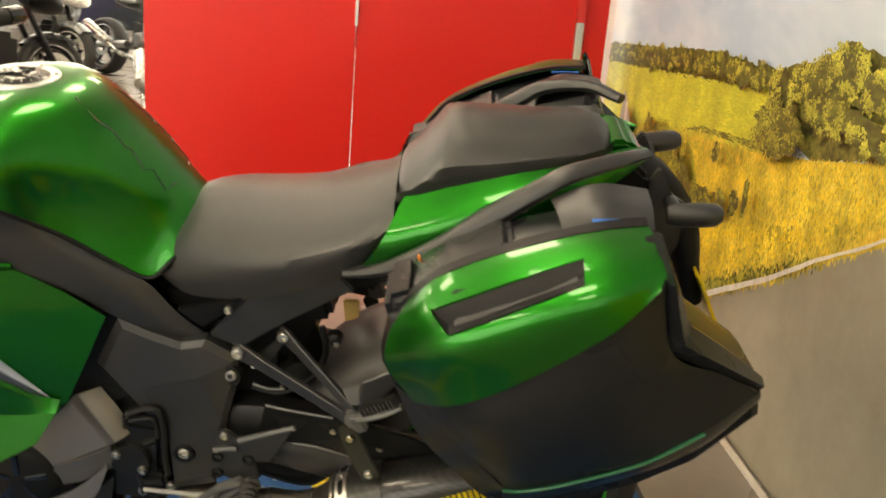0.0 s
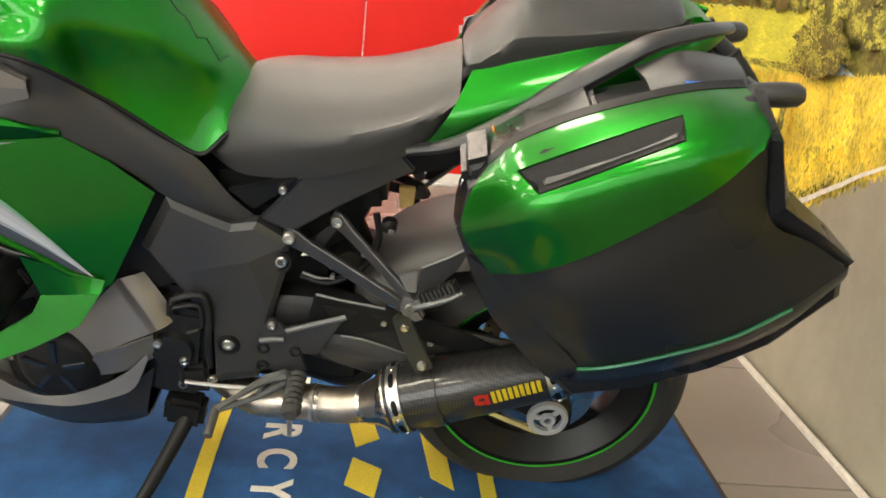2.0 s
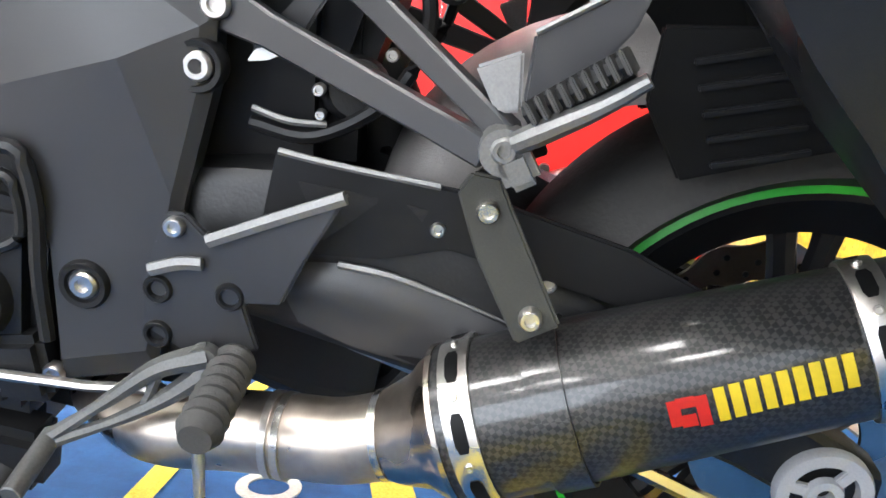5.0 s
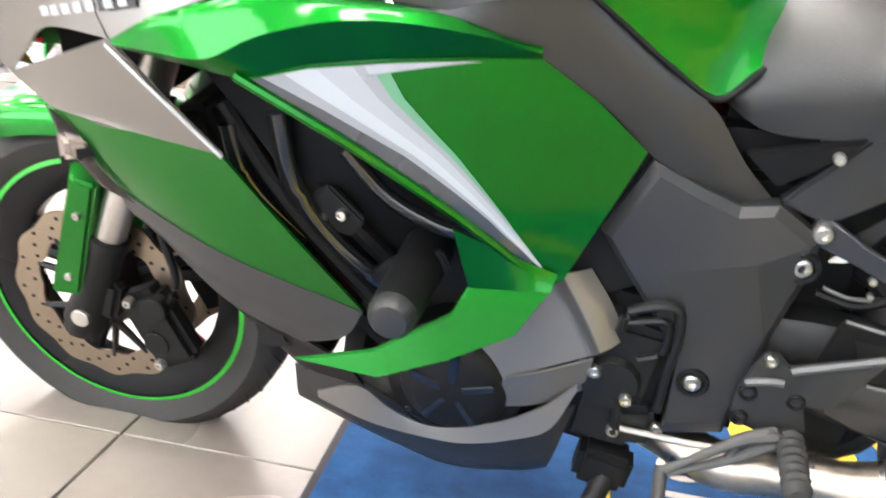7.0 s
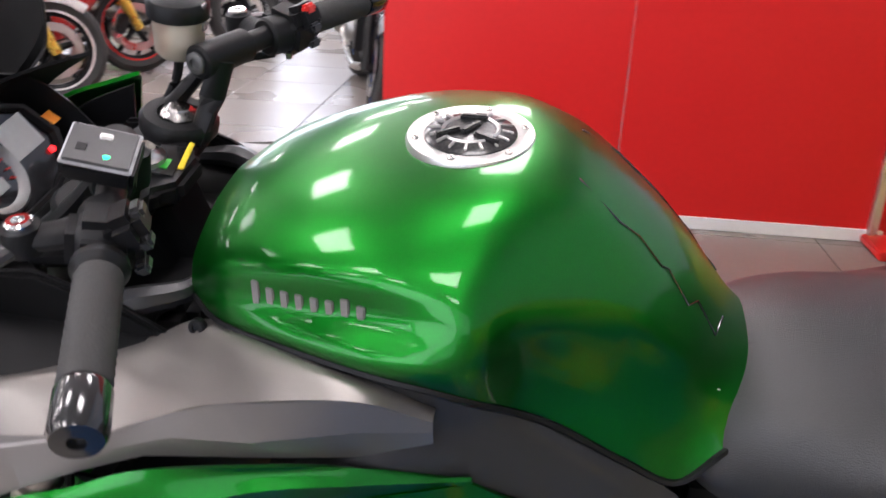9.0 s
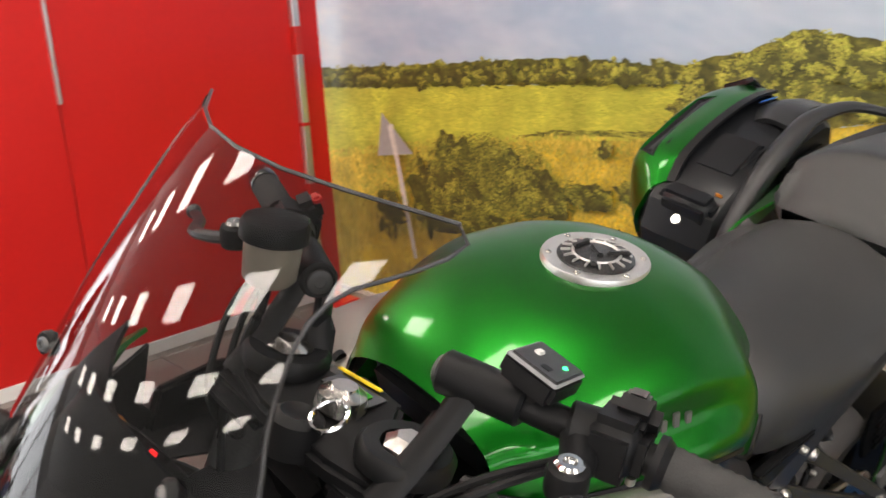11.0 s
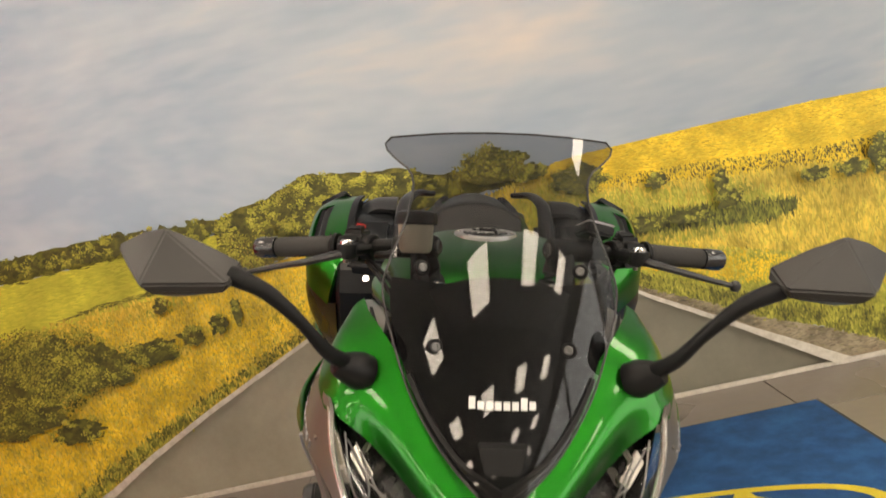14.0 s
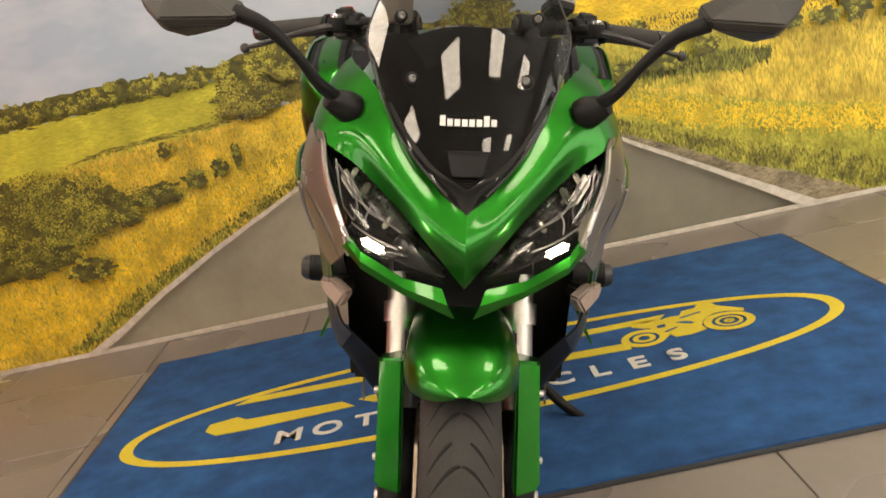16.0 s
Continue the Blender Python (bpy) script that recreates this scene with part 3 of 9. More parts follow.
ROAD_P = [(-1.63, 0.0), (-1.20, 0.238), (-0.883, 0.418), (-0.746, 0.510), (-0.50, 0.665), (-0.345, 0.782), (-0.304, 0.832), (-0.292, 0.870), (-0.347, 0.899), (-0.472, 0.918), (-0.58, 0.926), (-0.577, 0.934), (-0.42, 0.924), (-0.293, 0.905), (-0.228, 0.878), (-0.19, 0.842), (0.0, 0.748), (0.20, 0.655), (0.424, 0.535), (0.822, 0.352), (1.10, 0.208), (1.32, 0.078), (1.47, 0.0)]
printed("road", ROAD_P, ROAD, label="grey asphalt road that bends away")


# leaves, grass and flowers of the print, as many small flat flecks
def island(name, cols, patchy=9.0, low=0.45):
    """Colour by fleck, darker and lighter in clusters."""
    m, nt, bs = mat_new(name)
    n, l = nt.nodes, nt.links
    ge, rp, tc, nz, mr, mul = n.new("ShaderNodeNewGeometry"), n.new("ShaderNodeValToRGB"), n.new("ShaderNodeTexCoord"), n.new("ShaderNodeTexNoise"), n.new("ShaderNodeMapRange"), n.new("ShaderNodeVectorMath")
    e = rp.color_ramp.elements
    while len(e) < len(cols):
        e.new(0.5)
    mean = [sum(c[i] for c in cols) / len(cols) for i in range(3)]
    cols = [[mean[i] + 0.9 * (c[i] - mean[i]) for i in range(3)] for c in cols]
    for k, c in enumerate(cols):
        e[k].position, e[k].color = k / (len(cols) - 1), (*c, 1)
    nz.inputs["Scale"].default_value, nz.inputs["Detail"].default_value = patchy * 1.7, 5
    mr.inputs["From Min"].default_value, mr.inputs["From Max"].default_value = 0.36, 0.62
    mr.inputs["To Min"].default_value, mr.inputs["To Max"].default_value = low, 1.30
    mul.operation = "SCALE"
    l.new(ge.outputs["Random Per Island"], rp.inputs[0]), l.new(tc.outputs["Object"], nz.inputs["Vector"]), l.new(nz.outputs["Fac"], mr.inputs["Value"])
    l.new(rp.outputs[0], mul.inputs[0]), l.new(mr.outputs[0], mul.inputs["Scale"]), l.new(mul.outputs[0], bs.inputs["Base Color"])
    bs.inputs["Roughness"].default_value = 0.55
    return m


LEAF_DARK = island("print_leaf_dark", [(0.040, 0.046, 0.009), (0.085, 0.095, 0.016), (0.147, 0.158, 0.023), (0.233, 0.239, 0.034), (0.342, 0.329, 0.049)])
LEAF_MID = island("print_leaf_mid", [(0.074, 0.080, 0.012), (0.148, 0.153, 0.020), (0.242, 0.238, 0.034), (0.363, 0.339, 0.048), (0.484, 0.423, 0.074)])
LEAF_BROWN = island("print_leaf_brown", [(0.050, 0.041, 0.010), (0.106, 0.085, 0.018), (0.188, 0.147, 0.027), (0.288, 0.225, 0.043)])
BLADE_OCHRE = island("print_blade_ochre", [(0.386, 0.309, 0.038), (0.515, 0.386, 0.052), (0.670, 0.476, 0.064), (0.773, 0.567, 0.096), (0.567, 0.489, 0.071)], 5, 0.7)
BLADE_GREEN = island("print_blade_green", [(0.253, 0.265, 0.034), (0.333, 0.333, 0.040), (0.437, 0.402, 0.057), (0.529, 0.460, 0.081)], 6, 0.7)
FLOWER = island("print_flower_yellow", [(0.634, 0.415, 0.022), (0.765, 0.524, 0.032), (0.807, 0.600, 0.054), (0.721, 0.491, 0.032), (0.568, 0.415, 0.032)], 5, 0.8)
LEAF_FRESH = island("print_leaf_fresh", [(0.20, 0.21, 0.028), (0.29, 0.28, 0.036), (0.38, 0.35, 0.05), (0.46, 0.40, 0.07)], 7, 0.6)
GRIT = island("print_gravel_grain", [(0.16, 0.13, 0.09), (0.27, 0.22, 0.15), (0.38, 0.31, 0.22), (0.22, 0.19, 0.10)], 6, 0.6)
FIELDF = island("print_field_green", [(0.414, 0.425, 0.046), (0.494, 0.483, 0.057), (0.598, 0.552, 0.069)], 4, 0.85)


def inside(poly, y, z):
    c = False
    for (y0, z0), (y1, z1) in zip(poly, poly[1:] + poly[:1]):
        if (z0 > z) != (z1 > z) and y < (y1 - y0) * (z - z0) / (z1 - z0) + y0:
            c = not c
    return c


def flecks(name, poly, count, size, material, label, tall=1.0, spill=0.0, fade=0.0):
    """Many small flat flecks inside an outline; tall stretches them into blades; spill lets some lie past the edge."""
    LAYER[0] += 1
    base = -0.00018 * LAYER[0]
    ys, zs = [p[0] for p in poly], [p[1] for p in poly]
    verts, faces = [], []
    tries = 0
    while len(faces) < count and tries < count * 8:
        tries += 1
        y, z = rnd.uniform(min(ys), max(ys)), rnd.uniform(min(zs), max(zs))
        if not inside(poly, y, z):
            continue
        y, z = y + rnd.gauss(0, spill), z + rnd.gauss(0, spill)
        near = 1.0 + fade * max(0, (max(zs) - z) / (max(zs) - min(zs) + 1e-6))
        r = size * rnd.uniform(0.55, 1.5) * near
        if tall > 1:
            a = math.pi / 2 + rnd.gauss(0, 0.22)
        elif tall < 1:
            a = rnd.gauss(0, 0.15)
        else:
            a = rnd.uniform(0, math.pi)
        k = tall if tall >= 1 else 1 / tall
        dy, dz = math.cos(a) * r * k * 0.5, math.sin(a) * r * k * 0.5
        wy, wz = -math.sin(a) * r * 0.32, math.cos(a) * r * 0.32
        if z - abs(dz) < 0.004 or z > 3.1 or y > 2.57:
            continue
        x = base - rnd.uniform(0, 0.00016)
        i = len(verts)
        q = rnd.uniform(-0.35, 0.35)
        verts += [(x, y - dy, z - dz), (x, y + wy + dy * q, z + wz + dz * q), (x, y + dy, z + dz), (x, y - wy + dy * q, z - wz + dz * q)]
        faces.append((i, i + 3, i + 2, i + 1))
    me = bpy.data.meshes.new(name)
    me.from_pydata(verts, [], faces)
    me.materials.append(material)
    ob = new(name, me)
    ob.parent = mural
    return tagged(ob, label, kind="stuff")


flecks("field_tuft", FIELD_P, 7000, 0.007, FIELDF, "fine tufts of the green field", 0.3, 0, 1.2)
flecks("field_furrow", [(1.35, 0.785), (1.16, 0.800), (0.93, 0.812), (0.68, 0.822), (0.66, 0.840), (0.95, 0.830), (1.20, 0.815)], 260, 0.008, LEAF_MID, "dark furrow marks of the field", 0.22, 0, 0)
flecks("field_flower", YELLOW_P[:7] + [(-2.7, 1.01), (-2.7, 0.72)] + YELLOW_P[10:], 14000, 0.0065, FLOWER, "flowers of the yellow field", 0.45, 0, 0.8)
flecks("field_row", [(-0.80, 0.905), (-1.05, 0.893), (-1.63, 0.853), (-2.3, 0.84), (-2.3, 0.765), (-1.81, 0.77), (-1.46, 0.80), (-1.045, 0.83), (-0.80, 0.855)], 1500, 0.0055, LEAF_BROWN, "dark rows of the yellow field", 2.0, 0, 0.4)
flecks("scrub_grass", SCRUB_P[1:14] + [(1.10, 0.23), (1.46, 0.02), (2.57, 0.02)], 16000, 0.0085, BLADE_OCHRE, "ochre grass blades of the verge", 1.9, 0, 0.8)
flecks("scrub_grass", [(2.3, 0.50), (2.2, 0.66), (1.65, 0.75), (1.30, 0.77), (1.05, 0.74), (0.95, 0.78), (0.80, 0.80), (1.2, 0.60), (1.7, 0.35)], 3000, 0.008, BLADE_GREEN, "green grass blades of the verge", 1.6, 0.01, 0.5)
flecks("scrub_flower", [(2.4, 0.06), (2.2, 0.30), (1.75, 0.36), (1.35, 0.42), (0.95, 0.55), (0.45, 0.68), (0.10, 0.78), (0.12, 0.74), (0.75, 0.45), (1.20, 0.24), (1.55, 0.06)], 5500, 0.009, FLOWER, "yellow flowers in the verge", 1.2, 0.012, 0.6)
flecks("meadow_flower", MEADOW_P, 5500, 0.0085, FLOWER, "flowering ochre strip", 1.2, 0.004, 0.3)
flecks("meadow_flower", MEADOW_P, 2600, 0.008, BLADE_OCHRE, "brown blades in the ochre strip", 1.6, 0.004, 0.3)
flecks("reed_grass", REED_P[:8] + [(-2.7, 0.72), (-2.7, 0.29)] + REED_P[10:], 15000, 0.010, BLADE_OCHRE, "tall ochre grass blades", 2.8, 0, 0.5)
flecks("reed_grass", [(-0.34, 0.86), (-0.56, 0.92), (-0.80, 0.84), (-1.3, 0.79), (-1.5, 0.66), (-1.2, 0.60), (-0.80, 0.66), (-0.45, 0.77)], 2600, 0.009, BLADE_GREEN, "green grass blades among the reeds", 2.4, 0.01, 0.3)
flecks("reed_grass", [(-0.80, 0.735), (-1.14, 0.715), (-1.30, 0.70), (-1.52, 0.665), (-1.48, 0.635), (-1.36, 0.618), (-1.14, 0.655), (-0.84, 0.675)], 1500, 0.011, LEAF_DARK, "dark green tall tufts", 3.4, 0.006)
flecks("band_grass", BAND_P[:5] + [(-2.7, 0.31), (-2.7, 0.02)] + BAND_P[7:], 13000, 0.0085, BLADE_GREEN, "yellow-green grass blades", 1.6, 0, 0.6)
flecks("band_flower", [(-0.45, 0.77), (-0.80, 0.63), (-1.24, 0.51), (-1.58, 0.415), (-2.6, 0.26), (-2.6, 0.16), (-1.70, 0.30), (-1.20, 0.42), (-0.80, 0.56)], 5000, 0.008, FLOWER, "yellow flowers in the grass", 1.2, 0.014, 0.4)
flecks("road_grass", [(-0.60, 0.625), (-0.80, 0.530), (-1.05, 0.430), (-1.32, 0.320), (-1.60, 0.225), (-1.95, 0.10), (-1.92, 0.02), (-1.82, 0.035), (-1.55, 0.155), (-1.318, 0.238), (-1.098, 0.350), (-0.895, 0.446), (-0.72, 0.54)], 4200, 0.0085, LEAF_MID, "darker grass along the gravel", 1.9, 0.010, 0.4)
flecks("road_grass", [(0.20, 0.66), (0.42, 0.575), (0.82, 0.405), (1.10, 0.275), (1.40, 0.12), (1.58, 0.02), (1.50, 0.02), (1.10, 0.225), (0.82, 0.368), (0.42, 0.548)], 3800, 0.0085, LEAF_MID, "short green grass along the road", 1.5, 0.010, 0.5)
flecks("gravel_grain", [(-0.80, 0.492), (-0.895, 0.442), (-1.098, 0.348), (-1.318, 0.236), (-1.55, 0.148), (-1.80, 0.03), (-1.63, 0.02), (-1.21, 0.252), (-0.89, 0.428)], 1500, 0.008, GRIT, "broken gravel grains", 0.45, 0, 0.5)


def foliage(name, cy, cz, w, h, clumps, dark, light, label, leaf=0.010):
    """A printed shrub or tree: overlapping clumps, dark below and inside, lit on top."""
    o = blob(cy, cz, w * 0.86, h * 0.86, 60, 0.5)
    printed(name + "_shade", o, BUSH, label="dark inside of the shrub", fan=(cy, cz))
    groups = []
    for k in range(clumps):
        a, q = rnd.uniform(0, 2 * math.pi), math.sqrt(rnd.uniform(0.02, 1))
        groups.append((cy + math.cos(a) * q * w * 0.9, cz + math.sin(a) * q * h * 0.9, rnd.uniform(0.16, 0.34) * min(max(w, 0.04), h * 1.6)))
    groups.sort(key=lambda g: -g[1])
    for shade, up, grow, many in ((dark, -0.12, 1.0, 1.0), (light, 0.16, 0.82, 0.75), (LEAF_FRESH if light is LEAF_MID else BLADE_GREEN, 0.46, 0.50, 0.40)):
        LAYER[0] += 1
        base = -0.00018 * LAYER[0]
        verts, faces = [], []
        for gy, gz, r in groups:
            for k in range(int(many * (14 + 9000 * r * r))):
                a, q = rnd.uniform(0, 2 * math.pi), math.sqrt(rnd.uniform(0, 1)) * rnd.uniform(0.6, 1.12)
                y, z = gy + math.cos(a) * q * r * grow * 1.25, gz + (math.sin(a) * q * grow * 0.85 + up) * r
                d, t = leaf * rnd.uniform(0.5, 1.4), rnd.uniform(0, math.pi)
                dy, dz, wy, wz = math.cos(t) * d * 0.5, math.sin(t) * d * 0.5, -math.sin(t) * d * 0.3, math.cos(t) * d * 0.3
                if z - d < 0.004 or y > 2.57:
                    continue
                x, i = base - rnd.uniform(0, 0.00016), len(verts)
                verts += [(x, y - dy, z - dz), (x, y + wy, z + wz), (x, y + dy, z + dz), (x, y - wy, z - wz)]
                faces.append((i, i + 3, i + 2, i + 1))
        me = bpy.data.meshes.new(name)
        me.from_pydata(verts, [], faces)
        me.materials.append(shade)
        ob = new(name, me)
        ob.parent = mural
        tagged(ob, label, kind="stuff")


TREES = "leafy shrub in the print"
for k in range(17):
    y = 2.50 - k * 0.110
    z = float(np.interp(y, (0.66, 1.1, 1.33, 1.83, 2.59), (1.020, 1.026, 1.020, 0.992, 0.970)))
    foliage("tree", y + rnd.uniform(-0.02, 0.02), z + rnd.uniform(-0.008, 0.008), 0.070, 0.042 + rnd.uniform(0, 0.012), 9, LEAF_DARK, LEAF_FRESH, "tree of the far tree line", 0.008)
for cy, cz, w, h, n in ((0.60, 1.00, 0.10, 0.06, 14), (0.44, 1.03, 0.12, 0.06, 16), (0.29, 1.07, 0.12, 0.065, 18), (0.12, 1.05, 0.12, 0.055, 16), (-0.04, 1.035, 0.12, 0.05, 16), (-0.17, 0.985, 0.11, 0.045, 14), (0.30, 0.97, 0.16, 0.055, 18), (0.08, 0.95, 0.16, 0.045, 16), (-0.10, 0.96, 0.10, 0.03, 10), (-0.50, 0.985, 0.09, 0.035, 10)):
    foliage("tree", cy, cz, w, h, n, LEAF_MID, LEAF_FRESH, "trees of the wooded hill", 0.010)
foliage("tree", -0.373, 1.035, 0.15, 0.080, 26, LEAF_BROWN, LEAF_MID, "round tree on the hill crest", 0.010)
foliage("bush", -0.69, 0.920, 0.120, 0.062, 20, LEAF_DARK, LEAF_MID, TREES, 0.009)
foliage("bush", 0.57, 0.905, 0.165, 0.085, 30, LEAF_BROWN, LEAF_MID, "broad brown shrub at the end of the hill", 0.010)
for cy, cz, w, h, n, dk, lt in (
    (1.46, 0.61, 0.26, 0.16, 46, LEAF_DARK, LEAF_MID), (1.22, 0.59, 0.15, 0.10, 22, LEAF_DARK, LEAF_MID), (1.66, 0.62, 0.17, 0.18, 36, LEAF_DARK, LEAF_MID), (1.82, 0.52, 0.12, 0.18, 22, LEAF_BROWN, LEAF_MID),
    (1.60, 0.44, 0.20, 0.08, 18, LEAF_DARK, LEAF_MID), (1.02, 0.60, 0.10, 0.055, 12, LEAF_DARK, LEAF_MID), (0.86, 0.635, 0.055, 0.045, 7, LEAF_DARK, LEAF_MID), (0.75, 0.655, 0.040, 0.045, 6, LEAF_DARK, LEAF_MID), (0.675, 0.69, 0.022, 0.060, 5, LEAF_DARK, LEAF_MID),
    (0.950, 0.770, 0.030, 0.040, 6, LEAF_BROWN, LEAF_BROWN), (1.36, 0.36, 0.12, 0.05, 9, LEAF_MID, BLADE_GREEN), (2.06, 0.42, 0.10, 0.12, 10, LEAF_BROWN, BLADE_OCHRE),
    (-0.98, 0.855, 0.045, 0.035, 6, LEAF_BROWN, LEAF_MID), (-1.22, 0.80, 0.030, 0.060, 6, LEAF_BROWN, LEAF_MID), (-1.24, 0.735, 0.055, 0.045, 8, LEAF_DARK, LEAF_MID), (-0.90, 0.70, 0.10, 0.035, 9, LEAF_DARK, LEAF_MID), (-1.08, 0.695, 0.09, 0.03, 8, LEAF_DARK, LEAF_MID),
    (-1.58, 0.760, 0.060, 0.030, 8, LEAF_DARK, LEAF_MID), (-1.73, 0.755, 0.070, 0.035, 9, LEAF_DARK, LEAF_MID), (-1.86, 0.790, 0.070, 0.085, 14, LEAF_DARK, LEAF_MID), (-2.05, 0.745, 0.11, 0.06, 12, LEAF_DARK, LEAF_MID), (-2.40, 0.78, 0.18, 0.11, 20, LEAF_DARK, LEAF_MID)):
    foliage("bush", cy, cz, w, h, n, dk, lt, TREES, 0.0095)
printed("road_line", [(1.51, 0.0), (1.435, 0.0), (1.308, 0.070), (1.10, 0.198), (0.822, 0.341), (0.424, 0.525), (0.20, 0.648), (0.0, 0.742), (-0.19, 0.838), (-0.19, 0.843), (0.0, 0.750), (0.20, 0.659), (0.428, 0.540), (0.822, 0.362), (1.10, 0.224), (1.33, 0.092)], LINE, 0.002, 0.04, label="white edge line")
printed("road_line", [(-1.66, 0.0), (-1.57, 0.0), (-1.20, 0.228), (-0.883, 0.412), (-0.746, 0.504), (-0.50, 0.660), (-0.345, 0.778), (-0.298, 0.832), (-0.288, 0.870), (-0.30, 0.870), (-0.306, 0.834), (-0.352, 0.788), (-0.50, 0.671), (-0.746, 0.518), (-0.883, 0.430), (-1.20, 0.252)], LINE, 0.002, 0.04, label="white edge line")
printed("road_sign", [(2.060, 0.845), (2.105, 0.660), (1.880, 0.685)], SIGNG, label="grey back of a triangular road sign")
printed("sign_post", [(1.995, 0.80), (2.022, 0.80), (1.917, 0.24), (1.895, 0.24)], LINE, label="grey post of the road sign")
printed("sign_clip", [(2.028, 0.79), (2.012, 0.795), (1.982, 0.66), (1.998, 0.66)], LINE, label="pale clamp on the sign")
b = bm_new()
box(b, (0.012, 6.4, 0.018), (-0.030, -0.2, 0.009), bev=0.002)
part("edge_strip", b, LINE, mural, "thin pale strip along the floor")

# ---- mat ----
mt = thing("floor_mat", "blue carpet mat with yellow oval and white lettering, dark rubber edge", "mat", pose(0, 0, 0))
X0, X1, Y0, Y1 = -1.09, 0.445, -1.335, 1.10
b = bm_new()
box(b, (X1 - X0, Y1 - Y0, 0.006), ((X0 + X1) / 2, (Y0 + Y1) / 2, 0.003), bev=0.002)
part("rubber_edge", b, MATEDGE, mt, "dark rubber border")
b = bm_new()
box(b, (X1 - X0 - 0.03, Y1 - Y0 - 0.03, 0.006), ((X0 + X1) / 2, (Y0 + Y1) / 2, 0.0075), bev=0.002)
part("carpet", b, MATBLUE, mt, "mottled blue carpet pile")
ZM = 0.0125


def flat(name, outline, material, z=ZM, label=""):
    bb = bm_new()
    f = bb.faces.new([bb.verts.new((x, y, z)) for x, y in outline])
    r = bmesh.ops.extrude_face_region(bb, geom=[f])
    bmesh.ops.translate(bb, verts=[v for v in r["geom"] if isinstance(v, bmesh.types.BMVert)], vec=(0, 0, -0.003))
    bmesh.ops.triangulate(bb, faces=[g for g in bb.faces if len(g.verts) > 4])
    return part(name, bb, material, mt, label, smooth=False)


bm = bm_new()
rows = [[], []]
for i in range(96):
    t = 2 * math.pi * i / 96
    ct, st = math.cos(t), math.sin(t)
    cx, cy = -0.355, -0.085
    e = 0.9
    ux, uy = math.copysign(abs(ct) ** e, ct), math.copysign(abs(st) ** e, st)
    rows[0].append((cx + 0.300 * ux + 0.0 * uy, cy + 1.075 * uy, ZM))
    rows[1].append((cx + 0.268 * ux, cy + 1.035 * uy, ZM))
grid_faces(bm, rows, close_u=True)
part("oval", bm, MATYEL, mt, "yellow oval line", smooth=False)
flat("bar", [(-0.345, 0.74), (-0.300, 0.735), (-0.285, 0.655), (-0.318, 0.62), (-0.335, 0.33), (-0.385, 0.29), (-0.395, 0.60), (-0.39, 0.70)], MATYEL, label="yellow logo bar")
flat("bar", [(-0.185, 0.68), (-0.145, 0.63), (-0.165, 0.06), (-0.21, 0.10)], MATYEL, label="yellow logo bar")
flat("bar", [(-0.34, 0.28), (-0.29, 0.02), (-0.34, -0.02), (-0.385, 0.23)], MATYEL, label="yellow logo bar")
flat("bar", [(-0.285, -0.10), (-0.30, -0.20), (-0.36, -0.16), (-0.345, -0.06)], MATYEL, label="yellow logo bar")
flat("bar", [(-0.15, 0.02), (-0.14, -0.16), (-0.185, -0.12), (-0.20, 0.06)], MATYEL, label="yellow logo bar")
flat("bar", [(-0.165, -0.22), (-0.175, -0.69), (-0.215, -0.66), (-0.21, -0.19)], MATYEL, label="yellow logo bar")
flat("bar", [(-0.32, -0.24), (-0.345, -0.53), (-0.395, -0.53), (-0.37, -0.24)], MATYEL, label="yellow logo bar")
# small motorcycle emblem
for cy, r, k in ((-0.838, 0.074, 0.68), (-0.838, 0.040, 0.72), (-0.838, 0.016, 0.2), (-0.582, 0.068, 0.66), (-0.582, 0.034, 0.5)):
    bm = bm_new()
    rows = [[(-0.338 + math.cos(t) * q, cy + math.sin(t) * q, ZM + 0.0012) for t in (2 * math.pi * i / 36 for i in range(36))] for q in (r, r * k)]
    grid_faces(bm, rows, close_u=True)
    part("emblem_ring", bm, MATYEL, mt, "yellow wheel of the emblem", smooth=False)
flat("emblem", [(-0.211, -0.573), (-0.196, -0.619), (-0.215, -0.670), (-0.206, -0.700), (-0.212, -0.728), (-0.180, -0.742), (-0.174, -0.787), (-0.149, -0.803), (-0.156, -0.845), (-0.189, -0.850), (-0.262, -0.912), (-0.280, -0.904), (-0.250, -0.857), (-0.252, -0.817), (-0.287, -0.777), (-0.329, -0.759), (-0.362, -0.763), (-0.378, -0.711), (-0.373, -0.667), (-0.346, -0.659), (-0.368, -0.640), (-0.329, -0.630), (-0.268, -0.618), (-0.230, -0.574)], MATYEL, label="yellow emblem of a motorcycle")
for o in ([(-0.262, -0.700), (-0.270, -0.728), (-0.292, -0.748), (-0.298, -0.740), (-0.278, -0.712)], [(-0.232, -0.722), (-0.214, -0.790), (-0.220, -0.792), (-0.240, -0.724)], [(-0.262, -0.640), (-0.258, -0.668), (-0.280, -0.664), (-0.282, -0.640)], [(-0.318, -0.650), (-0.300, -0.690), (-0.306, -0.692), (-0.326, -0.652)]):
    flat("emblem_gap", o, MATBLUE, z=ZM + 0.001, label="blue gap line in the emblem")
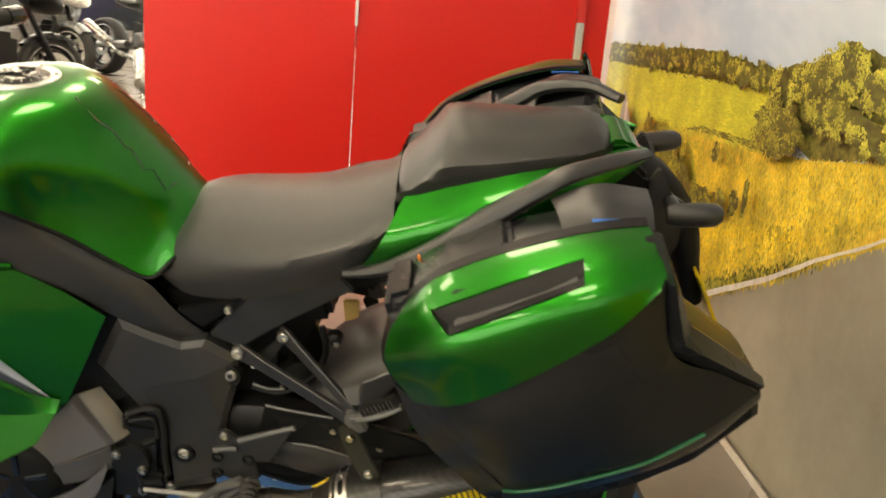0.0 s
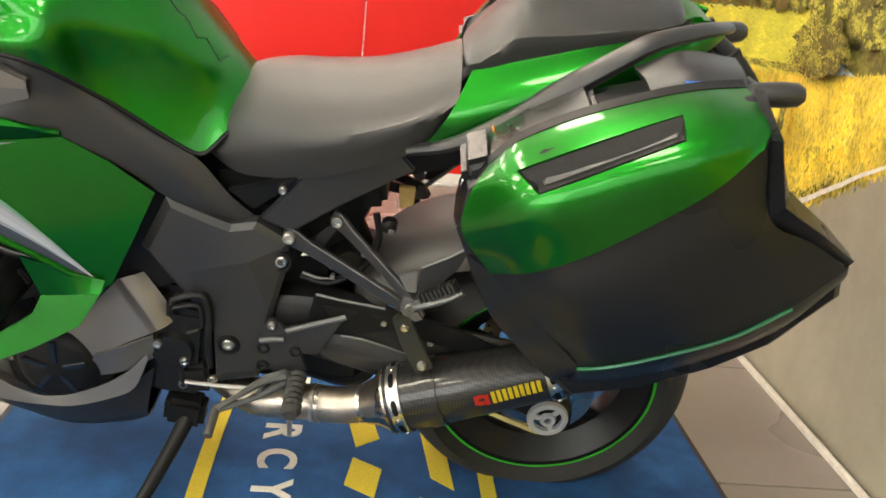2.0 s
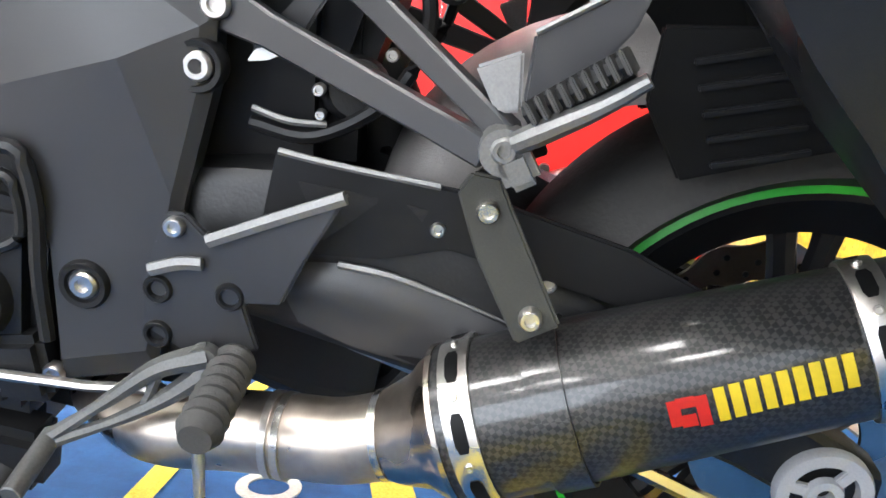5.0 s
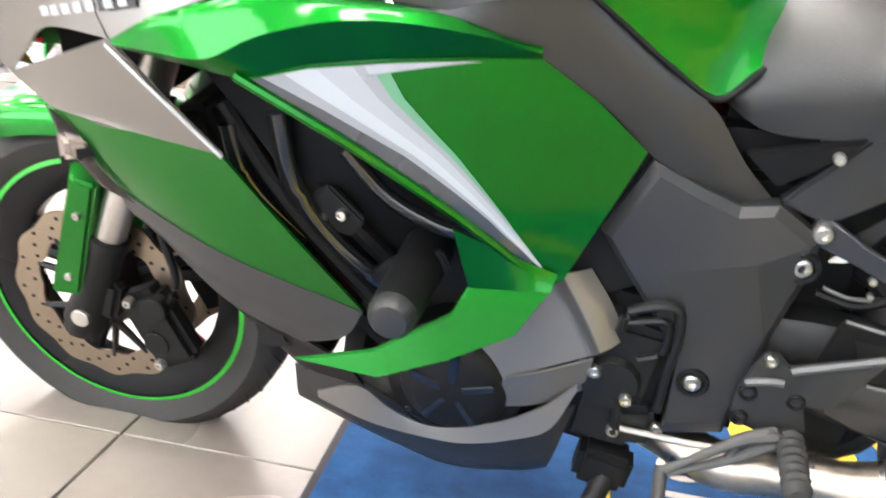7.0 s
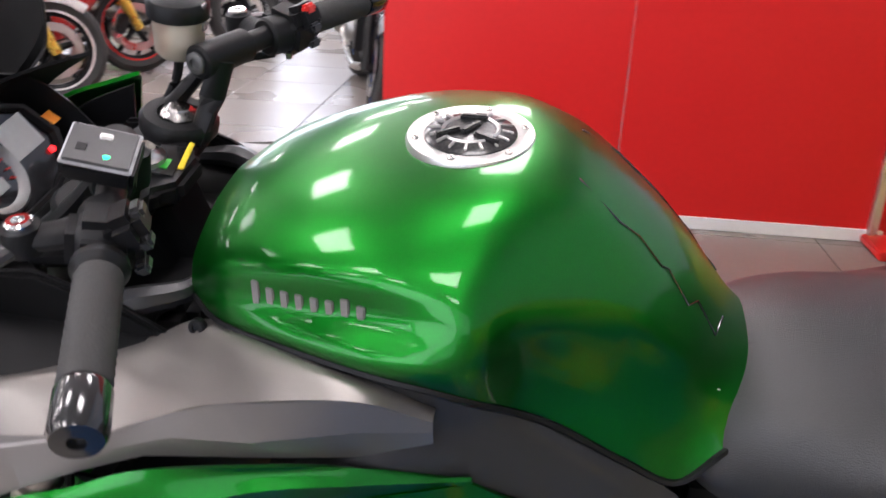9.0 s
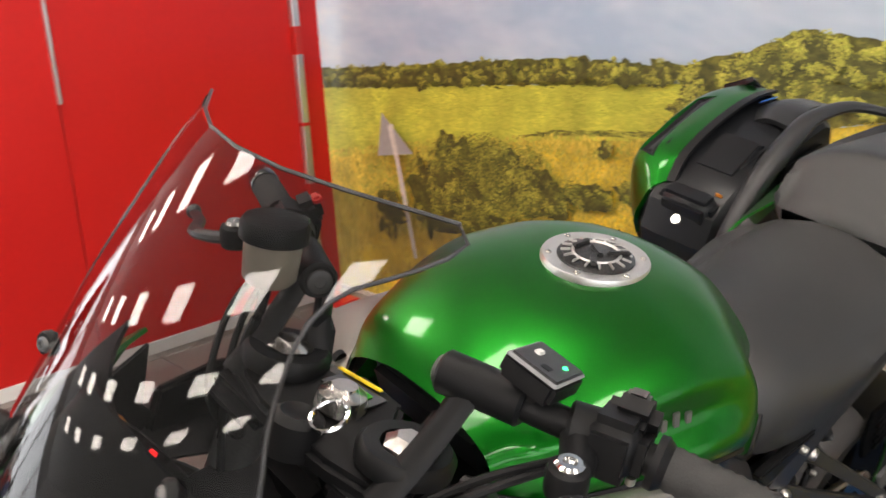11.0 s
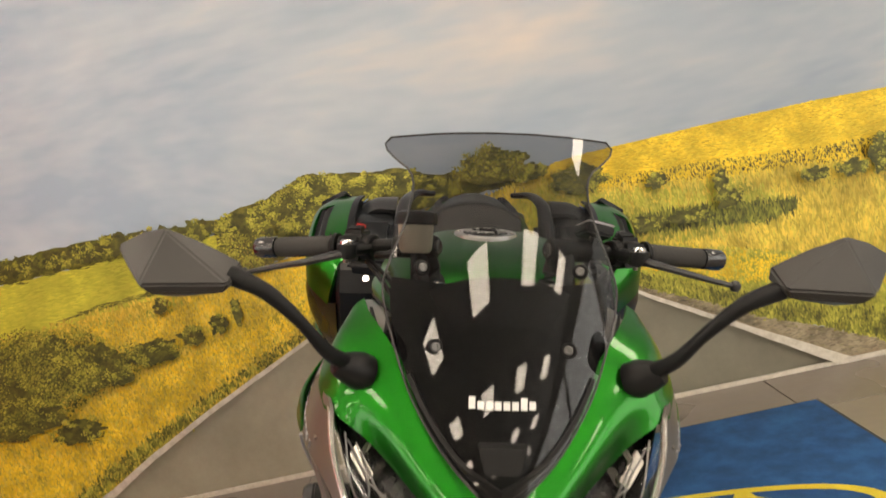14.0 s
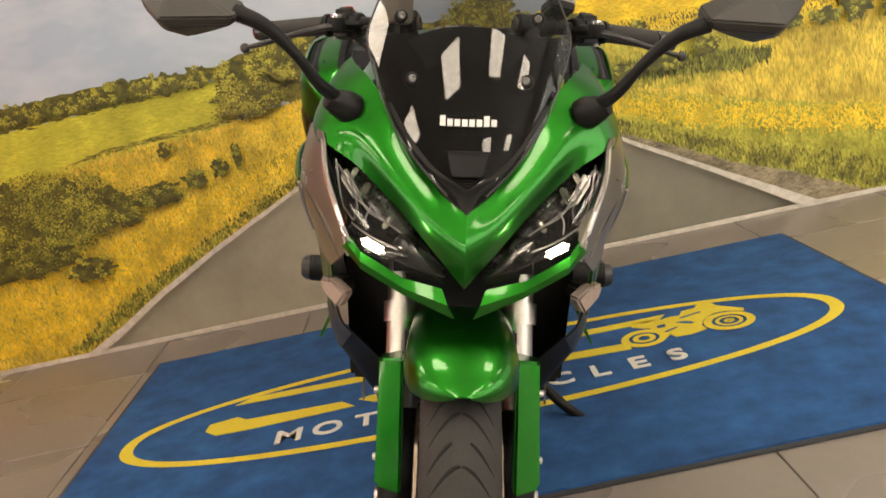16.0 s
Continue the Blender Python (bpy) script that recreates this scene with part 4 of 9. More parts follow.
# white lettering
for k, ch in enumerate("MOTORCYCLES"):
    cu = bpy.data.curves.new("letter", "FONT")
    cu.body, cu.size, cu.extrude, cu.align_x, cu.offset = ch, 0.108, 0.0015, "CENTER", 0.0025
    tmp = new("letter", cu)
    dg = bpy.context.evaluated_depsgraph_get()
    me = bpy.data.meshes.new_from_object(tmp.evaluated_get(dg))
    bpy.data.objects.remove(tmp)
    me.materials.clear()
    me.materials.append(MATWHT)
    ob = new("letter", me)
    ob.parent = mt
    y = 0.470 - k * (1.100 / 10)
    ob.matrix_basis = pose(-0.535, y, ZM - 0.001, 0, 0, -90)

def surf(grid):
    """A smooth surface through rows of points, as a function of u (along) and v (across)."""
    fine = [cr(r, 101) for r in grid]
    net = [cr([r[i] for r in fine], 81) for i in range(101)]

    def at(u, v):
        fu, fv = min(max(u, 0), 1) * 100, min(max(v, 0), 1) * 80
        i, j = min(int(fu), 99), min(int(fv), 79)
        a, c = net[i][j].lerp(net[i + 1][j], fu - i), net[i][j + 1].lerp(net[i + 1][j + 1], fu - i)
        return a.lerp(c, fv - j)
    return at


def bolts(name, spots, material, parent, r=0.008, d=(0, -1, 0), h=0.005, label=""):
    """Screw heads, each a part of its own."""
    for p in spots:
        bb = bm_new()
        bolt(bb, p, r, d, h)
        part(name, bb, material, parent, label)


from mathutils.bvhtree import BVHTree

# ---- the motorcycle: x to the rear, y to its right, z up, rear axle near x = 0 ----
bike = thing("motorcycle", "metallic green sports tourer with side cases, on its side stand", "motorcycle", pose(0, 0, -0.0537, 13.0, 0, -3.05))


def wheel(name, x, z, R, w, rim_r, label, disc_r, both):
    """A tyre on a black spoked rim with a green rim stripe and brake discs."""
    c = Vector((x, 0, z))
    hub = bm_new()
    lathe(hub, [(0, -0.075), (0.020, -0.075), (0.022, -0.06), (0.035, -0.055), (0.038, -0.02), (0.038, 0.02), (0.035, 0.055), (0.022, 0.06), (0.02, 0.075), (0, 0.075)], c, (0, 1, 0), 28)
    wh = part(name, hub, RIM, bike, label)
    b = bm_new()
    h = w / 2
    prof = []
    for i in range(15):
        a = -1.25 + 2.5 * i / 14
        prof.append((R - h * 1.0 * (1 - math.cos(a)) * 0.92, math.sin(a) / math.sin(1.25) * h))
    prof = [(rim_r + 0.004, -h * 0.62), (rim_r + 0.02, -h * 0.85)] + prof + [(rim_r + 0.02, h * 0.85), (rim_r + 0.004, h * 0.62)]
    lathe(b, prof, c, (0, 1, 0), 72, close=True)
    ty = part("tyre", b, RUBBER, wh, "black road tyre with curved tread grooves")
    b = bm_new()
    k = h * 0.66
    lathe(b, [(rim_r + 0.012, -k), (rim_r + 0.012, -k + 0.008), (rim_r - 0.006, -k + 0.016), (rim_r - 0.03, -k * 0.4), (rim_r - 0.03, k * 0.4), (rim_r - 0.006, k - 0.016), (rim_r + 0.012, k - 0.008), (rim_r + 0.012, k), (rim_r - 0.004, k + 0.001), (rim_r - 0.045, k * 0.4), (rim_r - 0.045, -k * 0.4), (rim_r - 0.004, -k - 0.001)], c, (0, 1, 0), 72, close=True)
    part("rim", b, RIM, wh)
    for s in (-1, 1):
        b = bm_new()
        lathe(b, [(rim_r + 0.010, s * (k + 0.003)), (rim_r + 0.003, s * (k + 0.005)), (rim_r + 0.003, s * (k + 0.0035)), (rim_r + 0.010, s * (k + 0.0015))], c, (0, 1, 0), 72, close=True)
        part("rim_stripe", b, STRIPE, wh, "bright green rim stripe")
    for i in range(5):
        for d in (-0.13, 0.13):
            b = bm_new()
            a = 2 * math.pi * i / 5 + 0.35
            p0 = c + Vector((math.cos(a + d * 0.2), 0, math.sin(a + d * 0.2))) * 0.03
            p1 = c + Vector((math.cos(a + d), 0, math.sin(a + d))) * (rim_r - 0.03)
            m = p0.lerp(p1, 0.5)
            tube(b, [p0, m, p1], [0.019, 0.013, 0.016], 8, 5)
            part("spoke", b, RIM, wh)
    for s in ((-1, 1) if both else (1,)):
        b = bm_new()
        y = s * 0.066
        rows = []
        n = 120
        for r, yy in ((disc_r, y - 0.0025), (disc_r, y + 0.0025), (disc_r - 0.042, y + 0.0025), (disc_r - 0.042, y - 0.0025)):
            q = []
            for i in range(n):
                t = 2 * math.pi * i / n
                wv = 0.0035 * math.cos(t * 12) * (1 if r == disc_r else -0.8)
                q.append(c + Vector((math.cos(t) * (r + wv), yy, math.sin(t) * (r + wv))))
            rows.append(q)
        grid_faces(b, rows, close_u=True, close_v=True)
        dk = part("brake_disc", b, DISC, wh, "wavy drilled steel brake disc")
        b = bm_new()
        for i in range(48):
            t = 2 * math.pi * (i + 0.5) / 48
            r = disc_r - (0.010, 0.021, 0.032)[i % 3]
            q = c + Vector((math.cos(t) * r, y, math.sin(t) * r))
            cyl(b, q + Vector((0, -0.0032, 0)), q + Vector((0, 0.0032, 0)), 0.0034, seg=8, bev=0.0003)
        tagged(part("drilling", b, BLACK, dk, "rows of small drilled holes"), kind="stuff")
        b = bm_new()
        lathe(b, [(0.034, y - 0.003), (0.050, y - 0.003), (0.050, y + 0.003), (0.034, y + 0.003)], c, (0, 1, 0), 24, close=True)
        part("disc_carrier", b, BLACK, wh, "black disc carrier ring")
        for i in range(5):
            t = 2 * math.pi * i / 5
            for d in (-0.28, 0.28):
                b = bm_new()
                tube(b, [c + Vector((math.cos(t) * 0.046, y, math.sin(t) * 0.046)), c + Vector((math.cos(t + d) * (disc_r - 0.036), y, math.sin(t + d) * (disc_r - 0.036)))], [0.007, 0.0045], 6)
                part("carrier_arm", b, BLACK, wh)
    return wh, ty


def tread(ty, x, z, R, w, n):
    """Nested arched grooves across the crown of a tyre."""
    b = bm_new()
    h = w / 2
    for i in range(n):
        a0 = 2 * math.pi * i / n
        for s in (-1, 1):
            pts = []
            for k in range(9):
                u = k / 8
                yy = s * h * ((0.02 if i % 2 else 0.22) + (0.74 if i % 2 else 0.56) * u)
                ang = a0 + 0.26 * abs(yy / h) ** 1.7
                rr = R - h * (1 - math.cos(math.asin(min(0.98, abs(yy) / h * 0.949)))) * 0.92 - 0.0010
                pts.append((x + math.cos(ang) * rr, yy, z + math.sin(ang) * rr))
            tube(b, pts, [0.0026, 0.0034, 0.0036, 0.0036, 0.0036, 0.0034, 0.003, 0.0022, 0.001], 5)
    tagged(part("tread_groove", b, GROOVE, ty, "rows of arched black tread grooves"), kind="stuff")


FX, FZ, RX, RZ = -1.446, 0.312, 0.02, 0.322
fw, fty = wheel("front_wheel", FX, FZ, 0.290, 0.118, 0.212, "front wheel with green rim stripe and twin discs", 0.150, True)
tread(fty, FX, FZ, 0.290, 0.118, 48)
rw, rty = wheel("rear_wheel", RX, RZ, 0.294, 0.186, 0.212, "rear wheel with wide tyre and green rim stripe", 0.125, False)

# fork
RAKE = Vector((0.385, 0, 1)).normalized()
for s in (-1, 1):
    p = Vector((FX - 0.012, s * 0.100, FZ - 0.02))
    b = bm_new()
    tube(b, [p + RAKE * 0.13, p + RAKE * 0.735], 0.0235, 20)
    leg = part("fork_leg", b, STEEL, bike, "bright steel upper fork leg")
    b = bm_new()
    lathe(b, [(0, -0.02), (0.03, -0.02), (0.034, 0.0), (0.030, 0.04), (0.028, 0.14), (0.031, 0.145), (0.031, 0.165), (0.024, 0.168), (0, 0.168)], p, RAKE, 20)
    box(b, (0.07, 0.03, 0.07), p + Vector((0.03, 0, 0.05)), (0, 15, 0), 0.008)
    part("fork_slider", b, BLACK, leg, "black lower fork slider")
    b = bm_new()
    lathe(b, [(0.024, 0.31), (0.029, 0.31), (0.029, 0.345), (0.024, 0.345)], p, RAKE, 20, close=True)
    part("fork_seal_ring", b, STEEL, leg)
    # green guard
    b = bm_new()
    y0, y1 = s * 0.090, s * 0.133
    gA = [(-1.452, y0, 0.556), (-1.386, y0, 0.548), (-1.428, y0, 0.345), (-1.498, y0, 0.340)]
    gB = [(-1.430, y1 * 0.97, 0.546), (-1.392, y1, 0.540), (-1.440, y1, 0.355), (-1.488, y1, 0.350)]
    loft(b, [gA, [tuple(V(p1).lerp(V(p2), 0.75)) for p1, p2 in zip(gA, gB)], gB], True)
    bmesh.ops.bevel(b, geom=b.edges[:], offset=0.006, segments=2, affect="EDGES", clamp_overlap=True)
    g = part("fork_guard", b, GREEN, bike, "metallic green fork guard")
    bolts("screw", ((-1.452, s * 0.1335, 0.385), (-1.424, s * 0.1335, 0.49)), STEEL, g, 0.006, (0, s, 0))
    # caliper
    b = bm_new()
    box(b, (0.075, 0.05, 0.135), (FX + 0.105, s * 0.082, FZ - 0.02), (0, -28, 0), 0.012)
    box(b, (0.05, 0.03, 0.10), (FX + 0.135, s * 0.104, FZ - 0.015), (0, -28, 0), 0.01)
    for dz in (-0.03, 0.03):
        cyl(b, (FX + 0.115, s * 0.10, FZ + dz), (FX + 0.115, s * 0.122, FZ + dz), 0.02)
    cal = part("brake_caliper", b, BLACK, bike, "black brake caliper")
    bolts("caliper_bolt", [(FX + 0.09 + dz * -0.4, s * 0.108, FZ - 0.02 + dz) for dz in (-0.055, 0.05)], STEEL, cal, 0.008, (0, s, 0), 0.01)
    b = bm_new()
    tube(b, [(FX + 0.13, s * 0.10, FZ + 0.03), (FX + 0.16, s * 0.125, FZ + 0.10), (FX + 0.14, s * 0.12, FZ + 0.2), (FX + 0.16, s * 0.09, FZ + 0.36)], 0.006, 8, 18)
    part("brake_hose", b, BLACK, bike)
b = bm_new()
cyl(b, (FX, -0.135, FZ), (FX, 0.135, FZ), 0.014)
part("front_axle", b, STEEL, bike)

# front mudguard
b = bm_new()
rows = []
for a, r, w in ((50, 0.322, 0.060), (62, 0.322, 0.074), (76, 0.324, 0.080), (90, 0.327, 0.083), (104, 0.330, 0.086), (112, 0.333, 0.085), (118, 0.335, 0.079), (123, 0.335, 0.063), (126.5, 0.334, 0.036), (127.5, 0.334, 0.012)):
    t = radians(a)
    rows.append([(FX + math.cos(t) * (r - q * min(1, w / 0.083)), y, FZ + math.sin(t) * (r - q * min(1, w / 0.083))) for y, q in ((-w, 0.055), (-w * 0.92, 0.022), (-w * 0.6, 0.005), (0, 0), (w * 0.6, 0.005), (w * 0.92, 0.022), (w, 0.055))])
cols = [cr([r[i] for r in rows], 26) for i in range(7)]
sub = bm_new()
grid_faces(sub, [cr([c[j] for c in cols], 15) for j in range(26)])
bmesh.ops.recalc_face_normals(sub, faces=sub.faces)
bmesh.ops.solidify(sub, geom=sub.faces[:], thickness=0.004)
merge(b, sub)
fender = part("front_mudguard", b, GREEN, bike, "glossy metallic green front mudguard")
for s in (-1, 1):
    b = bm_new()
    box(b, (0.10, 0.012, 0.07), (FX + 0.03, s * 0.082, FZ + 0.245), (0, 20, 0), 0.004)
    part("mudguard_bracket", b, BLACK, bike)

# nose: green V, headlights, lower lip
for s in (-1, 1):
    inner = [(-1.542, 0.0, 0.808), (-1.508, 0.040, 0.835), (-1.465, 0.078, 0.885), (-1.415, 0.118, 0.948), (-1.355, 0.158, 0.990), (-1.300, 0.182, 1.006), (-1.264, 0.192, 1.016)]
    mid = [(-1.562, 0.0, 0.755), (-1.532, 0.048, 0.790), (-1.488, 0.100, 0.842), (-1.436, 0.154, 0.901), (-1.386, 0.200, 0.943), (-1.325, 0.219, 0.975), (-1.270, 0.208, 1.002)]
    outer = [(-1.540, 0.0, 0.698), (-1.522, 0.044, 0.746), (-1.476, 0.104, 0.806), (-1.432, 0.166, 0.858), (-1.404, 0.219, 0.892), (-1.342, 0.243, 0.925), (-1.290, 0.232, 0.955)]
    b = bm_new()
    patch(b, [inner, mid, outer], 30, 13, 0.005, s, keep_side=1)
    part("nose_panel", b, GREEN, bike, "metallic green pointed nose panel", angle=50)
    b = bm_new()
    patch(b, [[(-1.404, 0.219, 0.892), (-1.342, 0.243, 0.925), (-1.290, 0.232, 0.955)],
              [(-1.398, 0.226, 0.890), (-1.345, 0.246, 0.912), (-1.298, 0.238, 0.932)],
              [(-1.392, 0.231, 0.889), (-1.348, 0.244, 0.902), (-1.308, 0.238, 0.910)]], 12, 7, 0.004, s)
    part("nose_wing", b, GREEN, bike, "metallic green wing below the windscreen edge")
    # headlight bowl and lens
    hi = [(-1.530, 0.032, 0.718), (-1.500, 0.078, 0.772), (-1.455, 0.132, 0.824), (-1.414, 0.188, 0.866), (-1.398, 0.216, 0.886)]
    lo = [(-1.525, 0.028, 0.700), (-1.530, 0.085, 0.718), (-1.522, 0.150, 0.752), (-1.475, 0.190, 0.810), (-1.412, 0.219, 0.880)]
    back = 0.045
    b = bm_new()
    patch(b, [[(x + back, y, z) for x, y, z in hi], [(0.5 * (a[0] + c[0]) + back * 1.4, 0.5 * (a[1] + c[1]), 0.5 * (a[2] + c[2])) for a, c in zip(hi, lo)], [(x + back, y, z) for x, y, z in lo]], 16, 7, 0.003, s, keep_side=1)
    hl = part("headlight", b, HOUSING, bike, "slanting headlight with dark housing and lit running lamp")
    b = bm_new()
    patch(b, [hi, [(0.5 * (a[0] + c[0]) - 0.010, 0.5 * (a[1] + c[1]), 0.5 * (a[2] + c[2])) for a, c in zip(hi, lo)], lo], 20, 9, 0.0, s, keep_side=1)
    part("lens", b, CLEAR, hl, "clear headlight lens")
    b = bm_new()
    lathe(b, [(0, 0.010), (0.010, 0.008), (0.017, 0.0), (0.021, -0.012), (0.018, -0.012), (0.0, -0.004)], (-1.478, s * 0.092, 0.742), (-1, s * 0.25, 0.1), 24)
    part("projector", b, GLOSS, hl, "dark projector lamp")
    for (q, r3) in (((-1.424, 0.156, 0.818), 0.010), ((-1.418, 0.172, 0.845), 0.007), ((-1.450, 0.118, 0.775), 0.008)):
        b = bm_new()
        box(b, (0.008, r3 * 1.2, r3 * 3.0), mir(q, s), (25 * s, -20, 20 * s), 0.003)
        part("reflector", b, STEEL, hl, "narrow bright reflector")
    for line in (((-1.416, 0.200, 0.866), (-1.446, 0.188, 0.806), (-1.470, 0.168, 0.782)), ((-1.420, 0.196, 0.858), (-1.440, 0.166, 0.806), (-1.470, 0.166, 0.784)),
                 ((-1.422, 0.178, 0.842), (-1.452, 0.150, 0.796), (-1.466, 0.122, 0.780)), ((-1.446, 0.168, 0.812), (-1.458, 0.132, 0.786), (-1.478, 0.096, 0.766)),
                 ((-1.462, 0.172, 0.776), (-1.478, 0.140, 0.758), (-1.486, 0.100, 0.742)), ((-1.456, 0.142, 0.800), (-1.462, 0.150, 0.784), (-1.474, 0.148, 0.768))):
        b = bm_new()
        tube(b, [mir(q, s) for q in line], 0.0014, 6, 8)
        part("reflector", b, ALU, hl, "thin bright reflector edge")
    b = bm_new()
    plate(b, [(-1.414, 0.186, 0.852), (-1.424, 0.194, 0.838), (-1.438, 0.172, 0.806), (-1.430, 0.160, 0.812)], (0.006, -0.003, 0.0), 0.0015, s)
    part("reflector", b, STEEL, hl, "narrow bright reflector")
    b = bm_new()
    box(b, (0.010, 0.040, 0.012), (-1.522, s * 0.134, 0.755), (32 * s, 0, 12 * s), 0.0055, 3)
    part("running_lamp", b, DRL, hl, "lit white running lamp")
    # lower green lip
    b = bm_new()
    top = [(-1.537, 0.032, 0.697), (-1.538, 0.088, 0.712), (-1.528, 0.152, 0.748), (-1.500, 0.168, 0.765)]
    bot = [(-1.548, 0.014, 0.655), (-1.548, 0.085, 0.688), (-1.538, 0.150, 0.724), (-1.508, 0.180, 0.750)]
    patch(b, [top, [(0.5 * (a[0] + c[0]) - 0.008, 0.5 * (a[1] + c[1]), 0.5 * (a[2] + c[2])) for a, c in zip(top, bot)], bot], 13, 7, 0.004, s, straight=True, keep_side=1)
    part("nose_lip", b, GREEN, bike, "metallic green lip under the headlight", angle=20)
    # silver trim between headlight and flank
    b = bm_new()
    tube(b, [mir(q, s) for q in ((-1.395, 0.222, 0.895), (-1.440, 0.212, 0.845), (-1.500, 0.180, 0.775), (-1.495, 0.172, 0.735))], 0.0045, 8, 14)
    part("trim", b, POST, bike, "thin pale trim strip")
b = bm_new()
box(b, (0.06, 0.10, 0.16), (-1.40, 0, 0.63), (0, 20, 0), 0.012)
box(b, (0.16, 0.22, 0.22), (-1.36, 0, 0.78), (0, 0, 0), 0.02)
part("nose_core", b, DEEP, bike, "black inner nose under the headlights")


# windscreen
def sx(z, y):
    c = -1.545 + 0.24 * (z - 0.82) + 0.62 * max(0, z - 0.82) ** 1.6
    return c + 2.9 * y * y


SPROF = ((0.835, 0.028), (0.875, 0.070), (0.93, 0.112), (0.985, 0.138), (1.045, 0.158), (1.085, 0.150), (1.13, 0.133), (1.175, 0.122), (1.203, 0.128), (1.220, 0.152), (1.237, 0.169), (1.250, 0.160))
b = bm_new()
sub = bm_new()
hw = cr([(w, 0, z) for z, w in SPROF], 40)
grid_faces(sub, [[(sx(p.z + (0.010 * (1 - (u / 12) ** 2) if k > 37 else 0), p.x * u / 12), p.x * u / 12, p.z + (0.010 * (1 - (u / 12) ** 2) if k > 37 else 0)) for u in range(-12, 13)] for k, p in enumerate(hw)])
bmesh.ops.recalc_face_normals(sub, faces=sub.faces)
merge(b, sub)
scr = part("windscreen", b, SCREEN, bike, "tall smoked clear windscreen", angle=60)
scr.visible_shadow = False
b = bm_new()
edge = [(sx(p.z, p.x), p.x, p.z) for p in hw] + [(sx(1.26, u * 0.16), u * 0.16, 1.250 + 0.010 * (1 - u * u)) for u in (0.6, 0.3, 0, -0.3, -0.6)] + [(sx(p.z, p.x), -p.x, p.z) for p in reversed(hw)]
tube(b, edge, 0.0016, 6)
part("screen_edge", b, GREYPL, scr, "pale polished screen edge")
for s in (-1, 1):
    for z, y in ((0.992, 0.084), (1.082, 0.104)):
        q = (sx(z, y) - 0.003, s * y, z)
        b = bm_new()
        lathe(b, [(0, 0.001), (0.009, 0.001), (0.0105, -0.001), (0.0105, -0.006), (0, -0.006)], q, (-1, -s * 0.3, 0.25), 20)
        wsh = part("washer", b, BLACK, scr, "black rubber washer")
        bolts("screen_bolt", [q], PEGALU, wsh, 0.006, (-1, -s * 0.3, 0.25), 0.004, "domed steel screw")
for k in range(8):
    b = bm_new()
    y = 0.037 - k * 0.0105
    h = 0.015 if k in (0, 6) else 0.010
    box(b, (0.001, 0.0080, h), (sx(0.934, y) - 0.003, y, 0.934 + (h - 0.010) / 2), (0, 14, 0), 0)
    part("maker_mark", b, WHITEP, scr, "small white bar")
# dark cowl behind and below the screen
b = bm_new()
rows = []
for z, w, dx in ((0.812, 0.004, 0.0), (0.85, 0.050, 0.0), (0.90, 0.092, 0.006), (0.96, 0.125, 0.014), (1.02, 0.148, 0.03), (1.055, 0.150, 0.06)):
    rows.append([(sx(z, w * u / 8) + 0.006 + dx, w * u / 8, z) for u in range(-8, 9)])
sub = bm_new()
grid_faces(sub, [[c[j] for c in [cr([r[i] for r in rows], 20) for i in range(17)]] for j in range(20)])
bmesh.ops.recalc_face_normals(sub, faces=sub.faces)
bmesh.ops.solidify(sub, geom=sub.faces[:], thickness=0.004)
merge(b, sub)
part("screen_cowl", b, DEEP, bike, "matt black cowl under the windscreen")
for sd in (-1, 1):
    b = bm_new()
    patch(b, [[(sx(0.842, 0) - 0.006, 0, 0.842), (sx(0.868, 0.05) - 0.006, 0.050, 0.868), (sx(0.912, 0.092) - 0.006, 0.092, 0.912), (sx(0.955, 0.12) - 0.006, 0.120, 0.955)],
              [(-1.547, 0, 0.809), (-1.511, 0.038, 0.836), (-1.468, 0.078, 0.886), (-1.418, 0.118, 0.946)]], 14, 5, 0.006, sd, straight=False, keep_side=1)
    part("chin_panel", b, BLACK, bike, "matt black chin under the windscreen")
b = bm_new()
plate(b, [(-1.532, -0.030, 0.895), (-1.532, 0.030, 0.895), (-1.545, 0.022, 0.862), (-1.545, -0.022, 0.862)], (0.01, 0, 0.002), 0.002)
part("air_intake", b, BLACK, bike)

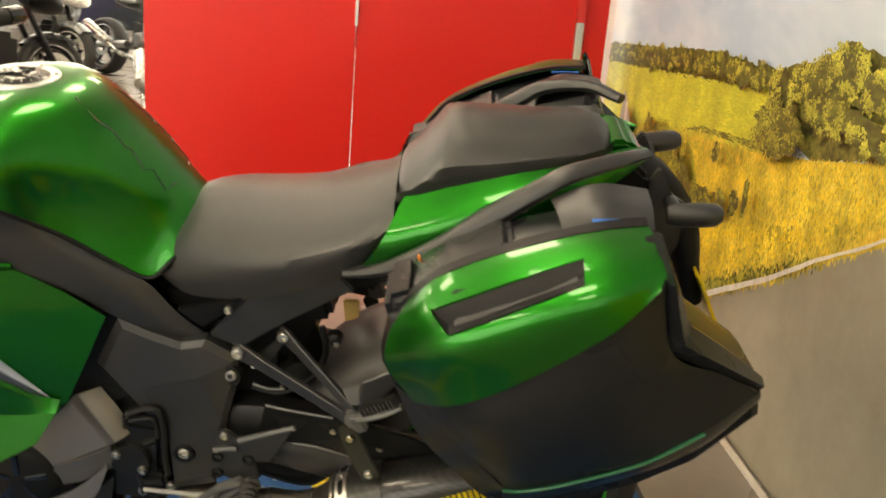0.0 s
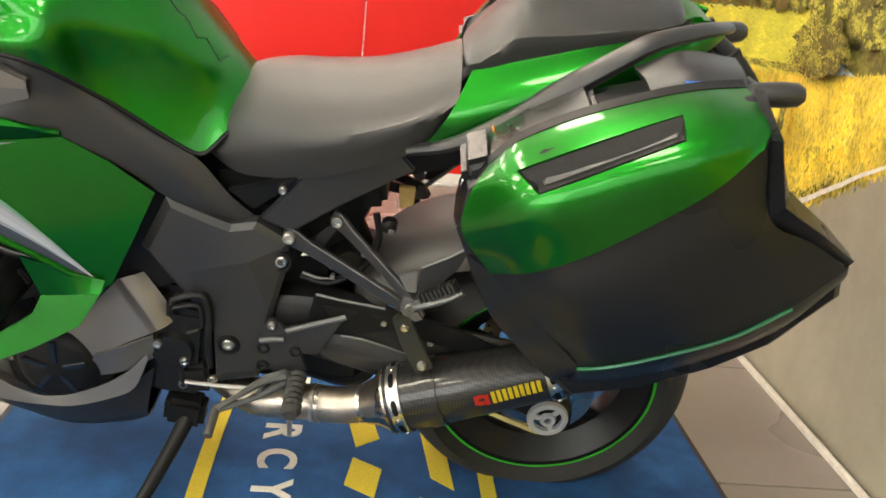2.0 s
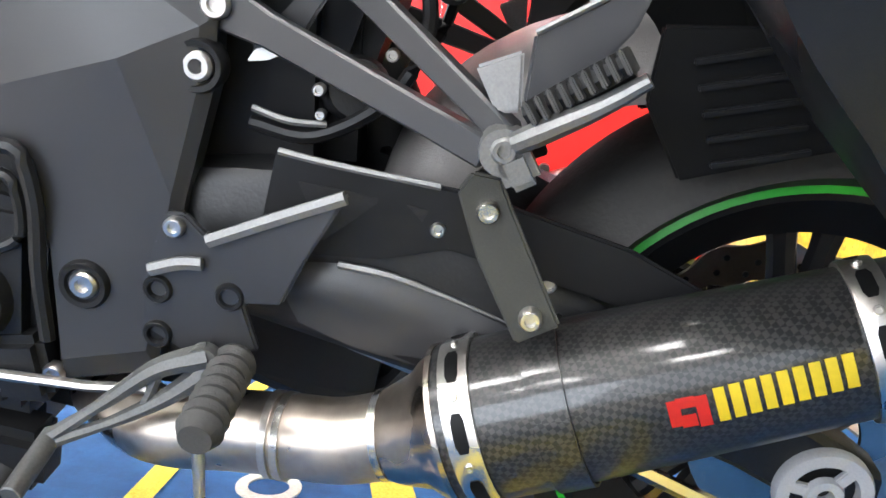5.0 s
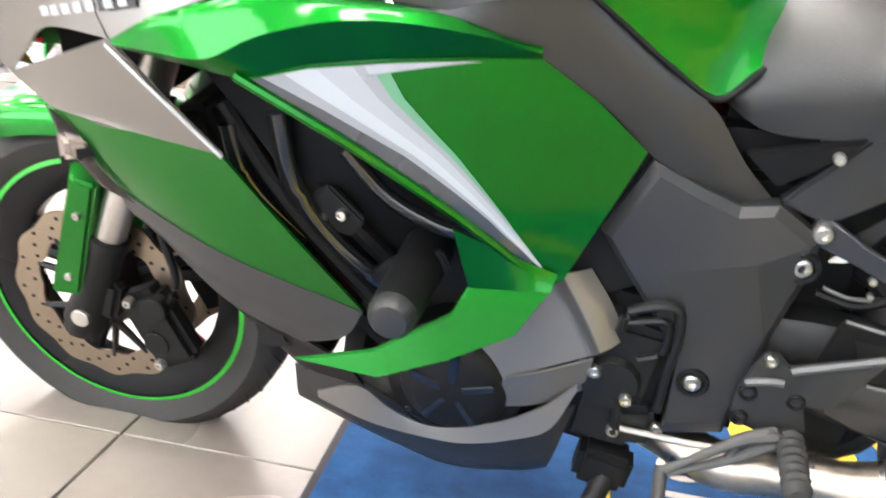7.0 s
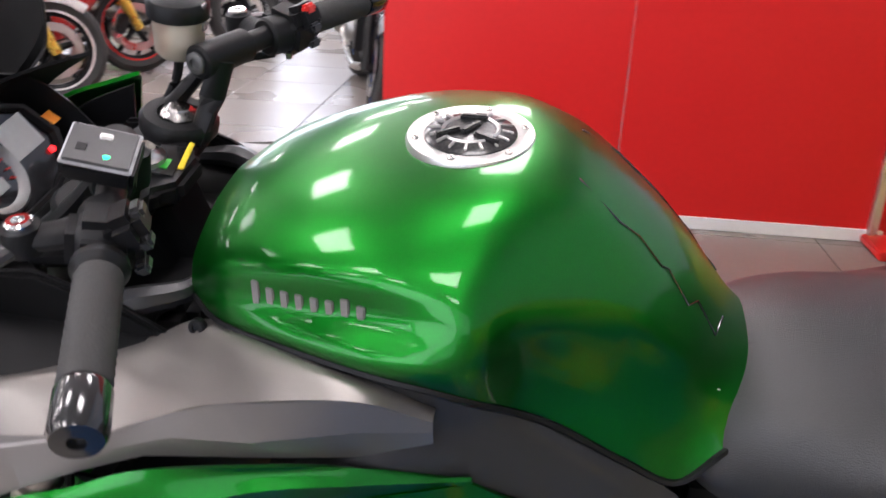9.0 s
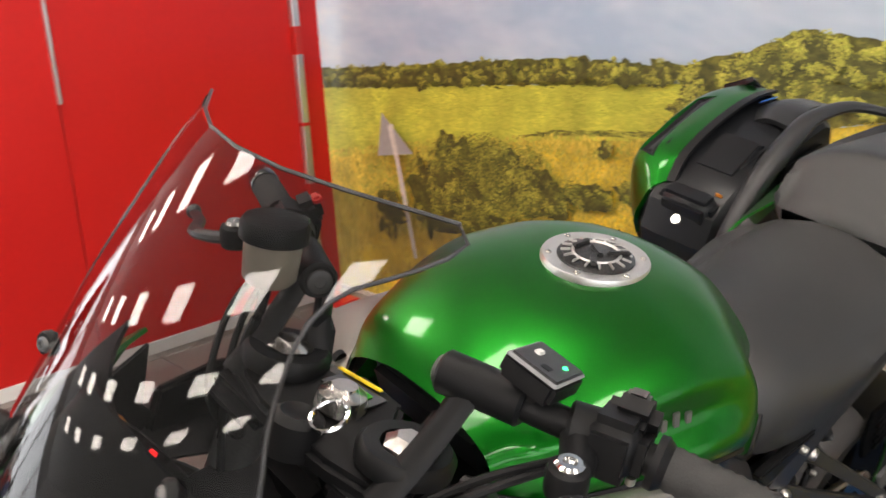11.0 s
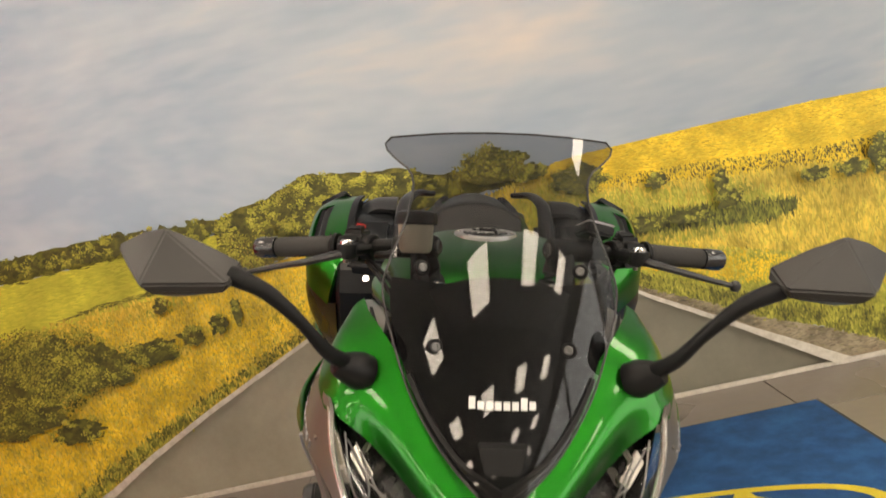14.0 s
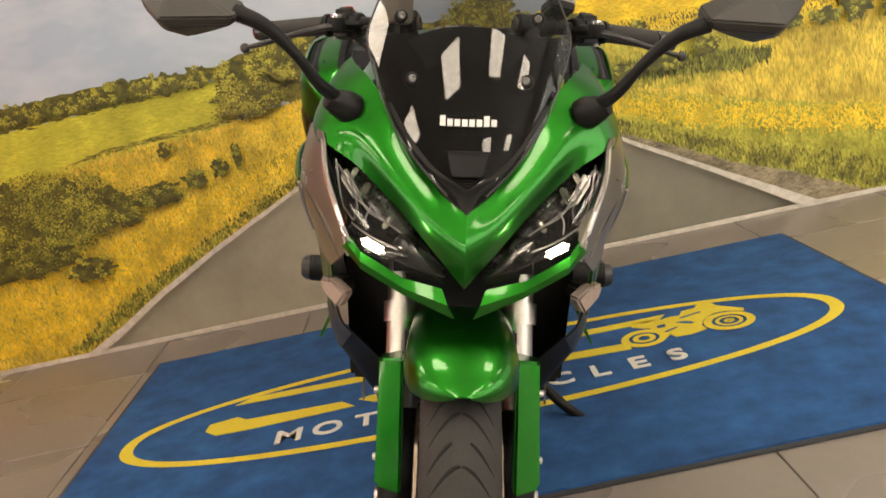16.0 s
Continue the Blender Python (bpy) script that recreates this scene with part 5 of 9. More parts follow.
# mirrors
for s in (-1, 1):
    b = bm_new()
    lathe(b, [(0, -0.02), (0.024, -0.016), (0.0255, 0.0), (0.020, 0.020), (0.014, 0.034), (0, 0.036)], (-1.400, s * 0.186, 0.945), (-0.45, s * 0.75, 0.35), 20)
    mr = part("mirror", b, BLACK, bike, "black wing-shaped mirror on a curved stalk")
    b = bm_new()
    tube(b, [mir(q, s) for q in ((-1.408, 0.196, 0.955), (-1.438, 0.222, 0.980), (-1.460, 0.252, 1.022), (-1.470, 0.292, 1.060), (-1.466, 0.338, 1.080))], [0.012, 0.009, 0.008, 0.010, 0.013], 12, 24)
    part("stalk", b, BLACK, mr)
    b = bm_new()
    rim = [(-1.424, 0.484, 1.100), (-1.420, 0.452, 1.117), (-1.426, 0.421, 1.124), (-1.438, 0.365, 1.106), (-1.448, 0.320, 1.086), (-1.452, 0.317, 1.068), (-1.450, 0.340, 1.054), (-1.438, 0.368, 1.045), (-1.430, 0.408, 1.035), (-1.426, 0.446, 1.044), (-1.422, 0.474, 1.074)]
    front = [(-1.436, 0.419, 1.120), (-1.490, 0.436, 1.060), (-1.492, 0.326, 1.064), (-1.484, 0.335, 1.052), (-1.482, 0.424, 1.048)]
    rise = 0.020 if s < 0 else 0.008
    rim, front = [[(x, y + 0.007, z + rise) for x, y, z in g] for g in (rim, front)]
    for q in rim + front:
        b.verts.new(mir(q, s))
    bmesh.ops.convex_hull(b, input=b.verts[:])
    bmesh.ops.dissolve_limit(b, angle_limit=0.05, verts=b.verts[:], edges=b.edges[:])
    bmesh.ops.bevel(b, geom=[e for e in b.edges if e.is_manifold and e.calc_face_angle(0) > 0.3], offset=0.0035, segments=2, affect="EDGES", clamp_overlap=True)
    bmesh.ops.triangulate(b, faces=[f for f in b.faces if len(f.verts) > 4])
    part("mirror_shell", b, MIRRORPL, mr, "faceted matt black mirror shell", angle=14)
    b = bm_new()
    mid = Vector((-1.436, 0.409, 1.080 + rise))
    loft(b, [[mir(tuple(mid.lerp(Vector(q), 0.90) + Vector((dx, 0, 0))), s) for q in rim] for dx in (-0.004, 0.0035)], True)
    part("mirror_glass", b, CHROME, mr, "mirror glass")

# silver side cowl, green flanks
for s in (-1, 1):
    b = bm_new()
    patch(b, [[(-1.515, 0.171, 0.760), (-1.455, 0.211, 0.842), (-1.405, 0.221, 0.898), (-1.385, 0.231, 0.906), (-1.300, 0.255, 0.908)],
              [(-1.490, 0.176, 0.742), (-1.430, 0.209, 0.800), (-1.385, 0.231, 0.850), (-1.350, 0.252, 0.865), (-1.280, 0.270, 0.868)],
              [(-1.440, 0.192, 0.715), (-1.395, 0.215, 0.755), (-1.355, 0.244, 0.790), (-1.310, 0.268, 0.805), (-1.245, 0.284, 0.806)]], 16, 12, 0.004, s)
    cowl_skin = BVHTree.FromBMesh(b)
    cowl = part("side_cowl", b, SILVER, bike, "matt silver-grey side cowl")
    b = bm_new()
    crease = [(-1.285, 0.266, 0.880), (-1.200, 0.268, 0.886), (-1.110, 0.264, 0.897), (-1.056, 0.250, 0.915), (-1.010, 0.246, 0.932), (-0.900, 0.232, 0.940), (-0.835, 0.217, 0.912)]
    patch(b, [[(-1.298, 0.235, 0.902), (-1.200, 0.205, 0.904), (-1.110, 0.155, 0.908), (-1.061, 0.130, 0.920), (-0.985, 0.165, 0.934), (-0.895, 0.186, 0.930), (-0.835, 0.190, 0.908)],
              [(-1.300, 0.255, 0.908), (-1.200, 0.228, 0.912), (-1.110, 0.178, 0.920), (-1.061, 0.152, 0.930), (-0.985, 0.194, 0.947), (-0.895, 0.212, 0.942), (-0.835, 0.207, 0.914)], crease], 37, 9, 0.004, s)
    part("cowl_top", b, SILVER, cowl, "matt silver-grey upper panel")
    b = bm_new()
    patch(b, [crease,
              [(-1.265, 0.276, 0.840), (-1.190, 0.276, 0.862), (-1.115, 0.268, 0.880), (-1.050, 0.256, 0.897), (-0.982, 0.252, 0.898), (-0.895, 0.230, 0.903), (-0.835, 0.217, 0.900)],
              [(-1.248, 0.282, 0.798), (-1.183, 0.284, 0.840), (-1.130, 0.273, 0.860), (-1.074, 0.261, 0.876), (-0.955, 0.238, 0.870), (-0.900, 0.222, 0.864), (-0.835, 0.215, 0.885)]], 37, 9, 0.004, s, straight=True)
    panel_skin = BVHTree.FromBMesh(b)
    part("cowl_panel", b, SILVER, cowl, "creased matt silver-grey panel", angle=7)
    b = bm_new()
    patch(b, [[(-1.362, 0.246, 0.838), (-1.256, 0.2665, 0.876), (-1.165, 0.244, 0.902)], [(-1.358, 0.250, 0.834), (-1.226, 0.2755, 0.868), (-1.108, 0.266, 0.898)]], 9, 5, 0.007, s, straight=True)
    part("cowl_fold", b, SILVER, cowl, "raised pointed fold", angle=12)
    b = bm_new()
    patch(b, [[(-1.440, 0.193, 0.715), (-1.245, 0.284, 0.806)], [(-1.376, 0.214, 0.686), (-1.190, 0.284, 0.752)], [(-1.290, 0.245, 0.690), (-1.128, 0.276, 0.690)]], 10, 9, 0.004, s, straight=True)
    part("cowl_spike", b, SILVER, cowl, "pointed silver-grey lower cowl")
    b = bm_new()
    tube(b, [mir(q, s) for q in ((-1.246, 0.287, 0.800), (-1.190, 0.288, 0.752), (-1.126, 0.280, 0.690))], 0.0028, 6, 12)
    part("cowl_edge", b, CASTGREY, cowl, "pale trimmed edge")
    for k in range(7):
        b = bm_new()
        x = -1.330 + k * 0.0165 + (0.006 if k > 4 else 0)
        hits = [k2.ray_cast(Vector((x, s * 0.6, 0.818 + 0.27 * (x + 1.330))), Vector((0, -s, 0)))[0] for k2 in (cowl_skin, panel_skin)]
        hits = [h for h in hits if h is not None]
        p = max(hits, key=lambda h: h.y * s) if hits else Vector((x, s * 0.28, 0.818 + 0.27 * (x + 1.330)))
        if k == 5:
            bb = bm_new()
            box(bb, (0.050, 0.003, 0.017), p + Vector((0.009, s * 0.001, 0.002)), (6 * s, -15, 6 * s), 0.001)
            part("badge_block", bb, GLOSS, cowl, "black block of the model badge")
        box(b, (0.011, 0.003, 0.011), p + Vector((0, s * (0.0025 if k > 4 else 0.0005), 0)), (6 * s, -15, 6 * s), 0.0005)
        part("model_mark", b, CASTGREY, cowl, "small bar of the model badge")
    b = bm_new()
    bolt(b, mir((-1.061, 0.156, 0.932), s), 0.008, (0, s, 0.3), 0.004)
    part("cowl_screw", b, BLACK, cowl)
    # green upper flank
    b = bm_new()
    BLADE = [[(-1.240, 0.286, 0.806), (-1.183, 0.294, 0.841), (-1.130, 0.290, 0.859), (-1.074, 0.277, 0.875), (-0.985, 0.257, 0.873), (-0.895, 0.231, 0.861), (-0.802, 0.198, 0.828)],
             [(-1.239, 0.288, 0.805), (-1.170, 0.301, 0.838), (-1.110, 0.294, 0.855), (-1.055, 0.278, 0.866), (-0.985, 0.258, 0.866), (-0.893, 0.233, 0.858), (-0.802, 0.202, 0.830)],
             [(-1.237, 0.290, 0.803), (-1.178, 0.305, 0.806), (-1.123, 0.311, 0.809), (-1.070, 0.297, 0.836), (-0.985, 0.269, 0.855), (-0.894, 0.241, 0.850), (-0.802, 0.205, 0.832)],
             [(-1.234, 0.289, 0.800), (-1.160, 0.296, 0.795), (-1.090, 0.291, 0.788), (-1.034, 0.272, 0.803), (-0.960, 0.248, 0.812), (-0.880, 0.222, 0.818), (-0.802, 0.197, 0.821)]]
    patch(b, BLADE[:3], 33, 9, 0.004, s)
    patch(b, BLADE[2:], 33, 5, 0.004, s)
    fl = part("flank", b, GREEN, bike, "metallic green side fairing with pale swoosh", angle=30)
    FACE = [[(-1.090, 0.291, 0.788), (-1.034, 0.272, 0.803), (-0.960, 0.248, 0.812), (-0.880, 0.222, 0.818), (-0.802, 0.197, 0.821)],
            [(-1.036, 0.279, 0.757), (-0.965, 0.258, 0.762), (-0.890, 0.236, 0.768), (-0.815, 0.212, 0.774), (-0.739, 0.183, 0.779)],
            [(-0.962, 0.261, 0.712), (-0.890, 0.241, 0.716), (-0.820, 0.218, 0.720), (-0.750, 0.195, 0.724), (-0.678, 0.170, 0.726)],
            [(-0.858, 0.237, 0.642), (-0.825, 0.232, 0.645), (-0.790, 0.222, 0.650), (-0.750, 0.207, 0.656), (-0.706, 0.188, 0.660)],
            [(-0.760, 0.215, 0.564), (-0.757, 0.215, 0.566), (-0.753, 0.214, 0.568), (-0.749, 0.213, 0.570), (-0.745, 0.212, 0.572)]]
    pts = np.array([p for r in FACE for p in r])
    fit = np.linalg.lstsq(np.c_[np.ones(len(pts)), pts[:, 0], pts[:, 2]], pts[:, 1], rcond=None)[0]
    FACE = [[(x, 0.1 * y + 0.9 * float(fit[0] + fit[1] * x + fit[2] * z), z) for x, y, z in r] for r in FACE]
    b = bm_new()
    patch(b, FACE, 25, 21, 0.004, s, straight=True)
    part("flank_face", b, GREEN, fl)
    # swoosh of pale and dark bands laid on the flank
    fine = [lin(r, 101) for r in FACE]
    cols = [lin([r[i] for r in fine], 61) for i in range(101)]

    def slate(v):
        return float(np.interp(v, (0, 0.2, 0.5, 0.8, 0.9, 1), (0.06, 0.08, 0.11, 0.18, 0.25, 0.36)))

    def pale(v):
        return float(np.interp(v, (0, 0.2, 0.5, 0.8, 0.9, 1), (0.46, 0.36, 0.27, 0.30, 0.33, 0.42)))

    def within(k):
        return lambda v: slate(v) + (pale(v) - slate(v)) * k

    for lo, hi, m, lab in ((lambda v: 0.02, slate, DECALG, "dark grey swoosh"),
                           (slate, within(0.22), DECALL, "silver-grey swoosh"),
                           (within(0.22), within(0.55), PEARL, "pearl white swoosh"),
                           (within(0.55), within(0.85), DECALW, "pale grey swoosh"),
                           (within(0.85), pale, DECALL, "silver-grey swoosh"),
                           (pale, lambda v: pale(v) + 0.05 * (1 - v), DECALM, "pale green swoosh"),
                           (lambda v: pale(v) - 0.02, lambda v: 0.93 - v * 7.5, DECALW, "pale line along the crease")):
        b = bm_new()
        rows = []
        crease = "crease" in lab
        last = 6 if crease else 57
        for j in range(1, last):
            v = j / 60
            u0, u1 = lo(v), hi(v)
            r = []
            for k in range(13):
                f = min(max(u0 + (u1 - u0) * k / 12, 0), 1) * 100
                i = min(int(f), 99)
                p = cols[i][j].lerp(cols[i + 1][j], f - i)
                r.append((p.x, s * (p.y + (0.0024 if not crease else 0.0030)), p.z + 0.0006))
            rows.append(r)
        grid_faces(b, rows)
        part("swoosh", b, m, fl, lab)
    b = bm_new()
    tube(b, [mir(q, s) for q in ((-1.100, 0.294, 0.790), (-1.036, 0.284, 0.755), (-0.962, 0.267, 0.710), (-0.858, 0.243, 0.640), (-0.758, 0.220, 0.563))], 0.006, 8, 24)
    part("flank_lip", b, GREEN, fl)
    # small lower wing of two facets
    b = bm_new()
    patch(b, [[(-0.872, 0.246, 0.632), (-0.805, 0.234, 0.604), (-0.752, 0.222, 0.584)], [(-0.849, 0.242, 0.559), (-0.800, 0.240, 0.563), (-0.756, 0.236, 0.567)]], 8, 5, 0.004, s)
    lw = part("lower_wing", b, GREEN, bike, "metallic green lower fairing wing")
    b = bm_new()
    plate(b, [(-0.849, 0.240, 0.559), (-0.756, 0.234, 0.567), (-0.789, 0.254, 0.511), (-0.862, 0.270, 0.470), (-0.942, 0.284, 0.436), (-1.048, 0.284, 0.440), (-0.950, 0.272, 0.468), (-0.864, 0.252, 0.526)], (0, -0.006, 0), 0.002, s)
    part("wing_facet", b, GREEN, lw)
    # lower green panel with grey lower edge
    b = bm_new()
    patch(b, [[(-1.376, 0.214, 0.686), (-1.255, 0.250, 0.694), (-1.133, 0.275, 0.692)],
              [(-1.340, 0.216, 0.640), (-1.200, 0.252, 0.620), (-1.050, 0.272, 0.602)],
              [(-1.300, 0.214, 0.592), (-1.150, 0.250, 0.550), (-0.967, 0.265, 0.514)]], 14, 10, 0.004, s)
    lp = part("lower_panel", b, GREEN, bike, "metallic green lower side panel with grey edge")
    b = bm_new()
    patch(b, [[(-1.300, 0.216, 0.592), (-1.150, 0.252, 0.550), (-0.967, 0.267, 0.514)],
              [(-1.292, 0.208, 0.560), (-1.150, 0.244, 0.505), (-0.990, 0.262, 0.470)],
              [(-1.280, 0.190, 0.535), (-1.160, 0.225, 0.465), (-1.050, 0.245, 0.438)]], 14, 8, 0.004, s)
    part("grey_edge", b, GREYPL, lp, "dark grey lower edge")
    # torn clear film on the front edge
    b = bm_new()
    patch(b, [[(-1.382, 0.217, 0.690), (-1.345, 0.222, 0.668)], [(-1.360, 0.220, 0.640), (-1.318, 0.225, 0.625)], [(-1.320, 0.218, 0.592), (-1.275, 0.223, 0.580)]], 6, 8, 0.001, s)
    part("film", b, SCREEN, lp, "crinkled clear protective film")
    # inner dark duct
    b = bm_new()
    patch(b, [[(-1.190, 0.250, 0.780), (-1.060, 0.235, 0.740), (-0.900, 0.190, 0.640)], [(-1.120, 0.240, 0.690), (-1.020, 0.215, 0.610), (-0.930, 0.180, 0.520)], [(-1.000, 0.235, 0.530), (-0.960, 0.195, 0.480), (-0.900, 0.160, 0.430)]], 10, 8, 0.004, s)
    bmesh.ops.translate(b, verts=b.verts, vec=(0, -s * 0.035, 0))
    part("inner_duct", b, BLACK, bike)
    # crash bobbin
    b = bm_new()
    cyl(b, mir((-0.915, 0.16, 0.552), s), mir((-0.917, 0.322, 0.556), s), 0.032, 0.028, 24, 0.004)
    bob = part("crash_bobbin", b, BLACK, bike, "black crash protector bobbin")
    b = bm_new()
    lathe(b, [(0, 0.010), (0.020, 0.008), (0.026, 0.0), (0.028, -0.016), (0, -0.016)], mir((-0.917, 0.328, 0.556), s), (0, s, 0), 24)
    part("bobbin_cap", b, GREYPL, bob)
    # front indicator
    b = bm_new()
    plate(b, [(-1.394, 0.188, 0.642), (-1.374, 0.214, 0.660), (-1.346, 0.240, 0.656), (-1.350, 0.232, 0.632), (-1.382, 0.206, 0.612)], (0.022, -0.014, 0.0), 0.005, s)
    ind = part("front_indicator", b, PALELENS, bike, "pale clear indicator lamp")
    b = bm_new()
    box(b, (0.05, 0.04, 0.03), mir((-1.335, 0.205, 0.640), s), (0, 0, -30 * s), 0.008)
    part("indicator_housing", b, BLACK, ind)

# hoses, brackets and screws in the side opening
for s in (-1, 1):
    for line, r in ((((-1.088, 0.214, 0.725), (-1.075, 0.214, 0.650), (-1.042, 0.212, 0.590), (-0.987, 0.205, 0.535), (-0.930, 0.190, 0.500)), 0.013),
                    (((-1.150, 0.212, 0.700), (-1.138, 0.212, 0.650), (-1.112, 0.208, 0.610), (-1.060, 0.200, 0.560)), 0.011),
                    (((-1.010, 0.208, 0.690), (-0.960, 0.206, 0.640), (-0.900, 0.202, 0.610), (-0.850, 0.195, 0.600)), 0.010)):
        b = bm_new()
        tube(b, [mir(q, s) for q in line], r, 12, 26)
        part("radiator_hose", b, GLOSS, bike, "black rubber coolant hose")
    for o in ([(-0.990, 0.214, 0.520), (-0.950, 0.214, 0.560), (-0.888, 0.214, 0.582), (-0.875, 0.214, 0.560), (-0.928, 0.214, 0.520)], [(-1.060, 0.206, 0.615), (-1.030, 0.206, 0.640), (-0.985, 0.206, 0.600), (-1.000, 0.206, 0.575), (-1.040, 0.206, 0.580)]):
        b = bm_new()
        plate(b, o, (0, -0.012, 0), 0.003, s)
        part("engine_bracket", b, ENGINE, bike, "black engine bracket")
    bolts("bracket_screw", [mir(q, s) for q in ((-1.038, 0.210, 0.596), (-1.012, 0.210, 0.606), (-0.935, 0.217, 0.556), (-0.900, 0.217, 0.566))], STEEL, bike, 0.007, (0, s, 0.15), 0.005)
# dark inner fairing down to the belly pan
for s in (-1, 1):
    b = bm_new()
    patch(b, [[(-1.280, 0.188, 0.537), (-1.160, 0.222, 0.467), (-1.050, 0.242, 0.440)],
              [(-1.215, 0.150, 0.470), (-1.135, 0.185, 0.400), (-1.010, 0.205, 0.385)],
              [(-1.140, 0.100, 0.380), (-1.100, 0.140, 0.320), (-0.990, 0.165, 0.320)]], 12, 9, 0.004, s)
    part("inner_fairing", b, BLACK, bike, "black inner fairing below the grey edge")

# belly pan
b = bm_new()
for s in (-1, 1):
    patch(b, [[(-1.110, 0.120, 0.300), (-1.000, 0.165, 0.330), (-0.900, 0.185, 0.300), (-0.800, 0.185, 0.290), (-0.705, 0.165, 0.360)],
              [(-1.105, 0.105, 0.225), (-0.990, 0.135, 0.215), (-0.880, 0.150, 0.200), (-0.780, 0.150, 0.210), (-0.730, 0.145, 0.225)],
              [(-1.080, 0.0, 0.205), (-0.990, 0.0, 0.190), (-0.880, 0.0, 0.180), (-0.780, 0.0, 0.180), (-0.735, 0.0, 0.195)]], 18, 10, 0.004, s)
bp = part("belly_pan", b, GREYPL, bike, "dark grey belly pan with pale bands")
for s in (-1, 1):
    b = bm_new()
    patch(b, [[(-1.050, 0.190, 0.317), (-0.990, 0.197, 0.346), (-0.939, 0.199, 0.317), (-0.880, 0.199, 0.305), (-0.805, 0.198, 0.331), (-0.745, 0.193, 0.369), (-0.708, 0.184, 0.408)],
              [(-1.048, 0.192, 0.308), (-0.968, 0.201, 0.291), (-0.879, 0.204, 0.288), (-0.831, 0.204, 0.294), (-0.776, 0.202, 0.314), (-0.732, 0.196, 0.338), (-0.706, 0.185, 0.400)]], 25, 5, 0.004, s)
    part("belly_band", b, SILVER, bp, "silver band")
    b = bm_new()
    patch(b, [[(-0.796, 0.196, 0.406), (-0.745, 0.196, 0.430), (-0.694, 0.186, 0.452)], [(-0.820, 0.184, 0.345), (-0.755, 0.182, 0.362), (-0.700, 0.172, 0.392)]], 10, 6, 0.004, s)
    part("belly_side", b, SILVER, bp, "creased silver-grey lower side plate", angle=10)

# engine and covers
b = bm_new()
box(b, (0.40, 0.26, 0.30), (-0.80, 0, 0.42), (0, 8, 0), 0.03)
box(b, (0.26, 0.30, 0.26), (-0.90, 0, 0.60), (0, -25, 0), 0.03)
box(b, (0.22, 0.22, 0.30), (-0.58, 0, 0.45), (0, 0, 0), 0.03)
eng = part("engine", b, ENGINE, bike, "black engine block")
for s in (-1, 1):
    b = bm_new()
    lathe(b, [(0.0, 0.030), (0.050, 0.028), (0.066, 0.020), (0.074, 0.008), (0.092, 0.004), (0.094, -0.05), (0, -0.05)], (-0.864, s * 0.174, 0.372), (0, s, 0.05), 40)
    cc = part("engine_cover", b, BLACK, eng, "round black engine cover")
    for i in range(5):
        a = 2 * math.pi * i / 5 + 0.3
        b = bm_new()
        box(b, (0.046, 0.006, 0.012), (-0.864 + 0.036 * math.cos(a), s * 0.202, 0.372 + 0.036 * math.sin(a)), (0, -math.degrees(a), 0), 0.002)
        part("cover_rib", b, GLOSS, cc, "gloss black rib")
    bolts("cover_bolt", [(-0.864 + 0.084 * math.cos(a), s * 0.179, 0.372 + 0.084 * math.sin(a)) for a in (2 * math.pi * i / 8 for i in range(8))], STEEL, cc, 0.006, (0, s, 0))
    # silver plate behind the flank
    b = bm_new()
    patch(b, [[(-0.845, 0.182, 0.438), (-0.798, 0.178, 0.497), (-0.752, 0.170, 0.552)],
              [(-0.822, 0.188, 0.418), (-0.772, 0.184, 0.466), (-0.720, 0.178, 0.508)],
              [(-0.800, 0.190, 0.398), (-0.746, 0.188, 0.430), (-0.690, 0.184, 0.460)]], 10, 8, 0.006, s)
    patch(b, [[(-0.752, 0.170, 0.552), (-0.720, 0.178, 0.508), (-0.690, 0.184, 0.460)],
              [(-0.735, 0.162, 0.556), (-0.700, 0.170, 0.512), (-0.674, 0.174, 0.466)],
              [(-0.715, 0.145, 0.556), (-0.682, 0.155, 0.516), (-0.660, 0.160, 0.474)]], 8, 8, 0.006, s)
    bmesh.ops.remove_doubles(b, verts=b.verts, dist=2e-4)
    part("heel_plate", b, SILVER, bike, "plain silver-grey engine side plate", angle=25)
for z in (0.60, 0.66, 0.72):
    b = bm_new()
    tube(b, [(-1.10, -0.15, z - 0.06), (-1.02, -0.19, z - 0.12), (-0.95, -0.17, z - 0.2)], 0.012, 8, 10)
    part("hose", b, BLACK, bike, "black coolant hose")
b = bm_new()
tube(b, [(-1.16, -0.20, 0.72), (-1.08, -0.22, 0.62), (-0.99, -0.215, 0.52), (-0.95, -0.20, 0.47)], 0.010, 8, 14)
part("hose", b, BLACK, bike, "black coolant hose")
b = bm_new()
box(b, (0.05, 0.42, 0.34), (-1.15, 0, 0.55), (0, -18, 0), 0.01)
box(b, (0.04, 0.26, 0.14), (-1.10, 0, 0.36), (0, -18, 0), 0.01)
part("radiator", b, ENGINE, bike)

# dark frame beams behind the flanks
for s in (-1, 1):
    b = bm_new()
    plate(b, [(-0.960, 0.150, 0.800), (-0.860, 0.150, 0.850), (-0.700, 0.135, 0.830), (-0.600, 0.130, 0.720), (-0.610, 0.135, 0.560), (-0.740, 0.150, 0.500), (-0.860, 0.150, 0.600)], (0, -0.02, 0), 0.004, s)
    part("frame_beam", b, BLACK, bike, "black frame beam")

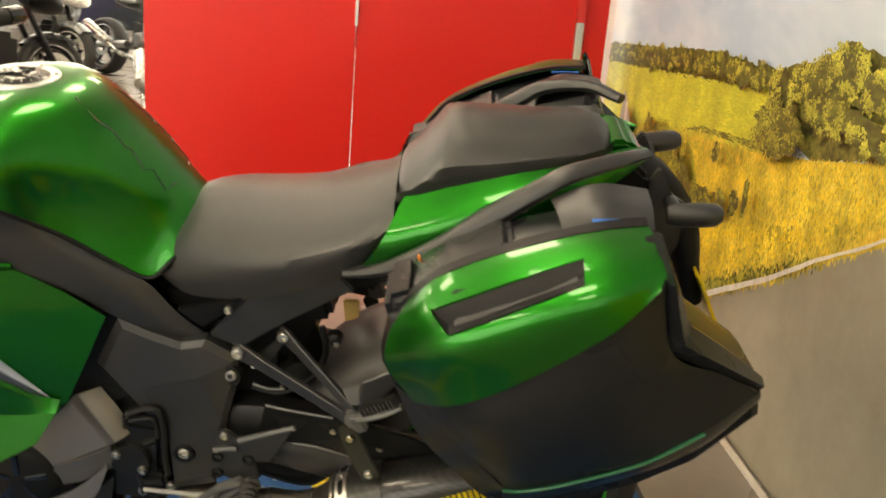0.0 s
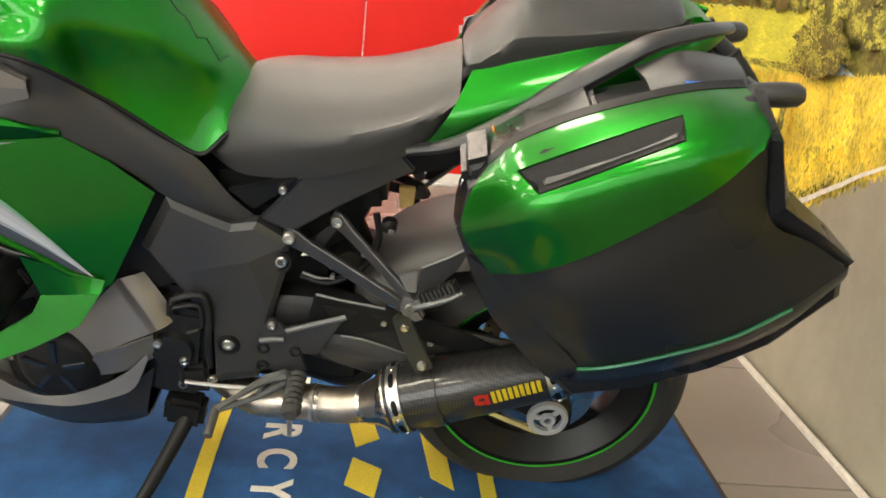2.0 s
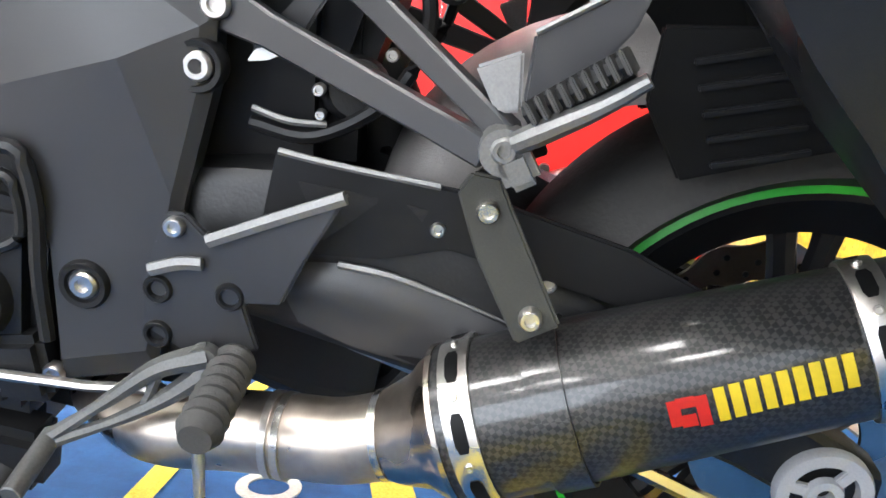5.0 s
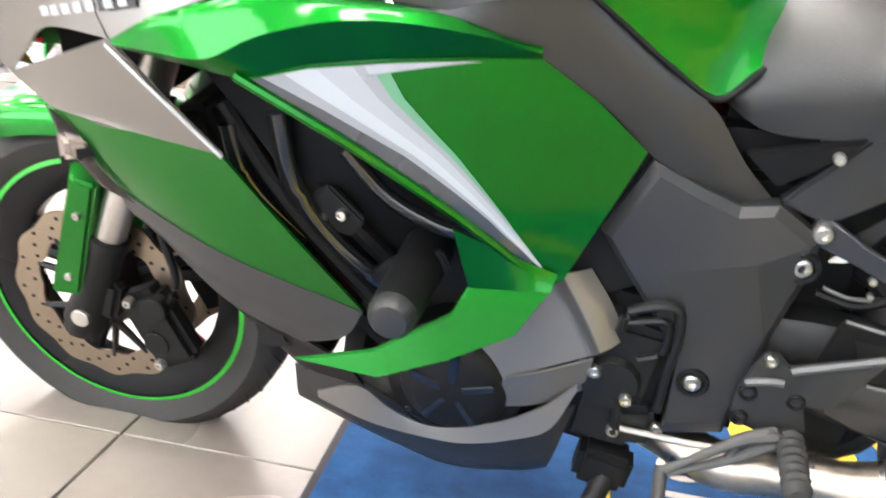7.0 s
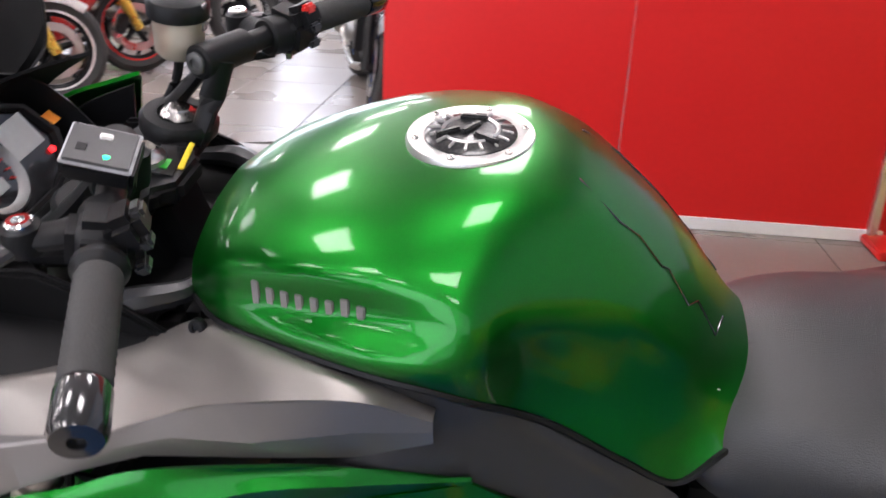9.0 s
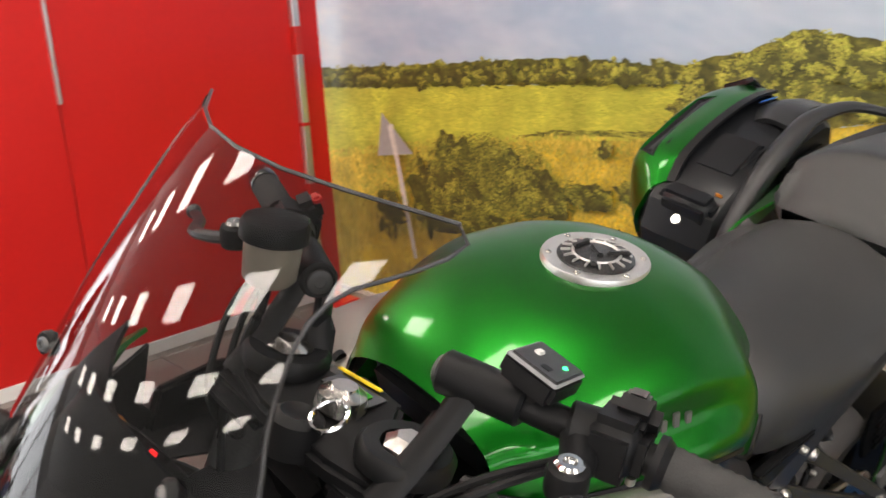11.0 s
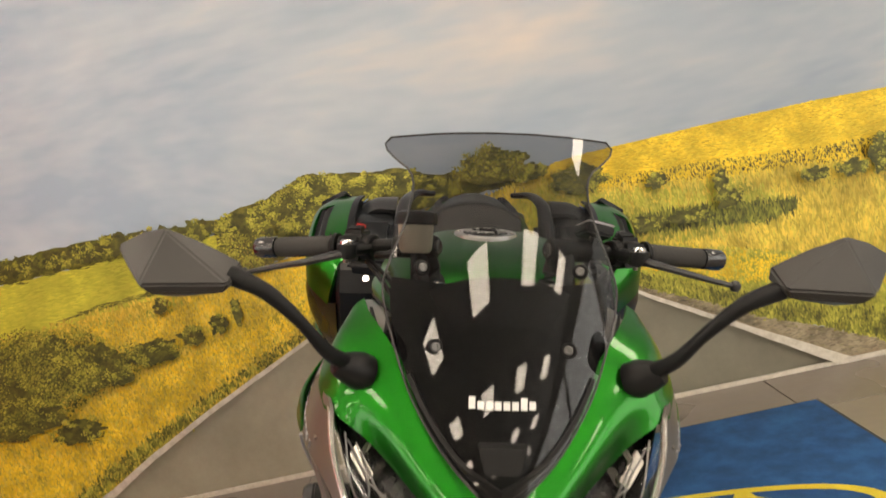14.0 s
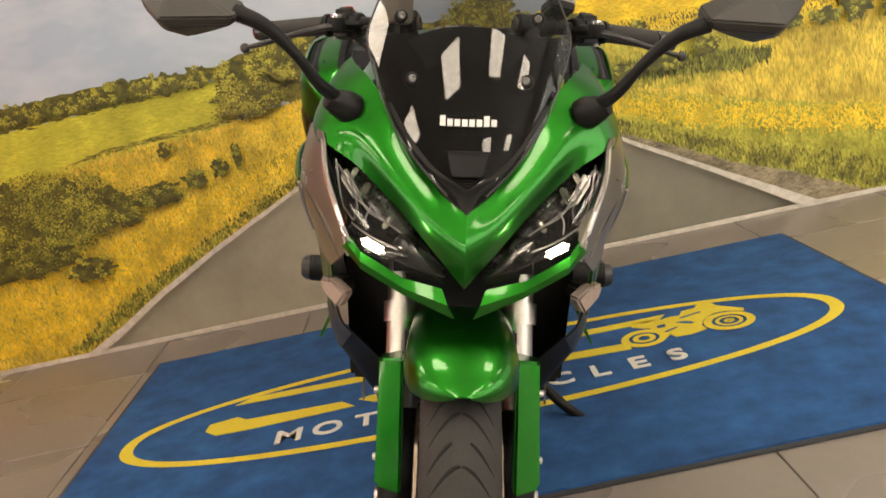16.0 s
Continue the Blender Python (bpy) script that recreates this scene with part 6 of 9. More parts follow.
# frame covers
for s in (-1, 1):
    b = bm_new()
    patch(b, [[(-0.960, 0.205, 0.870), (-0.895, 0.204, 0.938), (-0.818, 0.198, 0.922), (-0.762, 0.167, 0.878), (-0.730, 0.151, 0.852), (-0.670, 0.140, 0.808), (-0.615, 0.134, 0.772), (-0.570, 0.132, 0.715), (-0.520, 0.122, 0.664)],
              [(-0.960, 0.214, 0.846), (-0.880, 0.214, 0.885), (-0.790, 0.184, 0.875), (-0.700, 0.156, 0.825), (-0.630, 0.145, 0.760), (-0.575, 0.135, 0.702), (-0.525, 0.124, 0.662)],
              [(-0.955, 0.222, 0.838), (-0.875, 0.222, 0.860), (-0.792, 0.188, 0.856), (-0.710, 0.164, 0.810), (-0.640, 0.152, 0.745), (-0.585, 0.140, 0.692), (-0.535, 0.128, 0.658)],
              [(-0.945, 0.226, 0.832), (-0.870, 0.220, 0.828), (-0.798, 0.194, 0.812), (-0.730, 0.172, 0.768), (-0.668, 0.152, 0.712), (-0.610, 0.140, 0.680), (-0.560, 0.130, 0.658)]], 26, 8, 0.005, s)
    part("tank_trim", b, GREYPL, bike, "smooth dark grey trim below the tank")
    b = bm_new()
    edge = [(-0.668, 0.709), (-0.614, 0.686), (-0.564, 0.668), (-0.523, 0.676), (-0.469, 0.641), (-0.471, 0.593), (-0.494, 0.501), (-0.518, 0.358), (-0.593, 0.343), (-0.597, 0.451), (-0.619, 0.493), (-0.680, 0.571), (-0.713, 0.614)]
    outer = [(x, 0.150 + 0.05 * (0.62 - z) * (z < 0.62) - 0.07 * (x + 0.60) * (x > -0.60), z) for x, z in edge]
    mid = Vector((-0.575, 0.166, 0.560))
    fan = bm_new()
    ring0 = [fan.verts.new(mir((x, y - 0.022, z), s)) for x, y, z in outer]
    ring1 = [fan.verts.new(mir((x, y, z), s)) for x, y, z in outer]
    ring2 = [fan.verts.new(mir(tuple(V(p).lerp(mid, 0.10) + Vector((0, 0.006, 0))), s)) for p in outer]
    for k in range(len(edge)):
        n2 = (k + 1) % len(edge)
        fan.faces.new((ring0[k], ring0[n2], ring1[n2], ring1[k]))
        fan.faces.new((ring1[k], ring1[n2], ring2[n2], ring2[k]))
    # crease from the middle to the upper bolt, facets above and below
    crease = [fan.verts.new(mir(p, s)) for p in ((-0.632, 0.1665, 0.578), (-0.534, 0.1655, 0.608))]
    for loop in ((12, 0, 1, 2, "b", "a"), (2, 3, 4, "b"), (4, 5, "b"), (5, 6, 10, "a", "b"), (6, 7, 8, 9, 10), (10, 11, 12, "a")):
        fan.faces.new([crease[0] if k == "a" else crease[1] if k == "b" else ring2[k] for k in loop])
    bmesh.ops.triangulate(fan, faces=[g for g in fan.faces if len(g.verts) > 4])
    merge(b, fan)
    fc = part("frame_cover", b, GREYPL, bike, "dark grey frame side cover", angle=10)
    for q in ((-0.482, 0.146, 0.605), (-0.570, 0.163, 0.431)):
        b = bm_new()
        lathe(b, [(0.0125, 0.001), (0.0145, 0.006), (0.0185, 0.0065), (0.0205, 0.003), (0.0205, -0.010), (0.0125, -0.010)], mir(q, s), (0, s, 0), 26, close=True)
        cup = part("bolt_cup", b, BLACK, fc, "black cup round the bolt")
        bolts("cover_bolt", [mir(q, s)], STEEL, cup, 0.0115, (0, s, 0), 0.007, "bright hexagon bolt")
    b = bm_new()
    plate(b, [(-0.523, 0.130, 0.672), (-0.451, 0.142, 0.767), (-0.295, 0.154, 0.828), (-0.270, 0.150, 0.800), (-0.381, 0.140, 0.722), (-0.466, 0.138, 0.657)], (0, -0.02, 0), 0.004, s)
    part("seat_frame_cover", b, GREYPL, bike, "dark grey cover below the seat")
    b = bm_new()
    plate(b, [(-0.572, 0.140, 0.728), (-0.456, 0.152, 0.768), (-0.470, 0.148, 0.745), (-0.530, 0.136, 0.692)], (0, -0.015, 0), 0.003, s)
    tr = part("seat_side_trim", b, BLACK, bike)
    b = bm_new()
    bolt(b, mir((-0.480, 0.150, 0.742), s), 0.007, (0, s, 0))
    part("trim_screw", b, STEEL, tr)
for size, c, r in (((0.46, 0.19, 0.12), (-0.30, 0, 0.806), -19), ((0.40, 0.18, 0.11), (0.0, 0, 0.93), -8), ((0.24, 0.18, 0.22), (-0.50, 0, 0.60), 0), ((0.15, 0.20, 0.09), (-0.548, 0, 0.728), 0)):
    b = bm_new()
    box(b, size, c, (0, r, 0), 0.03)
    part("subframe", b, BLACK, bike, "black seat subframe")
b = bm_new()
box(b, (0.25, 0.16, 0.14), (-0.45, 0, 0.37), (0, 8, 0), 0.02)
tube(b, [(-0.50, -0.06, 0.33), (-0.36, -0.07, 0.30), (-0.30, -0.07, 0.36)], 0.016, 8, 10)
part("rear_linkage", b, ENGINE, bike, "black rear suspension linkage")

# tank
b = bm_new()
TANK_FRONT = [  # x, top, half-width points from the top down to the lower edge: (half width, height)
    (-1.082, 0.992, ((0.035, 0.990), (0.075, 0.980), (0.100, 0.968), (0.108, 0.955), (0.112, 0.945), (0.112, 0.936))),
    (-1.040, 1.020, ((0.055, 1.016), (0.105, 1.004), (0.138, 0.987), (0.141, 0.966), (0.152, 0.948), (0.150, 0.936))),
    (-0.960, 1.047, ((0.070, 1.043), (0.125, 1.031), (0.166, 1.010), (0.166, 0.980), (0.192, 0.958), (0.186, 0.945))),
    (-0.890, 1.060, ((0.075, 1.057), (0.132, 1.046), (0.182, 1.022), (0.182, 0.991), (0.216, 0.967), (0.208, 0.948))),
    (-0.835, 1.067, ((0.078, 1.064), (0.138, 1.049), (0.188, 1.020), (0.196, 0.996), (0.219, 0.968), (0.210, 0.940))),
    (-0.800, 1.069, ((0.078, 1.066), (0.135, 1.050), (0.186, 1.012), (0.200, 0.994), (0.205, 0.962), (0.196, 0.918)))]
TANK_REAR = [
    (-0.768, 1.068, ((0.076, 1.063), (0.128, 1.040), (0.170, 0.993), (0.168, 0.968), (0.163, 0.930), (0.168, 0.886))),
    (-0.730, 1.060, ((0.068, 1.052), (0.110, 1.026), (0.148, 0.977), (0.142, 0.948), (0.141, 0.900), (0.150, 0.856))),
    (-0.670, 1.015, ((0.048, 1.008), (0.082, 0.995), (0.120, 0.963), (0.118, 0.930), (0.124, 0.868), (0.138, 0.812))),
    (-0.615, 0.958, ((0.036, 0.954), (0.062, 0.945), (0.093, 0.920), (0.099, 0.887), (0.112, 0.832), (0.131, 0.782))),
    (-0.578, 0.910, ((0.032, 0.907), (0.050, 0.900), (0.070, 0.886), (0.086, 0.865), (0.106, 0.834), (0.118, 0.812))),
    (-0.552, 0.884, ((0.030, 0.881), (0.046, 0.876), (0.064, 0.866), (0.078, 0.854), (0.092, 0.841), (0.100, 0.832)))]
rows = []
for x, top, pr in TANK_FRONT + TANK_REAR:
    half = [(x, -w, z) for w, z in reversed(pr)]
    rows.append(cr(half + [(x, 0, top)] + [(x, w, z) for w, z in pr], 49))
cols = [cr([r[i] for r in rows], 67) for i in range(49)]
sub = bm_new()
grid_faces(sub, [[c[j] for c in cols] for j in range(67)])
inner_v = [v for v in sub.verts if not v.is_boundary]
for k in range(3):
    bmesh.ops.smooth_vert(sub, verts=inner_v, factor=0.5, use_axis_x=True, use_axis_y=True, use_axis_z=True)
top_v = [v for v in inner_v if v.co.x > -0.86 and abs(v.co.y) < 0.07]
for k in range(8):
    bmesh.ops.smooth_vert(sub, verts=top_v, factor=0.5, use_axis_x=True, use_axis_y=True, use_axis_z=True)
bmesh.ops.recalc_face_normals(sub, faces=sub.faces)
tank_skin = BVHTree.FromBMesh(sub)
merge(b, sub)
tank = part("fuel_tank", b, GREEN, bike, "deep metallic green fuel tank", angle=70)
b = bm_new()
for j in (0, 48):
    tube(b, cols[j], 0.004, 6)
part("tank_seam", b, BLACK, tank)
CAP, CN = tank_skin.ray_cast(Vector((-0.837, 0, 2)), Vector((0, 0, -1)))[0] - Vector((0, 0, 0.002)), Vector((-0.03, 0, 1))
b = bm_new()
lathe(b, [(0.042, -0.02), (0.060, -0.02), (0.061, 0.0), (0.059, 0.004), (0.045, 0.004), (0.042, 0.002)], CAP, CN, 40, close=True)
cap = part("filler_ring", b, RINGALU, tank, "pale aluminium ring of the filler cap")
b = bm_new()
lathe(b, [(0, 0.0085), (0.020, 0.008), (0.037, 0.0065), (0.043, 0.004), (0.043, -0.005), (0, -0.005)], CAP, CN, 36)
for q in ((-0.020, -0.012, 40), (0.016, -0.018, -30), (0.0, 0.022, 5), (0.0, 0.0, 60)):
    box(b, (0.026, 0.007, 0.006), CAP + Vector((q[0], q[1], 0.0095)), (0, 0, q[2]), 0.0015)
lid = part("filler_cap", b, CARBON, cap, "dark filler cap with raised ribs")
for i in range(16):
    a = 2 * math.pi * i / 16
    b = bm_new()
    box(b, (0.011, 0.0022, 0.003), CAP + Vector((0.034 * math.cos(a), 0.034 * math.sin(a), 0.0078)), (0, 8, math.degrees(a)), 0.0006)
    part("cap_rib", b, RINGALU, lid, "thin bright rib")
b = bm_new()
lathe(b, [(0.024, 0.008), (0.0265, 0.0098), (0.028, 0.008)], CAP, CN, 32, close=True)
part("cap_ring", b, RINGALU, lid, "thin bright ring")
bolts("cap_screw", [CAP + Vector((math.cos(a) * 0.052, math.sin(a) * 0.052, 0.004 + 0.03 * 0.052 * math.cos(a))) for a in (2 * math.pi * (i + 0.3) / 6 for i in range(6))], STEEL, cap, 0.0035, (0, 0, 1), 0.002)
for s in (-1, 1):
    for k in range(8):
        b = bm_new()
        u = k / 7
        p = Vector((-1.000 + 0.100 * u, 0, 0.979 + 0.011 * u))
        p = tank_skin.ray_cast(p + Vector((0, s * 0.5, 0)), Vector((0, -s, 0)))[0]
        box(b, (0.0080, 0.004, 0.024 if k in (0, 6) else 0.016), p, (8 * s, -4, -14 * s * -1), 0.001)
        part("maker_mark", b, ALU, tank, "raised chrome bar")
# outline of a clear tank pad
for s in (-1, 1):
    line = [(-0.735, 0.085, 1.045), (-0.705, 0.110, 1.005), (-0.690, 0.100, 0.985), (-0.668, 0.112, 0.962), (-0.662, 0.102, 0.955), (-0.645, 0.116, 0.925), (-0.628, 0.100, 0.925), (-0.610, 0.108, 0.893), (-0.596, 0.085, 0.900), (-0.585, 0.070, 0.905)]
    near = [tank_skin.find_nearest(V(mir((q[0], q[1] * 0.55, q[2] + 0.012), s))) for q in line]
    b = bm_new()
    tube(b, [p[0] + p[1] * (0.0006 if p[1].z > 0 or p[1].y * s > 0 else -0.0006) for p in near], 0.0011, 5)
    part("tank_pad_edge", b, GLOSS, tank, "thin dark outline of a clear tank pad")
# dark fillers that close the tank shell
b = bm_new()
box(b, (0.05, 0.17, 0.06), (-1.045, 0, 0.955), (0, -20, 0), 0.01)
part("tank_front", b, BLACK, tank)


# seats
def seat(name, secs, label, n=26, crown=1.0, hard=()):
    bb = bm_new()
    rr = []
    for x, top, w, side, low in secs:
        half = [(x, -w * 0.93, low), (x, -w, side), (x, -w * 0.88, top - 0.045 * crown), (x, -w * 0.58, top - 0.017 * crown), (x, 0, top)]
        ring = half + [(x, -p[1], p[2]) for p in reversed(half[:-1])]
        ring = cr(ring, 29)
        rr.append(ring)
    rows2 = []
    for i0, i1 in zip((0, *hard), (*hard, len(rr) - 1)):
        cc = [cr([r[i] for r in rr[i0:i1 + 1]], n) for i in range(29)]
        rows2 += [[c[j] for c in cc] for j in range(1 if i0 else 0, n)]
    loft(bb, rows2, True)
    return part(name, bb, VINYL, bike, label, angle=36 if hard else 55)


seat("rider_seat", [(-0.608, 0.842, 0.112, 0.790, 0.776), (-0.560, 0.886, 0.130, 0.792, 0.752), (-0.500, 0.900, 0.148, 0.812, 0.756), (-0.430, 0.903, 0.162, 0.836, 0.770), (-0.350, 0.912, 0.170, 0.860, 0.800), (-0.275, 0.935, 0.168, 0.895, 0.838), (-0.215, 0.962, 0.150, 0.925, 0.905)], "dark grey vinyl rider seat")
seat("pillion_seat", [(-0.214, 0.967, 0.097, 0.96, 0.952), (-0.205, 0.986, 0.12, 0.972, 0.951), (-0.174, 1.021, 0.126, 0.994, 0.955), (-0.146, 1.061, 0.127, 1.016, 0.966), (-0.138, 1.069, 0.127, 1.022, 0.968), (-0.117, 1.073, 0.127, 1.025, 0.972), (-0.051, 1.075, 0.125, 1.033, 0.983), (0.006, 1.077, 0.12, 1.043, 0.998), (0.082, 1.081, 0.107, 1.059, 1.021), (0.113, 1.077, 0.093, 1.068, 1.046), (0.124, 1.067, 0.076, 1.068, 1.055)], "dark grey stepped pillion seat", 16, 0.8, (4,))

# tail
for s in (-1, 1):
    b = bm_new()
    patch(b, [[(-0.200, 0.118, 0.965), (-0.100, 0.118, 1.000), (-0.020, 0.114, 1.026), (0.080, 0.098, 1.044), (0.140, 0.074, 1.056), (0.182, 0.050, 1.052)],
              [(-0.230, 0.165, 0.905), (-0.120, 0.166, 0.950), (-0.030, 0.160, 0.985), (0.080, 0.134, 1.028), (0.150, 0.090, 1.042), (0.186, 0.056, 1.048)],
              [(-0.265, 0.166, 0.848), (-0.130, 0.172, 0.890), (-0.030, 0.168, 0.935), (0.080, 0.140, 0.990), (0.150, 0.094, 1.020), (0.182, 0.060, 1.034)]], 22, 9, 0.004, s)
    part("tail_panel", b, GREEN, bike, "metallic green tail panel")
    b = bm_new()
    tube(b, [mir(q, s) for q in ((-0.285, 0.158, 0.838), (-0.220, 0.180, 0.866), (-0.140, 0.198, 0.922), (-0.085, 0.204, 0.968), (-0.003, 0.204, 1.030), (0.042, 0.196, 1.058), (0.113, 0.170, 1.074), (0.165, 0.122, 1.070))], [0.012, 0.020, 0.024, 0.022, 0.021, 0.020, 0.017, 0.012], 12, 36, flat=0.7)
    part("grab_rail", b, GREYPL, bike, "dark grey passenger grab rail")
b = bm_new()
plate(b, [(0.085, -0.058, 1.030), (0.122, -0.058, 1.060), (0.152, -0.058, 1.063), (0.178, -0.058, 1.044), (0.158, -0.058, 1.018), (0.121, -0.058, 0.996)], (0, 0.124, 0), 0.008)
part("tail_top", b, GREEN, bike, "metallic green tail tip")
b = bm_new()
plate(b, [(0.100, -0.070, 0.984), (0.117, -0.070, 1.014), (0.161, -0.070, 1.032), (0.194, -0.070, 1.006), (0.197, -0.070, 0.967), (0.145, -0.070, 0.952)], (0, 0.14, 0), 0.008)
part("tail_underside", b, BLACK, bike, "black plastic under the tail")
b = bm_new()
box(b, (0.014, 0.10, 0.022), (0.172, 0, 1.030), (0, 35, 0), 0.005)
part("tail_lamp", b, REDPL, bike, "red tail lamp")
b = bm_new()
tube(b, [(0.13, 0, 1.00), (0.21, 0, 0.965), (0.275, 0, 0.90), (0.305, 0, 0.82), (0.335, 0, 0.74)], [0.055, 0.042, 0.028, 0.022, 0.018], 10, 18)
hang = part("plate_hanger", b, BLACK, bike, "black number plate hanger")
b = bm_new()
box(b, (0.006, 0.18, 0.16), (0.352, 0, 0.755), (0, -28, 0), 0.002)
part("number_plate", b, PLATE, hang, "plain yellow rear plate")
for s in (-1, 1):
    b = bm_new()
    cyl(b, (0.222, s * 0.05, 0.975), (0.232, s * 0.140, 0.982), 0.011)
    lathe(b, [(0, -0.022), (0.014, -0.022), (0.0185, -0.006), (0.0195, 0.03), (0.018, 0.052), (0.011, 0.062), (0, 0.064)], (0.232, s * 0.148, 0.983), (1, s * 0.1, 0.14), 20)
    ri = part("rear_indicator", b, GREYPL, bike, "dark grey rear indicator on a short stem")
    b = bm_new()
    plate(b, [(0.190, 0.072, 1.012), (0.203, 0.072, 1.032), (0.231, 0.072, 0.986), (0.254, 0.072, 0.974), (0.257, 0.072, 0.898), (0.248, 0.072, 0.876), (0.217, 0.072, 0.908), (0.213, 0.072, 0.929), (0.197, 0.072, 0.964)], (0, 0.018, 0), 0.003, s)
    part("indicator_bracket", b, GREYPL, ri)

# side cases
COVER = [[(-0.178, 0.345, 0.915), (-0.143, 0.352, 0.958), (-0.074, 0.355, 0.999), (0.008, 0.355, 1.033), (0.073, 0.352, 1.052), (0.129, 0.345, 1.059)],
         [(-0.190, 0.364, 0.900), (-0.145, 0.383, 0.950), (-0.069, 0.390, 0.996), (0.009, 0.390, 1.030), (0.071, 0.386, 1.050), (0.135, 0.372, 1.056)],
         [(-0.202, 0.374, 0.872), (-0.138, 0.430, 0.938), (-0.062, 0.438, 0.981), (0.015, 0.438, 1.018), (0.075, 0.432, 1.040), (0.141, 0.408, 1.052)],
         [(-0.202, 0.385, 0.830), (-0.132, 0.458, 0.909), (-0.055, 0.468, 0.955), (0.020, 0.468, 0.993), (0.077, 0.462, 1.016), (0.141, 0.432, 1.041)],
         [(-0.159, 0.400, 0.781), (-0.110, 0.460, 0.828), (-0.045, 0.474, 0.872), (0.031, 0.474, 0.930), (0.086, 0.468, 0.975), (0.132, 0.450, 1.023)]]
LID = [[(-0.159, 0.398, 0.783), (-0.111, 0.454, 0.829), (-0.045, 0.468, 0.873), (0.031, 0.468, 0.931), (0.086, 0.462, 0.977), (0.136, 0.444, 1.031)],
       [(-0.128, 0.415, 0.760), (-0.080, 0.466, 0.795), (-0.018, 0.480, 0.826), (0.067, 0.478, 0.872), (0.132, 0.466, 0.920), (0.167, 0.450, 0.931)],
       [(-0.075, 0.425, 0.712), (-0.041, 0.464, 0.738), (0.025, 0.477, 0.772), (0.111, 0.472, 0.813), (0.185, 0.453, 0.860), (0.245, 0.428, 0.890)],
       [(-0.020, 0.430, 0.659), (0.006, 0.450, 0.680), (0.069, 0.456, 0.708), (0.165, 0.450, 0.749), (0.241, 0.436, 0.796), (0.316, 0.400, 0.843)]]
RIB = [[(0.126, 0.380, 1.070), (0.139, 0.438, 1.029), (0.163, 0.444, 0.927), (0.242, 0.424, 0.887), (0.318, 0.394, 0.843)],
       [(0.134, 0.392, 1.074), (0.147, 0.460, 1.038), (0.173, 0.466, 0.956), (0.246, 0.444, 0.911), (0.318, 0.404, 0.857)],
       [(0.142, 0.375, 1.062), (0.162, 0.425, 1.017), (0.190, 0.425, 0.960), (0.260, 0.405, 0.909), (0.325, 0.375, 0.852)],
       [(0.147, 0.330, 1.039), (0.175, 0.330, 0.962), (0.203, 0.330, 0.912), (0.276, 0.330, 0.870), (0.335, 0.330, 0.828)]]
LIP = [[(-0.022, 0.428, 0.661), (0.006, 0.448, 0.682), (0.069, 0.454, 0.710), (0.165, 0.448, 0.751), (0.241, 0.434, 0.798), (0.317, 0.398, 0.845)],
       [(-0.018, 0.420, 0.639), (0.010, 0.432, 0.651), (0.077, 0.436, 0.675), (0.175, 0.430, 0.716), (0.255, 0.418, 0.765), (0.327, 0.385, 0.823)],
       [(-0.014, 0.375, 0.588), (0.017, 0.380, 0.593), (0.085, 0.380, 0.612), (0.190, 0.375, 0.658), (0.272, 0.365, 0.709), (0.341, 0.350, 0.787)],
       [(-0.008, 0.325, 0.552), (0.030, 0.325, 0.562), (0.100, 0.325, 0.580), (0.200, 0.325, 0.630), (0.278, 0.325, 0.686), (0.345, 0.325, 0.778)]]
SHELL = [(-0.008, 0.546), (0.099, 0.573), (0.199, 0.623), (0.275, 0.678), (0.347, 0.774), (0.336, 0.824), (0.205, 0.909), (0.148, 1.038), (0.120, 1.046), (-0.016, 1.004), (-0.124, 0.958), (-0.172, 0.922), (-0.204, 0.885), (-0.214, 0.824), (-0.174, 0.732), (-0.088, 0.625)]
